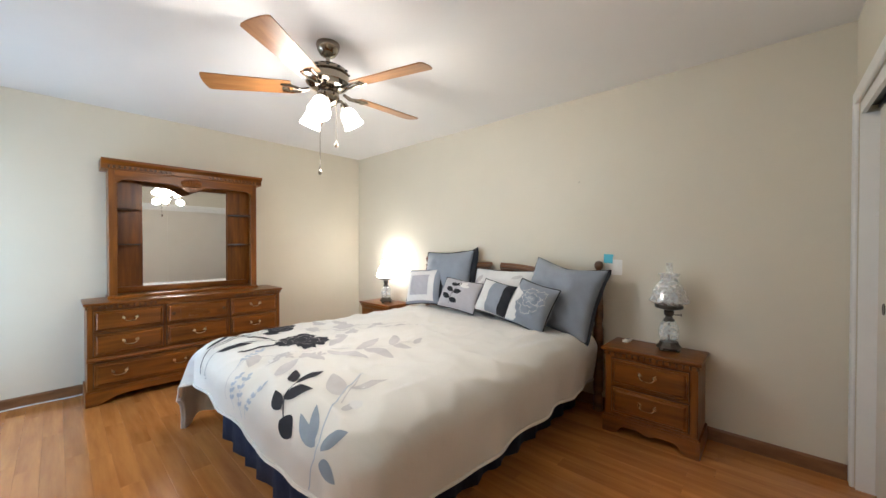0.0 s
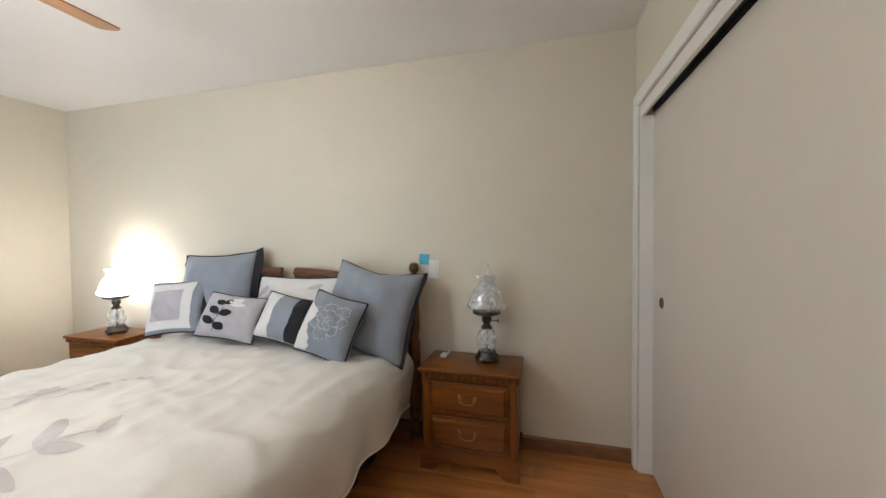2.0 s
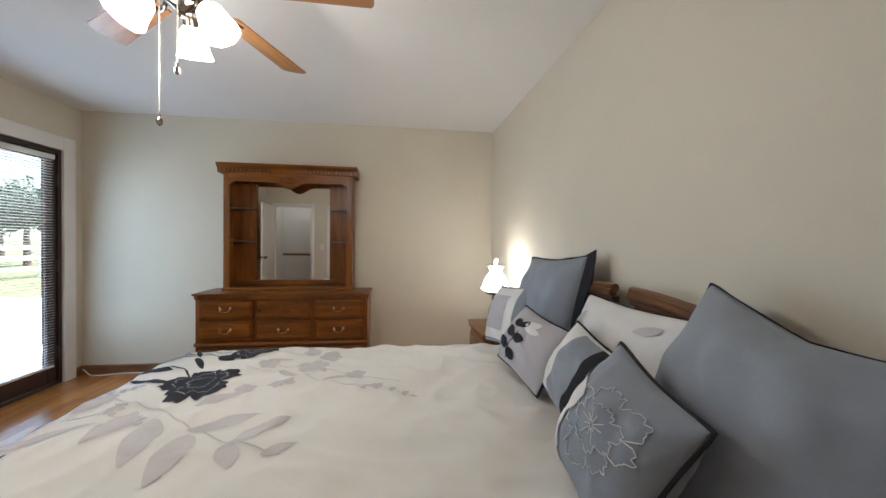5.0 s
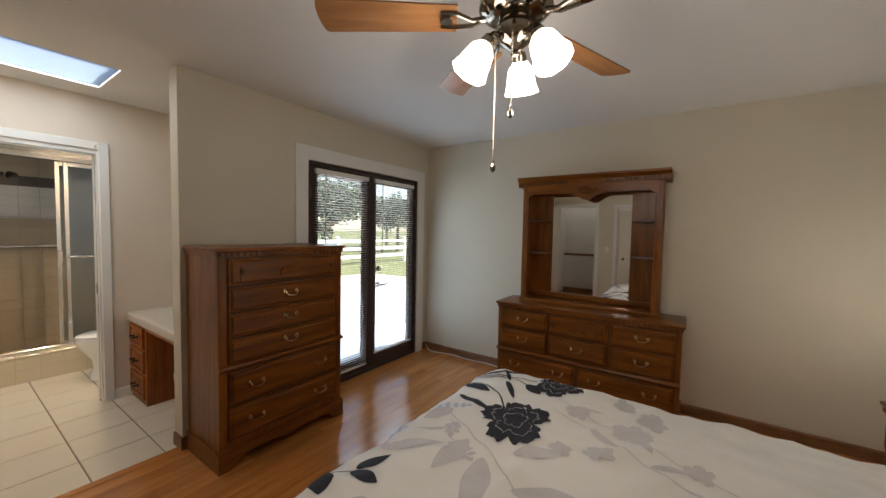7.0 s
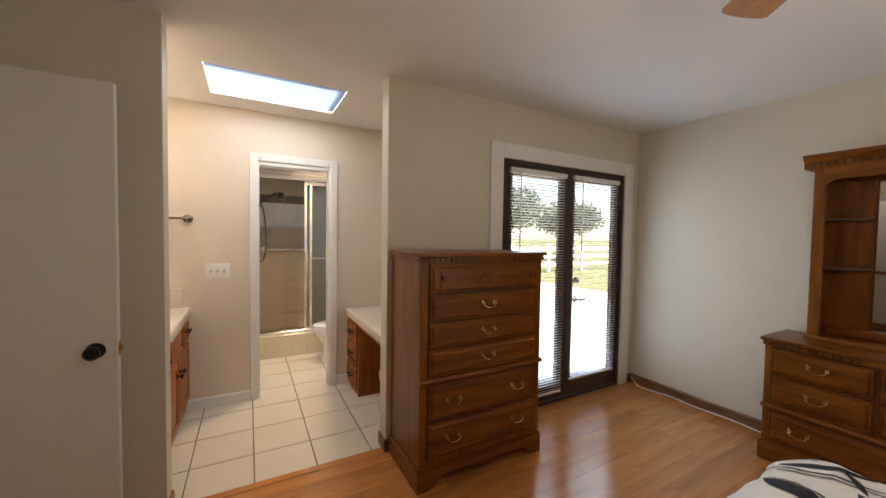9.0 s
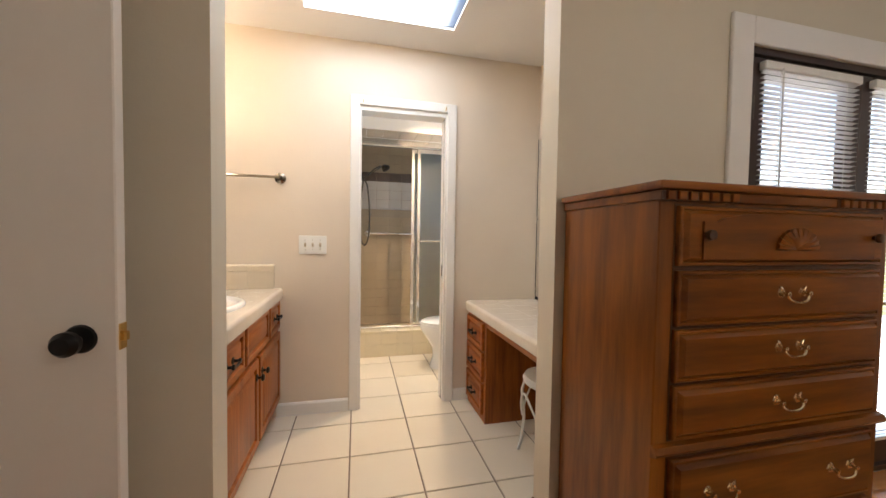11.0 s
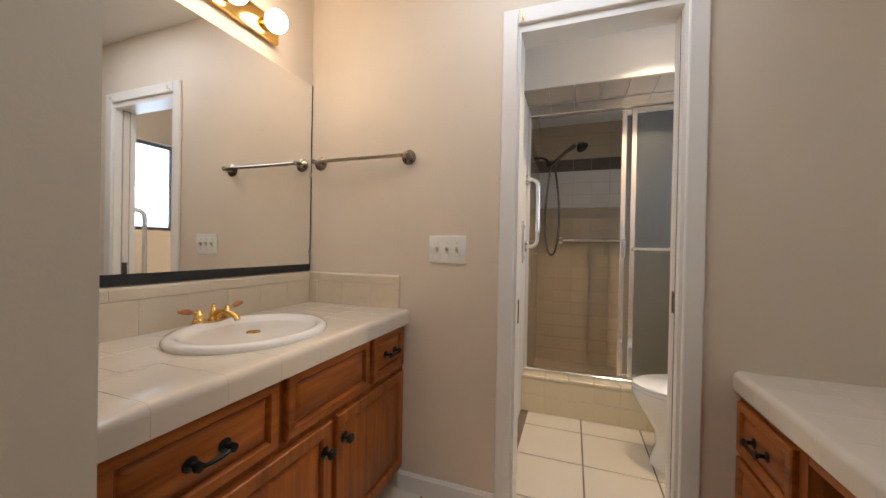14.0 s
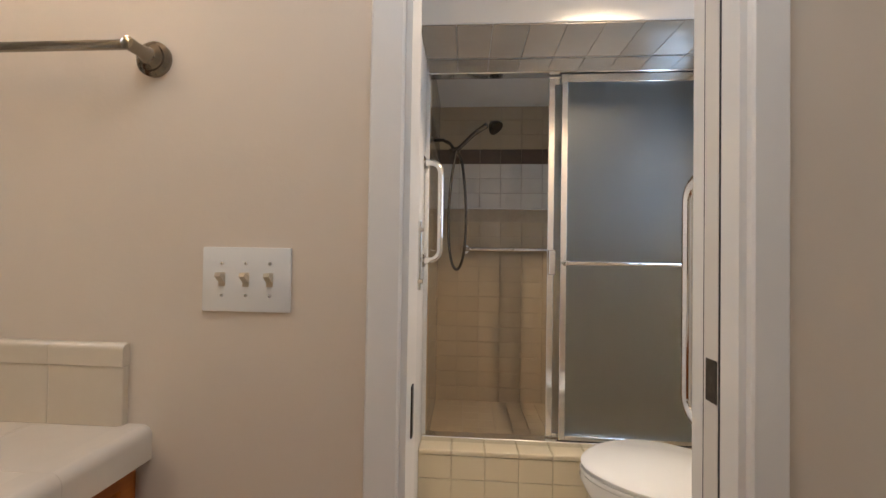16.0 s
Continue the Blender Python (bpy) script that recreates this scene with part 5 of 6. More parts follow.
for k in range(12):
    bm = bm_new()
    a = 2 * math.pi * k / 12
    ball(bm, (0.117 * math.cos(a), 0.117 * math.sin(a), -0.168), 0.011, 8, (1, 1, 0.5))
    part("vent", bm, BLACK, motor)
for k in range(5):
    m = pose(0, 0, -0.268, 0, 0, 17 + 72 * k)
    bm = bm_new()
    o = []
    for i in range(17):
        t = i / 16
        o.append((0.20 + 0.45 * t, 0.056 + 0.014 * t))
    for i in range(7):
        a = math.pi / 2 - math.pi * i / 6
        o.append((0.655 + 0.018 * math.cos(a), 0.070 * math.sin(a)))
    for i in range(17):
        t = 1 - i / 16
        o.append((0.20 + 0.45 * t, -0.056 - 0.014 * t))
    prism(bm, o, "z", -0.003, 0.003)
    bm.transform(pose(0, 0, 0, 12, 0, 0))
    bl = part("blade", bm, BLADE, fan, "", m)
    bm = bm_new()
    tube(bm, [(0.105, 0, 0.0), (0.15, 0.012, -0.012), (0.20, 0.028, -0.002), (0.255, 0.030, 0.001)], [0.010, 0.008, 0.008, 0.006], 8)
    tube(bm, [(0.105, 0, 0.0), (0.15, -0.012, -0.016), (0.20, -0.028, -0.012), (0.255, -0.030, -0.011)], [0.010, 0.008, 0.008, 0.006], 8)
    lathe(bm, [(0.0, -0.012), (0.020, -0.012), (0.022, -0.006), (0.0, -0.004)], 12, pose(0.235, 0, -0.002))
    part("blade_iron", bm, NICKEL, bl, "nickel blade bracket")
bm = bm_new()
lathe(bm, [(0.0, -0.268), (0.050, -0.268), (0.062, -0.285), (0.066, -0.318), (0.052, -0.345), (0.028, -0.362), (0.012, -0.372), (0.014, -0.385), (0.0, -0.392)], 24)
part("light_kit", bm, NICKEL, fan)
for k in range(3):
    m = pose(0, 0, -0.325, 0, 0, 120 * k + 73)
    bm = bm_new()
    tube(bm, [(0.055, 0, 0.0), (0.075, 0, 0.004), (0.090, 0, -0.012)], 0.010, 8)
    lathe(bm, [(0.0, 0.012), (0.020, 0.010), (0.026, -0.012), (0.024, -0.024)], 14, pose(0.092, 0, -0.018, 0, -30, 0))
    arm = part("lamp_arm", bm, NICKEL, fan, "", m)
    bm = bm_new()
    sh = pose(0.092, 0, -0.018, 0, -30, 0) @ pose(0, 0, -0.018)
    prof = [(0.022, 0.0), (0.034, -0.010), (0.052, -0.034), (0.059, -0.066), (0.063, -0.096), (0.074, -0.130), (0.071, -0.130), (0.060, -0.096), (0.056, -0.066), (0.049, -0.034), (0.031, -0.010), (0.019, -0.002)]
    prof = [(pr * 0.86, pz * 0.88) for pr, pz in prof]
    lathe(bm, prof, 24, sh, lambda a, i: 1 + (0.025 * math.cos(8 * a) if i in (4, 5, 6, 7) else 0))
    part("shade", bm, SHADE_ON, arm, "lit frosted glass bell shade")
for x, y, z1 in ((0.060, 0.018, -0.605), (0.020, -0.062, -0.770)):
    bm = bm_new()
    z = -0.335
    while z > z1 + 0.03:
        ball(bm, (x, y, z), 0.0028, 6)
        z -= 0.0062
    ch = part("pull_chain", bm, NICKEL, fan, "beaded pull chain")
    bm = bm_new()
    lathe(bm, [(0.0, z1 + 0.03), (0.006, z1 + 0.026), (0.004, z1 + 0.02), (0.011, z1 + 0.008), (0.009, z1 - 0.006), (0.0, z1 - 0.014)], 12, pose(x, y, 0))
    part("chain_knob", bm, NICKEL, ch)


# ---- oil-style table lamps ----
def table_lamp(m, shade_mat, label):
    l = thing("table_lamp", m @ Matrix.Diagonal((1.06, 1.06, 1.13, 1)), label, "lamp", "bedside lamps")
    bm = bm_new()
    lathe(bm, [(0.0, 0.018), (0.060, 0.012), (0.066, 0.020), (0.058, 0.032), (0.050, 0.040), (0.048, 0.052), (0.0, 0.052)], 28, None, lambda a, i: 1 + 0.05 * math.cos(8 * a))
    for k in range(4):
        a = math.pi / 4 + math.pi / 2 * k
        ball(bm, (0.060 * math.cos(a), 0.060 * math.sin(a), 0.010), 0.012, 8, (1.2, 1.2, 0.83))
    part("foot", bm, BRONZE, l, "ornate footed pewter base")
    bm = bm_new()
    lathe(bm, [(0.034, 0.050), (0.046, 0.060), (0.054, 0.085), (0.055, 0.115), (0.048, 0.145), (0.036, 0.165), (0.028, 0.172)], 28, None, lambda a, i: 1 + 0.02 * math.cos(14 * a))
    part("glass_font", bm, CUTGLASS, l, "etched clear glass font")
    bm = bm_new()
    tube(bm, [(0, 0, 0.05), (0, 0, 0.17)], 0.006, 8)
    lathe(bm, [(0.030, 0.168), (0.031, 0.178), (0.022, 0.184), (0.018, 0.196), (0.026, 0.206), (0.028, 0.224), (0.020, 0.232), (0.0, 0.234)], 20)
    tube(bm, [(0.022, 0, 0.205), (0.062, 0.0, 0.206)], 0.0025, 6)
    ball(bm, (0.064, 0, 0.206), 0.009, 8, (0.4, 1, 1))
    part("burner", bm, BRONZE, l, "dark bronze burner collar with key")
    bm = bm_new()
    lathe(bm, [(0.024, 0.232), (0.070, 0.244), (0.076, 0.248), (0.077, 0.268), (0.072, 0.268), (0.071, 0.252), (0.024, 0.240)], 32, None, lambda a, i: 1 + 0.015 * math.cos(16 * a))
    part("shade_ring", bm, BRONZE, l, "pierced bronze shade ring")
    bm = bm_new()
    prof = [(0.074, 0.262), (0.100, 0.275), (0.108, 0.283), (0.098, 0.305), (0.088, 0.340), (0.072, 0.372), (0.052, 0.395), (0.044, 0.412), (0.050, 0.430), (0.058, 0.442)]
    lathe(bm, prof + [(r - 0.003, z) for r, z in prof[::-1]], 36, None, lambda a, i: 1 + (0.05 * math.cos(10 * a) if i in (2, 9, 10, 17) else 0.018 * math.cos(10 * a)))
    part("shade", bm, shade_mat, l, "ruffled etched glass shade")
    bm = bm_new()
    prof = [(0.020, 0.240), (0.027, 0.30), (0.028, 0.34), (0.019, 0.40), (0.017, 0.505)]
    lathe(bm, prof + [(r - 0.002, z) for r, z in prof[::-1]], 20)
    part("chimney", bm, CHIMNEY, l, "clear glass chimney")
    return l


table_lamp(pose(0.015, 2.70, NH, 0, 0, 20), CUTGLASS, "unlit oil-style table lamp with etched clear glass shade")
table_lamp(pose(-2.89, 2.655, NH, 0, 0, -30), LAMP_ON, "lit oil-style table lamp with glowing glass shade")

# small things by the bed
rc = thing("remote_control", pose(-0.245, 2.735, NH, 0, 0, -4), "small white remote control lying on the nightstand", "remote")
bm = bm_new()
box(bm, -0.019, 0.019, -0.045, 0.045, 0.0, 0.017, 0.006, 3)
part("body", bm, WHITEPL, rc)
bm = bm_new()
box(bm, -0.010, 0.010, 0.005, 0.03, 0.0165, 0.0182)
part("buttons", bm, BLACKMETAL, rc)


def switch_plate(name, m, w, h, gangs, label, style):
    s = thing(name, m, label, "light switch")
    bm = bm_new()
    box(bm, -w / 2, w / 2, -0.006, 0, -h / 2, h / 2, 0.003, 2)
    part("plate", bm, WHITEPL, s)
    for g in range(gangs):
        x = (g - (gangs - 1) / 2) * 0.046
        bm = bm_new()
        if style == "toggle":
            box(bm, x - 0.006, x + 0.006, -0.0075, -0.006, -0.013, 0.013)
            prism(bm, [(-0.0075, -0.006), (-0.020, 0.006), (-0.018, 0.013), (-0.0075, 0.007)], "x", x - 0.0055, x + 0.0055)
        else:
            box(bm, x - 0.017, x + 0.017, -0.010, -0.006, -0.034, 0.034, 0.002)
        part("switch", bm, IVORY if style == "toggle" else WHITEPL, s)
    for g in range(gangs):
        x = (g - (gangs - 1) / 2) * 0.046
        for z in (-0.030, 0.030):
            if style == "toggle":
                bm = bm_new()
                lathe(bm, [(0.0, 0.008), (0.003, 0.0075), (0.0034, 0.006)], 8, pose(x, 0, z, 90, 0, 0))
                part("screw", bm, CHROME, s)
    return s


switch_plate("switch_plate", pose(-0.374, NY, 1.09), 0.124, 0.116, 2, "white double rocker switch plate on the wall", "rocker")
bm = bm_new()
prism(bm, [(-0.034, 0.034), (-0.034, -0.034), (0.031, -0.035), (0.032, 0.033)], "y", -0.0105, -0.009)
prism(bm, [(-0.034, 0.034), (-0.034, 0.018), (0.032, 0.018), (0.032, 0.033)], "y", -0.009, 0.0)
solid("sticky_note", bm, STICKY, "turquoise paper note stuck above the switch plate", "note", pose(-0.408, NY, 1.154, 0, 2, 0))
bm = bm_new()
pts = []
for i in range(50):
    t = i / 49
    y = SY + 0.03 + t * 1.28
    pts.append((WX + 0.028 + 0.035 * math.exp(-((t - 0.12) / 0.1) ** 2) + 0.008 * math.sin(t * 17), y, 0.005 + 0.05 * max(0, 0.06 - t) / 0.06))
tube(bm, pts, 0.005, 7)
solid("cable", bm, CABLE, "white cable lying along the baseboard", "cable")
bm = bm_new()
ball(bm, (0, 0, 0), 0.004, 8, (1, 0.6, 1))
solid("wall_nail", bm, BRONZE, "small nail in the bedroom wall", "nail", pose(-0.64, NY - 0.002, 1.765))
switch_plate("switch_plate", pose(EX, 0.20, 1.13, 0, 0, -90), 0.072, 0.116, 1, "white switch plate between entry and closet", "toggle")

# ---- bathroom ----
def raised_front(parent, y0, y1, z0, z1, x, side, name, along=True, handle=None):
    """A framed cabinet front with a raised field in the x plane; side is the way it faces."""
    f = 0.042 if (z1 - z0) > 0.25 else 0.030
    bm = loft(bm_new(), "x", x, side, y0, y1, z0, z1, [(0, 0), (0, 0.014), (0.004, 0.018), (f - 0.004, 0.018), (f, 0.012), (f + 0.001, 0.006), (f + 0.006, 0.0055), (f + 0.022, 0.016)])
    d = part(name, bm, BATHOAK_Y if along else BATHOAK_Z, parent)
    if handle == "pull":
        bm = bm_new()
        c = (y0 + y1) / 2
        zc = (z0 + z1) / 2
        xs = x + side * 0.015
        for s in (-1, 1):
            lathe(bm, [(0.015, 0.0), (0.016, 0.003), (0.006, 0.007), (0.006, 0.020), (0.011, 0.024), (0.010, 0.032), (0.0, 0.034)], 12, pose(xs, c + s * 0.038, zc, 0, 90 * side, 0))
        tube(bm, [(xs + side * 0.028, c - 0.045 + 0.09 * k / 8, zc - 0.006 * math.sin(math.pi * k / 8)) for k in range(9)], 0.0055, 7)
        part("handle", bm, BLACKMETAL, d, "black metal bar pull")
    elif handle:
        bm = bm_new()
        lathe(bm, [(0.018, 0.0), (0.019, 0.003), (0.007, 0.007), (0.006, 0.018), (0.016, 0.024), (0.017, 0.030), (0.010, 0.036), (0.0, 0.037)], 16, pose(x + side * 0.017, handle[0], handle[1], 0, 90 * side, 0))
        part("knob", bm, BLACKMETAL, d, "round black metal knob")
    return d


VX, VY0, VY1, VZ = 0.05, BS + 0.003, SYE - T - 0.003, 0.785
van = thing("sink_vanity", pose(0, 0, 0), "red oak sink vanity cabinet with black knobs", "cabinet")
bm = bm_new()
box(bm, VX, BE - 0.004, VY0, VY1, 0.10, VZ)
box(bm, VX + 0.07, BE - 0.004, VY0, VY1, 0.0, 0.10)
part("body", bm, BATHOAK_Z, van)
raised_front(van, -2.245, -1.985, 0.585, 0.765, VX, -1, "drawer", True, "pull")
raised_front(van, -1.955, -1.545, 0.585, 0.765, VX, -1, "false_front", True)
raised_front(van, -1.515, -1.13, 0.585, 0.765, VX, -1, "drawer", True, "pull")
raised_front(van, -2.245, -1.765, 0.125, 0.560, VX, -1, "door", False, (-1.80, 0.475))
raised_front(van, -1.735, -1.13, 0.125, 0.560, VX, -1, "door", False, (-1.70, 0.475))


def tiled_top(name, x0, x1, y0, y1, z, front, label, hole=None):
    """A tiled counter: a grouted slab, tiles of their own, and a rounded front edge. front is the x of the open edge."""
    s = 1 if front == x1 else -1
    c = thing(name, pose(0, 0, 0), label, "counter")
    bm = bm_new()
    box(bm, min(x0, x1) + (0.02 if s < 0 else 0), max(x0, x1) - (0.02 if s > 0 else 0), y0, y1, z - 0.040, z - 0.0012)
    part("slab", bm, COUNTERGROUT, c)
    bm = bm_new()
    o = []
    for k in range(7):
        a = math.pi / 2 * k / 6
        o.append((front - s * 0.020 + s * 0.020 * math.sin(a), z - 0.018 + 0.020 * math.cos(a)))
    o = [(front - s * 0.055, z + 0.002)] + o + [(front, z - 0.062), (front - s * 0.02, z - 0.062), (front - s * 0.055, z - 0.02)]
    step = 0.152
    y = y0
    while y < y1 - 0.001:
        e = min(y + step - 0.0004, y1)
        b2 = bm_new()
        prism(b2, o, "y", y, e)
        part("edge_tile", b2, COUNTERTILE, c)
        y += step
    xin = front - s * 0.057
    xfar = x0 if front == x1 else x1
    nx = 3
    w = abs(xin - xfar) / nx
    for i in range(nx):
        y = y0 - (0.076 if i % 2 else 0)
        while y < y1 - 0.001:
            ya, yb = max(y, y0), min(y + step - 0.002, y1)
            if yb - ya > 0.01:
                b2 = bm_new()
                xa, xb = sorted((xin - s * w * i, xin - s * (w * (i + 1) - 0.002)))
                box(b2, xa, xb, ya, yb, z - 0.006, z, 0.0007)
                part("tile", b2, COUNTERTILE, c, smooth=False)
            y += step
    return c


CT = 0.828
top1 = tiled_top("sink_counter", 0.022, BE, BS, SYE - T, CT, 0.022, "cream tiled counter with rounded edge round the sink")


def cap_profile(at, s):
    o = [(at, CT + 0.113), (at + s * 0.014, CT + 0.113), (at + s * 0.014, CT + 0.143)]
    o += [(at + s * (0.002 + 0.012 * math.cos(math.pi / 2 * k / 5)), CT + 0.143 + 0.012 * math.sin(math.pi / 2 * k / 5)) for k in range(1, 6)]
    return o + [(at, CT + 0.155)]


bs = thing("backsplash", pose(0, 0, 0), "cream tiled backsplash with rounded cap tiles", "backsplash")
bm = bm_new()
box(bm, BE - 0.0105, BE, BS, SYE - T, CT, CT + 0.145)
box(bm, 0.075, BE - 0.0105, BS, BS + 0.0105, CT, CT + 0.145)
part("grout_bed", bm, COUNTERGROUT, bs)
step = 0.152
y = BS + 0.012
while y < SYE - T - 0.01:
    e = min(y + step - 0.002, SYE - T)
    bm = bm_new()
    box(bm, BE - 0.012, BE, y, e, CT, CT + 0.112, 0.001)
    part("tile", bm, SPLASHTILE, bs, smooth=False)
    y += step
y = BS + 0.012
k = 0
while y < SYE - T - 0.01:
    e = min(y + (step if k else 0.076) - 0.002, SYE - T)
    bm = bm_new()
    prism(bm, cap_profile(BE, -1), "y", y, e + 0.0012)
    part("cap_tile", bm, SPLASHTILE, bs)
    y += step if k else 0.076
    k += 1
for xa, xb in ((0.072, 0.222), (0.224, 0.374), (0.376, 0.526), (0.528, BE - 0.013)):
    bm = bm_new()
    box(bm, xa, xb, BS, BS + 0.012, CT, CT + 0.112, 0.001)
    part("tile", bm, SPLASHTILE, bs, smooth=False)
    bm = bm_new()
    prism(bm, cap_profile(BS, 1), "x", xa, xb + 0.0012)
    part("cap_tile", bm, SPLASHTILE, bs)

# sink: an oval drop-in basin
SXC, SYC = 0.292, -1.665
sink = thing("sink", pose(SXC, SYC, CT), "white oval drop-in ceramic basin", "sink")
bm = bm_new()
prof = [(0.238, 0.0), (0.241, 0.008), (0.233, 0.016), (0.216, 0.018), (0.203, 0.013), (0.194, 0.006), (0.165, 0.0035), (0.10, 0.0022), (0.02, 0.002), (0.0, 0.002)]
lathe(bm, prof, 48, Matrix.Diagonal((0.88, 1.04, 1.25, 1.0)))
part("basin", bm, CERAMIC, sink, angle=60)
bm = bm_new()
lathe(bm, [(0.0, 0.0045), (0.012, 0.004), (0.02, 0.006), (0.022, 0.0025)], 16)
part("drain", bm, BRASS, sink, "brass drain")

tap = thing("faucet", pose(0.498, SYC - 0.02, CT + 0.012, 0, 0, 0), "polished brass faucet with amber lever handles", "faucet")
bm = bm_new()
o = []
for i in range(28):
    a = 2 * math.pi * i / 28
    o.append((0.026 * math.cos(a), 0.060 * math.copysign(abs(math.sin(a)) ** 0.6, math.sin(a)) + 0.020 * math.sin(a)))
prism(bm, o, "z", -0.008, 0.010)
part("base_plate", bm, BRASS, tap)
bm = bm_new()
lathe(bm, [(0.018, 0.008), (0.020, 0.014), (0.013, 0.022), (0.014, 0.034), (0.009, 0.040), (0.011, 0.046), (0.005, 0.054), (0.008, 0.060), (0.0, 0.068)], 16)
tube(bm, [(0, 0, 0.026), (-0.03, 0, 0.038), (-0.075, 0, 0.040), (-0.105, 0, 0.030), (-0.112, 0, 0.018)], [0.012, 0.011, 0.010, 0.010, 0.011], 12)
part("spout", bm, BRASS, tap)
for s in (-1, 1):
    bm = bm_new()
    lathe(bm, [(0.019, 0.008), (0.020, 0.018), (0.014, 0.022), (0.016, 0.036), (0.010, 0.044), (0.006, 0.052), (0.0, 0.054)], 16, pose(0, s * 0.052, 0))
    tube(bm, [(0, s * 0.052, 0.042), (0.0, s * 0.075, 0.047)], 0.005, 8)
    v = part("valve", bm, BRASS, tap)
    bm = bm_new()
    tube(bm, [(0.0, s * 0.072, 0.046), (0.002, s * 0.085, 0.049), (0.004, s * 0.105, 0.054), (0.005, s * 0.118, 0.055)], [0.006, 0.010, 0.0095, 0.005], 10)
    part("lever", bm, AMBER, v, "amber lever with brass tip")


def wall_mirror(name, x, side, y0, y1, z0, z1, label):
    m = thing(name, pose(0, 0, 0), label, "mirror")
    bm = bm_new()
    xa, xb = sorted((x, x + side * 0.006))
    box(bm, xa, xb, y0, y1, z0, z1, 0.0015)
    part("mirror_glass", bm, MIRROR, m, smooth=False)
    bm = bm_new()
    xa, xb = sorted((x, x + side * 0.010))
    box(bm, xa, xb, y0, y1, z0 - 0.032, z0)
    part("bottom_channel", bm, BLACK, m, "black bottom channel")
    for z in (z0 + 0.06, z0 + (z1 - z0) * 0.5):
        bm = bm_new()
        xa, xb = sorted((x, x + side * 0.010))
        box(bm, xa, xb, y0 - 0.002, y0 + 0.008, z - 0.012, z + 0.012, 0.002)
        part("clip", bm, CHROME, m)
    bm = bm_new()
    xa, xb = sorted((x, x + side * 0.0075))
    box(bm, xa, xb, y0 - 0.004, y0, z0, z1)
    part("edge", bm, BLACK, m, "dark mirror edge")
    return m


wall_mirror("wall_mirror", BE, -1, BS + 0.007, SYE - T - 0.01, 1.018, 1.925, "large frameless mirror above the sink counter")
wall_mirror("wall_mirror", BW, 1, BS + 0.007, SY - T - 0.01, 0.735, 1.90, "large frameless mirror above the make-up counter")


def vanity_bar(x, side, y0, y1, z, globes, mat, lit):
    f = thing("vanity_light", pose(x, (y0 + y1) / 2, z), ("lit" if lit else "unlit") + " brass vanity light bar with round globe bulbs", "light fixture", "vanity lights")
    h = (y1 - y0) / 2
    bm = bm_new()
    xa, xb = sorted((0, side * 0.028))
    box(bm, xa, xb, -h, h, -0.052, 0.052, 0.006, 2)
    part("back_plate", bm, BRASS, f, "polished brass back plate")
    for k in range(globes):
        y = -h + 0.075 + (2 * h - 0.15) * k / (globes - 1)
        bm = bm_new()
        lathe(bm, [(0.026, 0.026), (0.026, 0.040), (0.020, 0.052), (0.0, 0.052)], 16, pose(0, y, 0, 0, 90 * side, 0))
        so = part("socket", bm, BRASS, f)
        bm = bm_new()
        ball(bm, (side * 0.088, y, 0), 0.045, 20)
        part("globe_bulb", bm, mat, so, "round white globe bulb")
    return f


GLOBE_OFF = material("white_globe_glass", (0.80, 0.78, 0.74), 0.15, var=0.01, coat=0.5)
vanity_bar(BE, -1, -2.02, -1.30, 2.045, 4, GLOBE_ON, True)
vanity_bar(BW, 1, -2.04, -1.32, 2.085, 4, GLOBE_OFF, False)

# towel bar and switches
tb = thing("towel_bar", pose(0, BS, 1.525), "brushed nickel towel bar with round mounts", "towel bar")
for x in (0.036, 0.525):
    bm = bm_new()
    lathe(bm, [(0.034, 0.0), (0.034, 0.006), (0.026, 0.010), (0.026, 0.015), (0.016, 0.020), (0.011, 0.032), (0.012, 0.060), (0.0, 0.064)], 20, pose(x, 0, 0, -90, 0, 0))
    part("mount", bm, NICKEL, tb)
bm = bm_new()
tube(bm, [(0.030, 0.052, 0), (0.53, 0.052, 0)], 0.0085, 10)
part("bar", bm, NICKEL, tb)
switch_plate("switch_plate", pose(-0.158, BS, 1.108, 0, 0, 180), 0.170, 0.120, 3, "white triple toggle switch plate", "toggle")

# make-up counter with drawers, and stool
RX, RT = -1.222, 0.715
mk = thing("makeup_cabinet", pose(0, 0, 0), "red oak drawer cabinet with black pulls", "cabinet")
bm = bm_new()
box(bm, BW + 0.004, RX, BS + 0.003, -1.90, 0.0, RT - 0.042)
part("body", bm, BATHOAK_Z, mk)
for z0, z1 in ((0.455, 0.625), (0.255, 0.440), (0.045, 0.240)):
    raised_front(mk, -2.25, -1.935, z0, z1, RX, 1, "drawer", True, "pull")
bm = bm_new()
box(bm, RX - 0.018, RX, -1.90, SY - T - 0.003, RT - 0.105, RT - 0.042, 0.002)
part("apron", bm, BATHOAK_Y, mk)
tiled_top("makeup_counter", BW, -1.200, BS, SY - T, RT, -1.200, "cream tiled make-up counter with rounded edge")
st = thing("stool", pose(-1.44, -1.49, 0), "white metal vanity stool with round padded seat", "stool")
bm = bm_new()
lathe(bm, [(0.0, 0.405), (0.135, 0.405), (0.150, 0.415), (0.155, 0.432), (0.145, 0.450), (0.10, 0.462), (0.0, 0.466)], 32)
part("seat", bm, WHITEPL, st, "round cream padded seat")
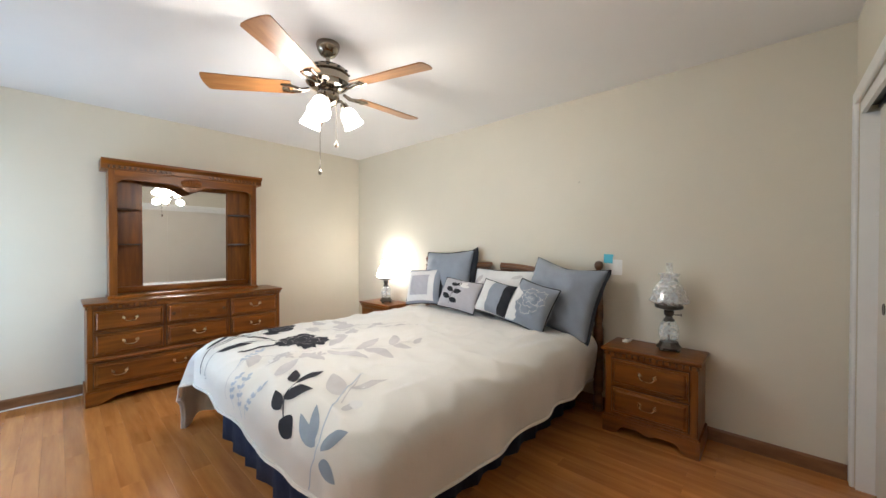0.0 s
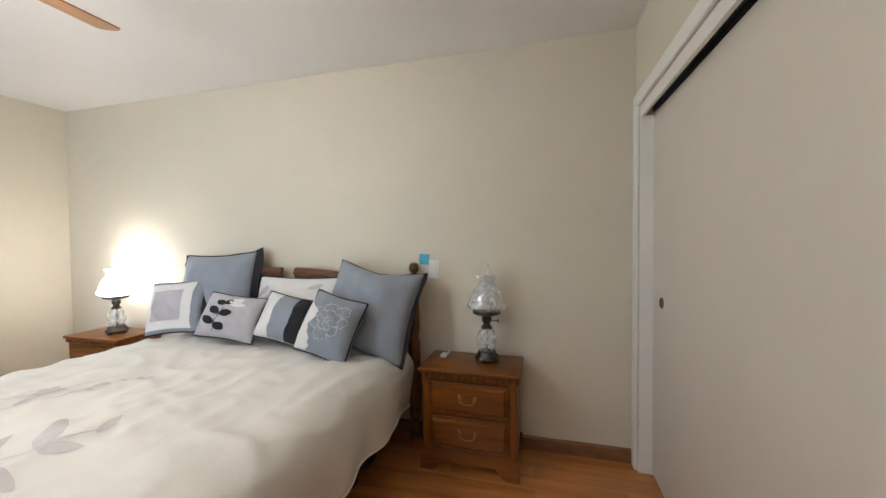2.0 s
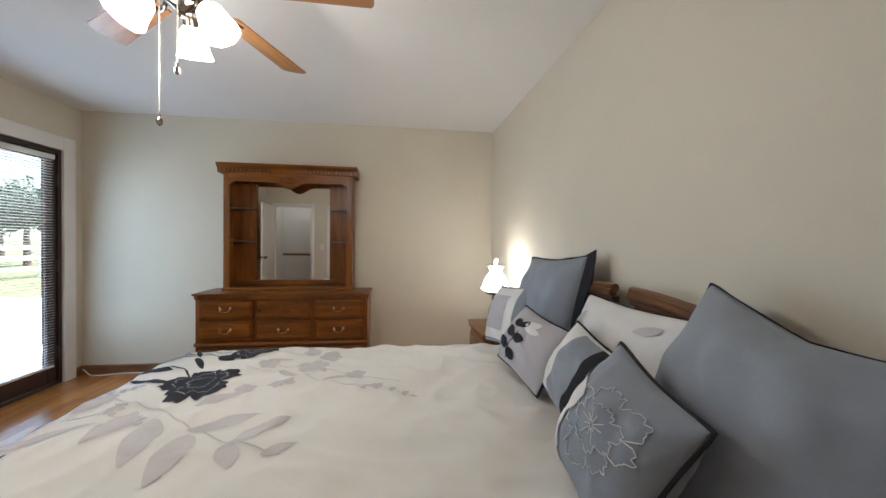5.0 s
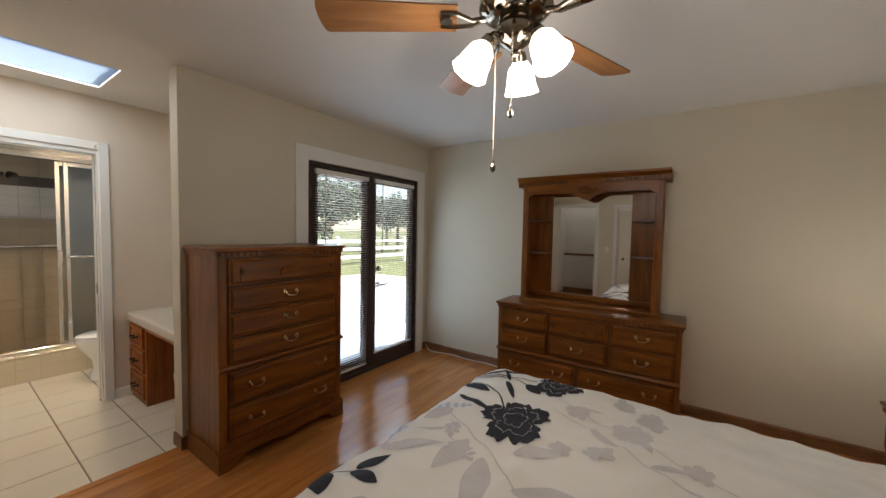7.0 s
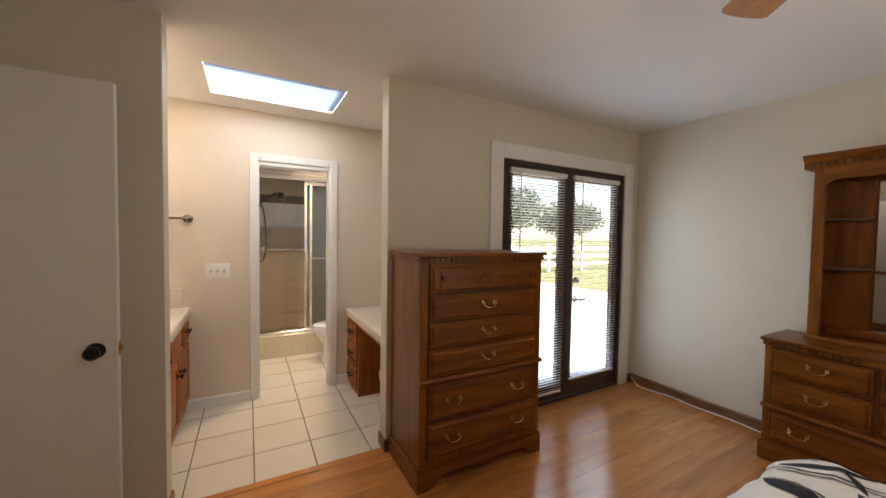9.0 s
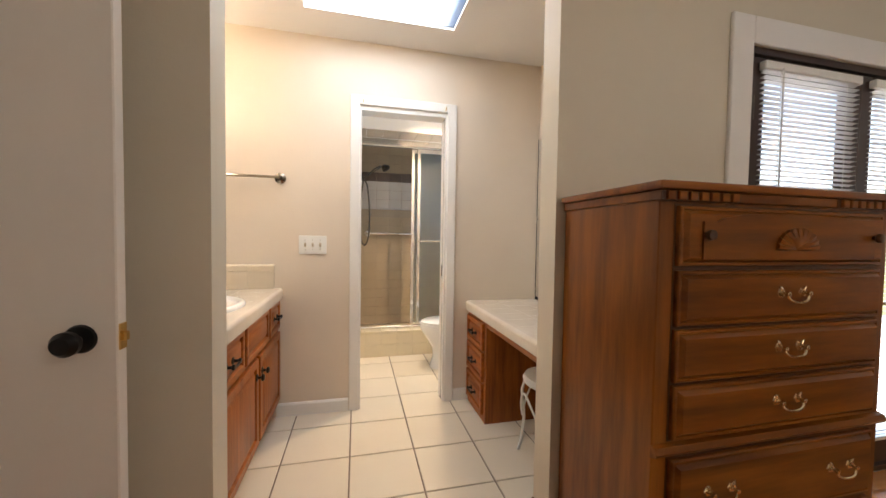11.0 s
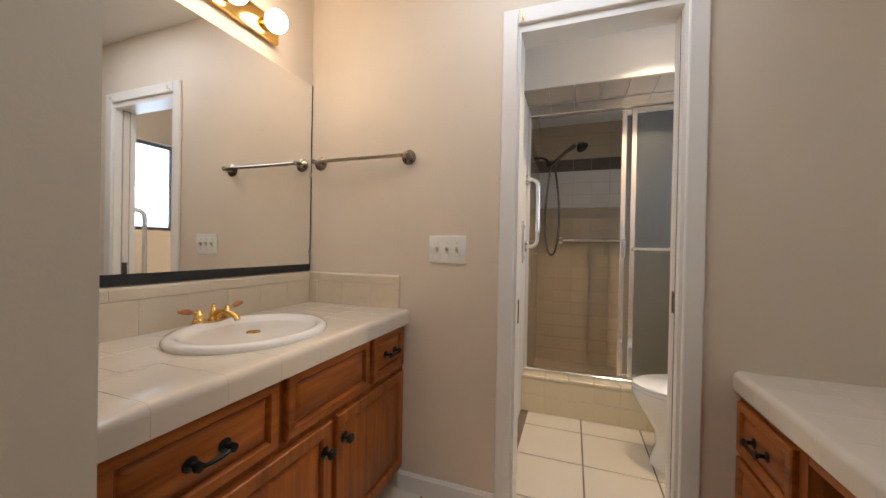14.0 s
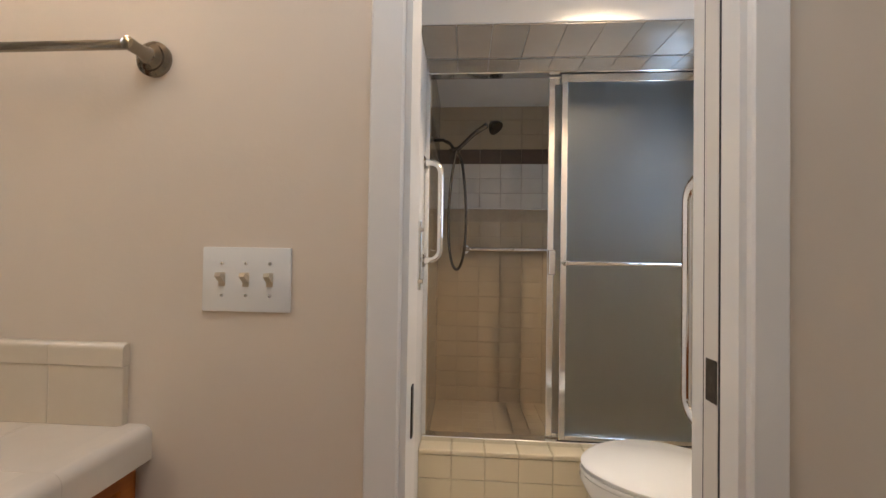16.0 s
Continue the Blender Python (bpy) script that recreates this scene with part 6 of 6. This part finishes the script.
for k in range(4):
    a = math.pi / 4 + math.pi / 2 * k
    c, s = math.cos(a), math.sin(a)
    bm = bm_new()
    tube(bm, [(0.10 * c, 0.10 * s, 0.405), (0.15 * c, 0.15 * s, 0.395), (0.165 * c, 0.165 * s, 0.34), (0.15 * c, 0.15 * s, 0.20), (0.165 * c, 0.165 * s, 0.05), (0.18 * c, 0.18 * s, 0.0)], 0.008, 8)
    part("leg", bm, WHITEPL, st)
for k in range(4):
    a = math.pi / 2 * k
    bm = bm_new()
    pts = [(0.16 * math.cos(a - math.pi / 4 + math.pi / 2 * i / 10), 0.16 * math.sin(a - math.pi / 4 + math.pi / 2 * i / 10), 0.37 - 0.17 * abs(i / 5 - 1) ** 1.5) for i in range(11)]
    tube(bm, pts, 0.006, 6)
    part("brace", bm, WHITEPL, st)

# ---- toilet room and shower ----
toilet = thing("toilet", pose(BW, -2.945, 0), "white ceramic toilet with closed oval lid", "toilet")


def egg(k, x0=0.22, x1=0.76, w=0.19):
    o = []
    for i in range(36):
        a = 2 * math.pi * i / 36
        c, s = math.cos(a), math.sin(a)
        xm, rx = (x0 + x1) / 2, (x1 - x0) / 2
        o.append((xm + rx * c * k, w * s * k * (1 - 0.18 * max(0, c) ** 2 * 1.0)))
    return o


bm = bm_new()
rings = []
for z, k, dx in ((0.0, 0.74, -0.02), (0.03, 0.72, -0.02), (0.10, 0.67, -0.03), (0.18, 0.69, -0.025), (0.24, 0.79, -0.015), (0.31, 0.92, -0.005), (0.365, 1.0, 0.0), (0.385, 0.99, 0.0)):
    rings.append([bm.verts.new((x + dx, y, z)) for x, y in egg(k)])
for lo, hi in zip(rings, rings[1:]):
    for i in range(36):
        bm.faces.new((lo[i], lo[(i + 1) % 36], hi[(i + 1) % 36], hi[i]))
bm.faces.new(rings[-1])
bm.faces.new(rings[0][::-1])
bmesh.ops.recalc_face_normals(bm, faces=bm.faces)
part("bowl", bm, CERAMIC, toilet, angle=50)
for nm, z0, z1, k, k2 in (("seat", 0.386, 0.402, 1.0, 0.99), ("lid", 0.404, 0.424, 0.985, 0.93)):
    bm = bm_new()
    rr = [[bm.verts.new((x, y, z)) for x, y in egg(kk)] for z, kk in ((z0, k * 0.985), (z0 + 0.005, k), (z1 - 0.007, k), (z1, k2))]
    for lo, hi in zip(rr, rr[1:]):
        for i in range(36):
            bm.faces.new((lo[i], lo[(i + 1) % 36], hi[(i + 1) % 36], hi[i]))
    bm.faces.new(rr[-1])
    bm.faces.new(rr[0][::-1])
    bmesh.ops.recalc_face_normals(bm, faces=bm.faces)
    part(nm, bm, CERAMIC, toilet, angle=50)
bm = bm_new()
box(bm, 0.02, 0.21, -0.22, 0.22, 0.36, 0.74, 0.02, 3)
box(bm, 0.015, 0.22, -0.225, 0.225, 0.74, 0.765, 0.008, 2)
tank = part("tank", bm, CERAMIC, toilet)
bm = bm_new()
tube(bm, [(0.21, 0.16, 0.69), (0.225, 0.16, 0.69), (0.227, 0.10, 0.685)], 0.006, 8)
part("flush_lever", bm, CHROME, tank)

def downlight_trim(x, y, z, label):
    c = thing("ceiling_light", pose(x, y, z), label, "ceiling light", "ceiling lights")
    bm = bm_new()
    lathe(bm, [(0.045, -0.001), (0.050, -0.007), (0.078, -0.005), (0.082, 0.0)], 28)
    part("trim_ring", bm, TRIM, c)
    bm = bm_new()
    lathe(bm, [(0.046, -0.002), (0.0, -0.002)], 24)
    part("lens", bm, GLOBE_ON, c)
    return c


downlight_trim(-1.10, -2.75, CEIL, "small white recessed ceiling downlight, lit")

SF = -3.385
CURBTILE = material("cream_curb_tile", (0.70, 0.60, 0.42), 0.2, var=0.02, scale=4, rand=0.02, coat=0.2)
curb = thing("shower_curb", pose(0, 0, 0), "beige tiled shower curb", "curb")
bm = bm_new()
box(bm, BW, TE, -3.45, -3.296, 0.0, 0.246)
part("core", bm, CURBTILE, curb)
n = 9
w = (TE - BW) / n
for i in range(n):
    for z0, z1 in ((0.002, 0.118), (0.121, 0.226)):
        bm = bm_new()
        box(bm, BW + w * i + 0.001, BW + w * (i + 1) - 0.001, -3.297, -3.290, z0, z1, 0.001)
        part("tile", bm, CURBTILE, curb, smooth=False)
    bm = bm_new()
    box(bm, BW + w * i + 0.001, BW + w * (i + 1) - 0.001, -3.452, -3.286, 0.228, 0.254, 0.010, 3)
    part("cap_tile", bm, CURBTILE, curb)
sp = structure("floor_shower", box(bm_new(), BW, TE, TB, -3.45, -0.006, 0.088), SHOWERGROUT, "beige small-tile shower floor", "floor")

# sliding shower enclosure
se = thing("shower_enclosure", pose(0, 0, 0), "aluminium framed sliding shower enclosure with frosted panels", "shower door")
bm = bm_new()
box(bm, BW + 0.002, TE - 0.002, SF - 0.03, SF + 0.03, 2.045, 2.118, 0.004)
part("header_rail", bm, ALU, se)
bm = bm_new()
box(bm, BW + 0.002, TE - 0.002, SF - 0.028, SF + 0.028, 0.255, 0.280, 0.003)
part("sill_track", bm, ALU, se)
for xa in (TE - 0.026, BW + 0.002):
    bm = bm_new()
    box(bm, xa, xa + 0.024, SF - 0.026, SF + 0.026, 0.281, 2.044, 0.002)
    part("side_jamb", bm, ALU, se)
for y, x0, x1 in ((SF - 0.014, -1.70, -0.965), (SF + 0.014, -1.72, -1.02)):
    bm = bm_new()
    box(bm, x1 - 0.030, x1, y - 0.010, y + 0.010, 0.285, 2.04, 0.002)
    box(bm, x0, x0 + 0.030, y - 0.010, y + 0.010, 0.285, 2.04, 0.002)
    box(bm, x0 + 0.030, x1 - 0.030, y - 0.010, y + 0.010, 0.285, 0.305, 0.002)
    box(bm, x0 + 0.030, x1 - 0.030, y - 0.010, y + 0.010, 2.00, 2.04, 0.002)
    pn = part("panel_frame", bm, ALU, se)
    bm = bm_new()
    box(bm, x0 + 0.030, x1 - 0.030, y - 0.003, y + 0.003, 0.305, 2.00)
    g = part("frosted_pane", bm, FROST, pn, "frosted obscure glass")
    g.visible_shadow = False
bm = bm_new()
tube(bm, [(-1.045, SF + 0.062, 1.128), (-1.70, SF + 0.062, 1.128)], 0.0085, 10)
for x in (-1.045, -1.69):
    tube(bm, [(x, SF + 0.020, 1.128), (x, SF + 0.062, 1.128)], [0.016, 0.010], 10)
part("towel_rail", bm, CHROME, se, "chrome towel rail")
bm = bm_new()
box(bm, -0.998, -0.966, SF + 0.0, SF + 0.030, 1.07, 1.19, 0.004)
part("pull", bm, CHROME, se, "chrome finger pull")

bm = bm_new()
tube(bm, [(TE, -3.80, 1.86), (TE - 0.06, -3.80, 1.862), (TE - 0.10, -3.79, 1.84), (TE - 0.13, -3.78, 1.80)], 0.010, 8)
lathe(bm, [(0.028, 0), (0.026, 0.006), (0.012, 0.010)], 14, pose(TE, -3.80, 1.86, 0, -90, 0))
hs = thing("hand_shower", pose(0, 0, 0), "chrome hand shower on its arm with hanging hose", "shower head")
part("arm", bm, PEWTER, hs)
bm = bm_new()
tube(bm, [(TE - 0.11, -3.785, 1.79), (TE - 0.16, -3.76, 1.80), (TE - 0.25, -3.72, 1.875), (TE - 0.32, -3.68, 1.91)], [0.016, 0.012, 0.013, 0.016], 10)
lathe(bm, [(0.014, 0.02), (0.030, 0.0), (0.043, -0.022), (0.043, -0.034), (0.0, -0.036)], 20, pose(TE - 0.355, -3.665, 1.905, 20, 35, 0))
part("handset", bm, PEWTER, hs, "darker metal handset")
bm = bm_new()
hose = []
for i in range(41):
    a = 2 * math.pi * (i / 40) * 0.5
    hose.append((TE - 0.155 - 0.085 * math.cos(a) * math.sin(a) ** 0.5 if 0 < i < 40 else TE - 0.145, -3.765, 1.79 - 0.72 * math.sin(a) ** 0.9))
tube(bm, hose, 0.008, 8)
part("hose", bm, PEWTER, hs, "ribbed metal hose")


def grab_bar(name, points, r, flanges, label):
    g = thing(name, pose(0, 0, 0), label, "grab bar")
    bm = bm_new()
    tube(bm, points, r, 12)
    part("rail", bm, CHROME, g)
    for m in flanges:
        bm = bm_new()
        lathe(bm, [(0.036, 0.0), (0.036, 0.005), (0.022, 0.010), (r, 0.012)], 16, m)
        part("flange", bm, CHROME, g)
    return g


def bent(p0, p1, out, n=5, rad=0.05):
    """A bar from p0 to p1 on a wall, standing out by the vector out, with rounded ends."""
    p0, p1, out = Vector(p0), Vector(p1), Vector(out)
    d = (p1 - p0).normalized()
    pts = [p0]
    o = out.normalized()
    h = out.length
    for k in range(n + 1):
        a = math.pi / 2 * k / n
        pts.append(p0 + o * (h - rad + rad * math.sin(a)) + d * (rad - rad * math.cos(a)))
    for k in range(n + 1):
        a = math.pi / 2 * (1 - k / n)
        pts.append(p1 + o * (h - rad + rad * math.sin(a)) - d * (rad - rad * math.cos(a)))
    pts.append(p1)
    return pts


grab_bar("grab_bar", bent((TE, -3.325, 1.13), (TE, -3.325, 1.60), (-0.085, 0, 0)), 0.016, [pose(TE, -3.325, 1.13, 0, -90, 0), pose(TE, -3.325, 1.60, 0, -90, 0)], "upright chrome grab bar beside the shower")
grab_bar("grab_bar", bent((-0.56, TB + 0.052, 1.20), (-1.50, TB + 0.052, 1.20), (0, 0.05, 0), 5, 0.035), 0.015, [pose(-0.56, TB + 0.052, 1.20, -90, 0, 0)], "chrome grab bar across the shower back wall")
grab_bar("grab_bar", bent((-1.078, BS - T, 0.80), (-1.078, BS - T, 1.34), (0, -0.085, 0)), 0.016, [pose(-1.078, BS - T, 0.80, 90, 0, 0), pose(-1.078, BS - T, 1.34, 90, 0, 0)], "upright chrome grab bar by the doorway")
hk = thing("towel_holder", pose(TE, -2.86, 1.155), "small chrome wall rod on two brackets", "towel holder")
bm = bm_new()
tube(bm, [(-0.045, 0, -0.12), (-0.045, 0, 0.12)], 0.007, 8)
part("rod", bm, CHROME, hk)
for z in (-0.09, 0.09):
    bm = bm_new()
    tube(bm, [(0, 0, z), (-0.058, 0, z)], [0.012, 0.008], 8)
    part("bracket", bm, CHROME, hk)


# ---- shower wall tiles ----
tw = thing("shower_tiling", pose(0, 0, 0), "beige glazed shower wall tiles with a brown band", "tiling")
bm = bm_new()
box(bm, -0.0755, 0.0755, 0.0, 0.008, -0.0535, 0.0535, 0.001)
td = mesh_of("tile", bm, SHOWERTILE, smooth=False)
bm = bm_new()
box(bm, -0.0755, 0.0755, 0.0, 0.008, -0.0535, 0.0535, 0.001)
tdp = mesh_of("tile", bm, SHOWERPALE, smooth=False)
bm = bm_new()
box(bm, -0.0755, 0.0755, 0.0, 0.009, -0.0535, 0.0535, 0.001)
tdb = mesh_of("band_tile", bm, SHOWERBAND, smooth=False)
bm = bm_new()
box(bm, BW, TE, TB, TB + 0.042, 0.088, 1.495)
part("ledge_core", bm, SHOWERGROUT, tw)
bm = bm_new()
box(bm, BW, TE - 0.001, TB + 0.001, TB + 0.054, 1.4955, 1.508, 0.004, 2)
part("ledge_cap", bm, SHOWERPALE, tw)
TWW, TWH = 0.1535, 0.1095
for j in range(20):
    z = 0.088 + TWH * (j + 0.5)
    if z > 2.24:
        break
    low = z < 1.45
    yy = TB + (0.042 if low else 0.0)
    for i in range(10):
        x = TE - TWW * (i + 0.5) - (TWW / 2 if j % 2 else 0) + (TWW / 2 if j % 2 else 0)
        if x < BW + 0.05:
            continue
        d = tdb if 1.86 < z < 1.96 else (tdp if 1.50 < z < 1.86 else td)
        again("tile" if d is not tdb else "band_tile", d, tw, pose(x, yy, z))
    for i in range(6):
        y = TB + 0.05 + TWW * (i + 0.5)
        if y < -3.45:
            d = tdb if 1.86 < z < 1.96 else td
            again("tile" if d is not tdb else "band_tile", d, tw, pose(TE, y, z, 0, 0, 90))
bm = bm_new()
box(bm, -0.0495, 0.0495, -0.0495, 0.0495, 0.0, 0.006, 0.001)
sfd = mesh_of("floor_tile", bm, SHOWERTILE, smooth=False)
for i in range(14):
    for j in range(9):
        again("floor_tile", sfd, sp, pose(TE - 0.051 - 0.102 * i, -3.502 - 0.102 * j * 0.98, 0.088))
# underside tiles, their shade painted into the tile colour
sft = thing("soffit_tiling", pose(0, 0, 2.125), "grey-beige shower soffit tiles, darkened in colour for the shade underneath", "tiling")
bm = bm_new()
box(bm, -0.0755, 0.0755, -0.125, 0.125, -0.008, 0.0, 0.001)
sd = mesh_of("tile", bm, SOFFITTILE_SHADED, smooth=False)
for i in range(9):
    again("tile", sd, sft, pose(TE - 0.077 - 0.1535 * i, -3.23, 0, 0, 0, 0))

# ---- outdoors beyond the glass ----
fence = thing("rail_fence", pose(-6, -11.0, -0.16), "white three-rail fence across the yard", "fence")
bm = bm_new()
box(bm, -0.06, 0.06, -0.06, 0.06, 0, 1.25, 0.01)
prism(bm, [(-0.08, 1.25), (0.08, 1.25), (0.0, 1.31)], "y", -0.08, 0.08)
pdat = mesh_of("post", bm, FENCEWHITE)
for i in range(-5, 6):
    again("post", pdat, fence, pose(i * 2.2, 0, 0))
for z in (0.35, 0.72, 1.08):
    bm = bm_new()
    box(bm, -12, 12, -0.02, 0.02, z - 0.07, z + 0.07, 0.005)
    part("rail", bm, FENCEWHITE, fence)


def tree(x, y, h, r, seed):
    rnd = random.Random(seed)
    t = thing("tree", pose(x, y, -0.16), "leafy green garden tree", "tree", "garden trees")
    bm = bm_new()
    tube(bm, [(0, 0, 0), (0.05, 0, h * 0.3), (0.1, 0.05, h * 0.6), (0.1, 0.1, h * 0.85)], [0.16, 0.12, 0.07, 0.02], 8)
    for k in range(7):
        a = rnd.uniform(0, 6.28)
        z0 = h * rnd.uniform(0.3, 0.6)
        tube(bm, [(0.05, 0, z0), (r * 0.4 * math.cos(a), r * 0.4 * math.sin(a), z0 + h * 0.12), (r * 0.8 * math.cos(a), r * 0.8 * math.sin(a), z0 + h * 0.22)], [0.06, 0.04, 0.012], 6)
    part("trunk", bm, BARK, t)
    verts, faces = [], []
    for k in range(2600):
        u, a, b = rnd.random() ** 0.4, rnd.uniform(0, 6.28), rnd.uniform(-1, 1)
        lump = 0.75 + 0.35 * noise.noise((math.cos(a) * 1.7 + seed, math.sin(a) * 1.7, b * 1.7))
        q = math.sqrt(1 - b * b)
        c = Vector((r * u * q * math.cos(a) * lump, r * u * q * math.sin(a) * lump, h * 0.66 + h * 0.36 * u * b * lump))
        e = Euler((rnd.uniform(0, 6), rnd.uniform(0, 6), rnd.uniform(0, 6))).to_matrix()
        s = rnd.uniform(0.08, 0.17)
        i = len(verts)
        verts += [c + e @ Vector(p) * s for p in ((-1, 0, 0), (0, 0.5, 0.1), (1, 0, 0), (0, -0.5, 0.1))]
        faces.append((i, i + 1, i + 2, i + 3))
    data = bpy.data.meshes.new("crown")
    data.from_pydata(verts, [], faces)
    data.materials.append(LEAF)
    cr = new("crown", data)
    cr.parent = t
    return t


for k, (x, y, h, r) in enumerate(((-9, -17, 5.5, 2.6), (-4.5, -19, 4.6, 2.4), (-13, -15, 6.0, 2.9), (-1.0, -18, 5.0, 2.5), (-17, -20, 6.5, 3.2), (-7, -22, 5.0, 2.8), (-11, -19, 5.2, 3.0), (2.5, -20, 5.4, 3.0), (-21, -17, 5.6, 3.0), (-2.8, -15.5, 3.2, 2.0), (-6.4, -15, 3.0, 1.9), (-10.5, -14, 2.8, 1.8), (6.0, -17, 5.0, 2.8), (-25, -22, 6.0, 3.4))):
    tree(x, y, h * 0.82, r * 1.05, k + 3)

# ---- pieces of the floors ----
cut_planks = {}
PW, PL = 0.0953, 0.9004
row, y = 0, SY + 0.0476
while y < NY + 0.06:
    x = WX - 0.45 + (row * 0.337 + 0.11 * (row % 3)) % PL
    while x < EX + 1.5:
        xa, xb = max(x - 0.45, WX - 0.05), min(x + 0.45, 2.25 if y < 0.3 else 1.58)
        if xb - xa > 0.05:
            key = round(xb - xa, 3)
            if key not in cut_planks:
                bm = bm_new()
                box(bm, -key / 2, key / 2, -0.0475, 0.0475, -0.006, 0.0, 0.0005)
                cut_planks[key] = mesh_of("plank", bm, PLANK, smooth=False)
            again("plank", cut_planks[key], floor, pose((xa + xb) / 2, y, 0, 0, 0, 180 * (random.random() > 0.5)))
        x += PL
    y += PW
    row += 1
bm = bm_new()
box(bm, -0.1675, 0.1675, -0.1675, 0.1675, -0.008, 0.0, 0.002)
tile_data = mesh_of("tile", bm, FLOORTILE, smooth=False)
TS = 0.343
for i in range(-4, 3):
    for j in range(0, 7):
        x, y = -0.405 + TS * (i + 0.5), -1.40 - TS * (j - 0.5)
        if y > -2.3 or (x < -0.3):
            if y > -3.35 and x < 0.7:
                again("tile", tile_data, tile_floor, pose(x, y, 0, 0, 0, 90 * random.randrange(4)))
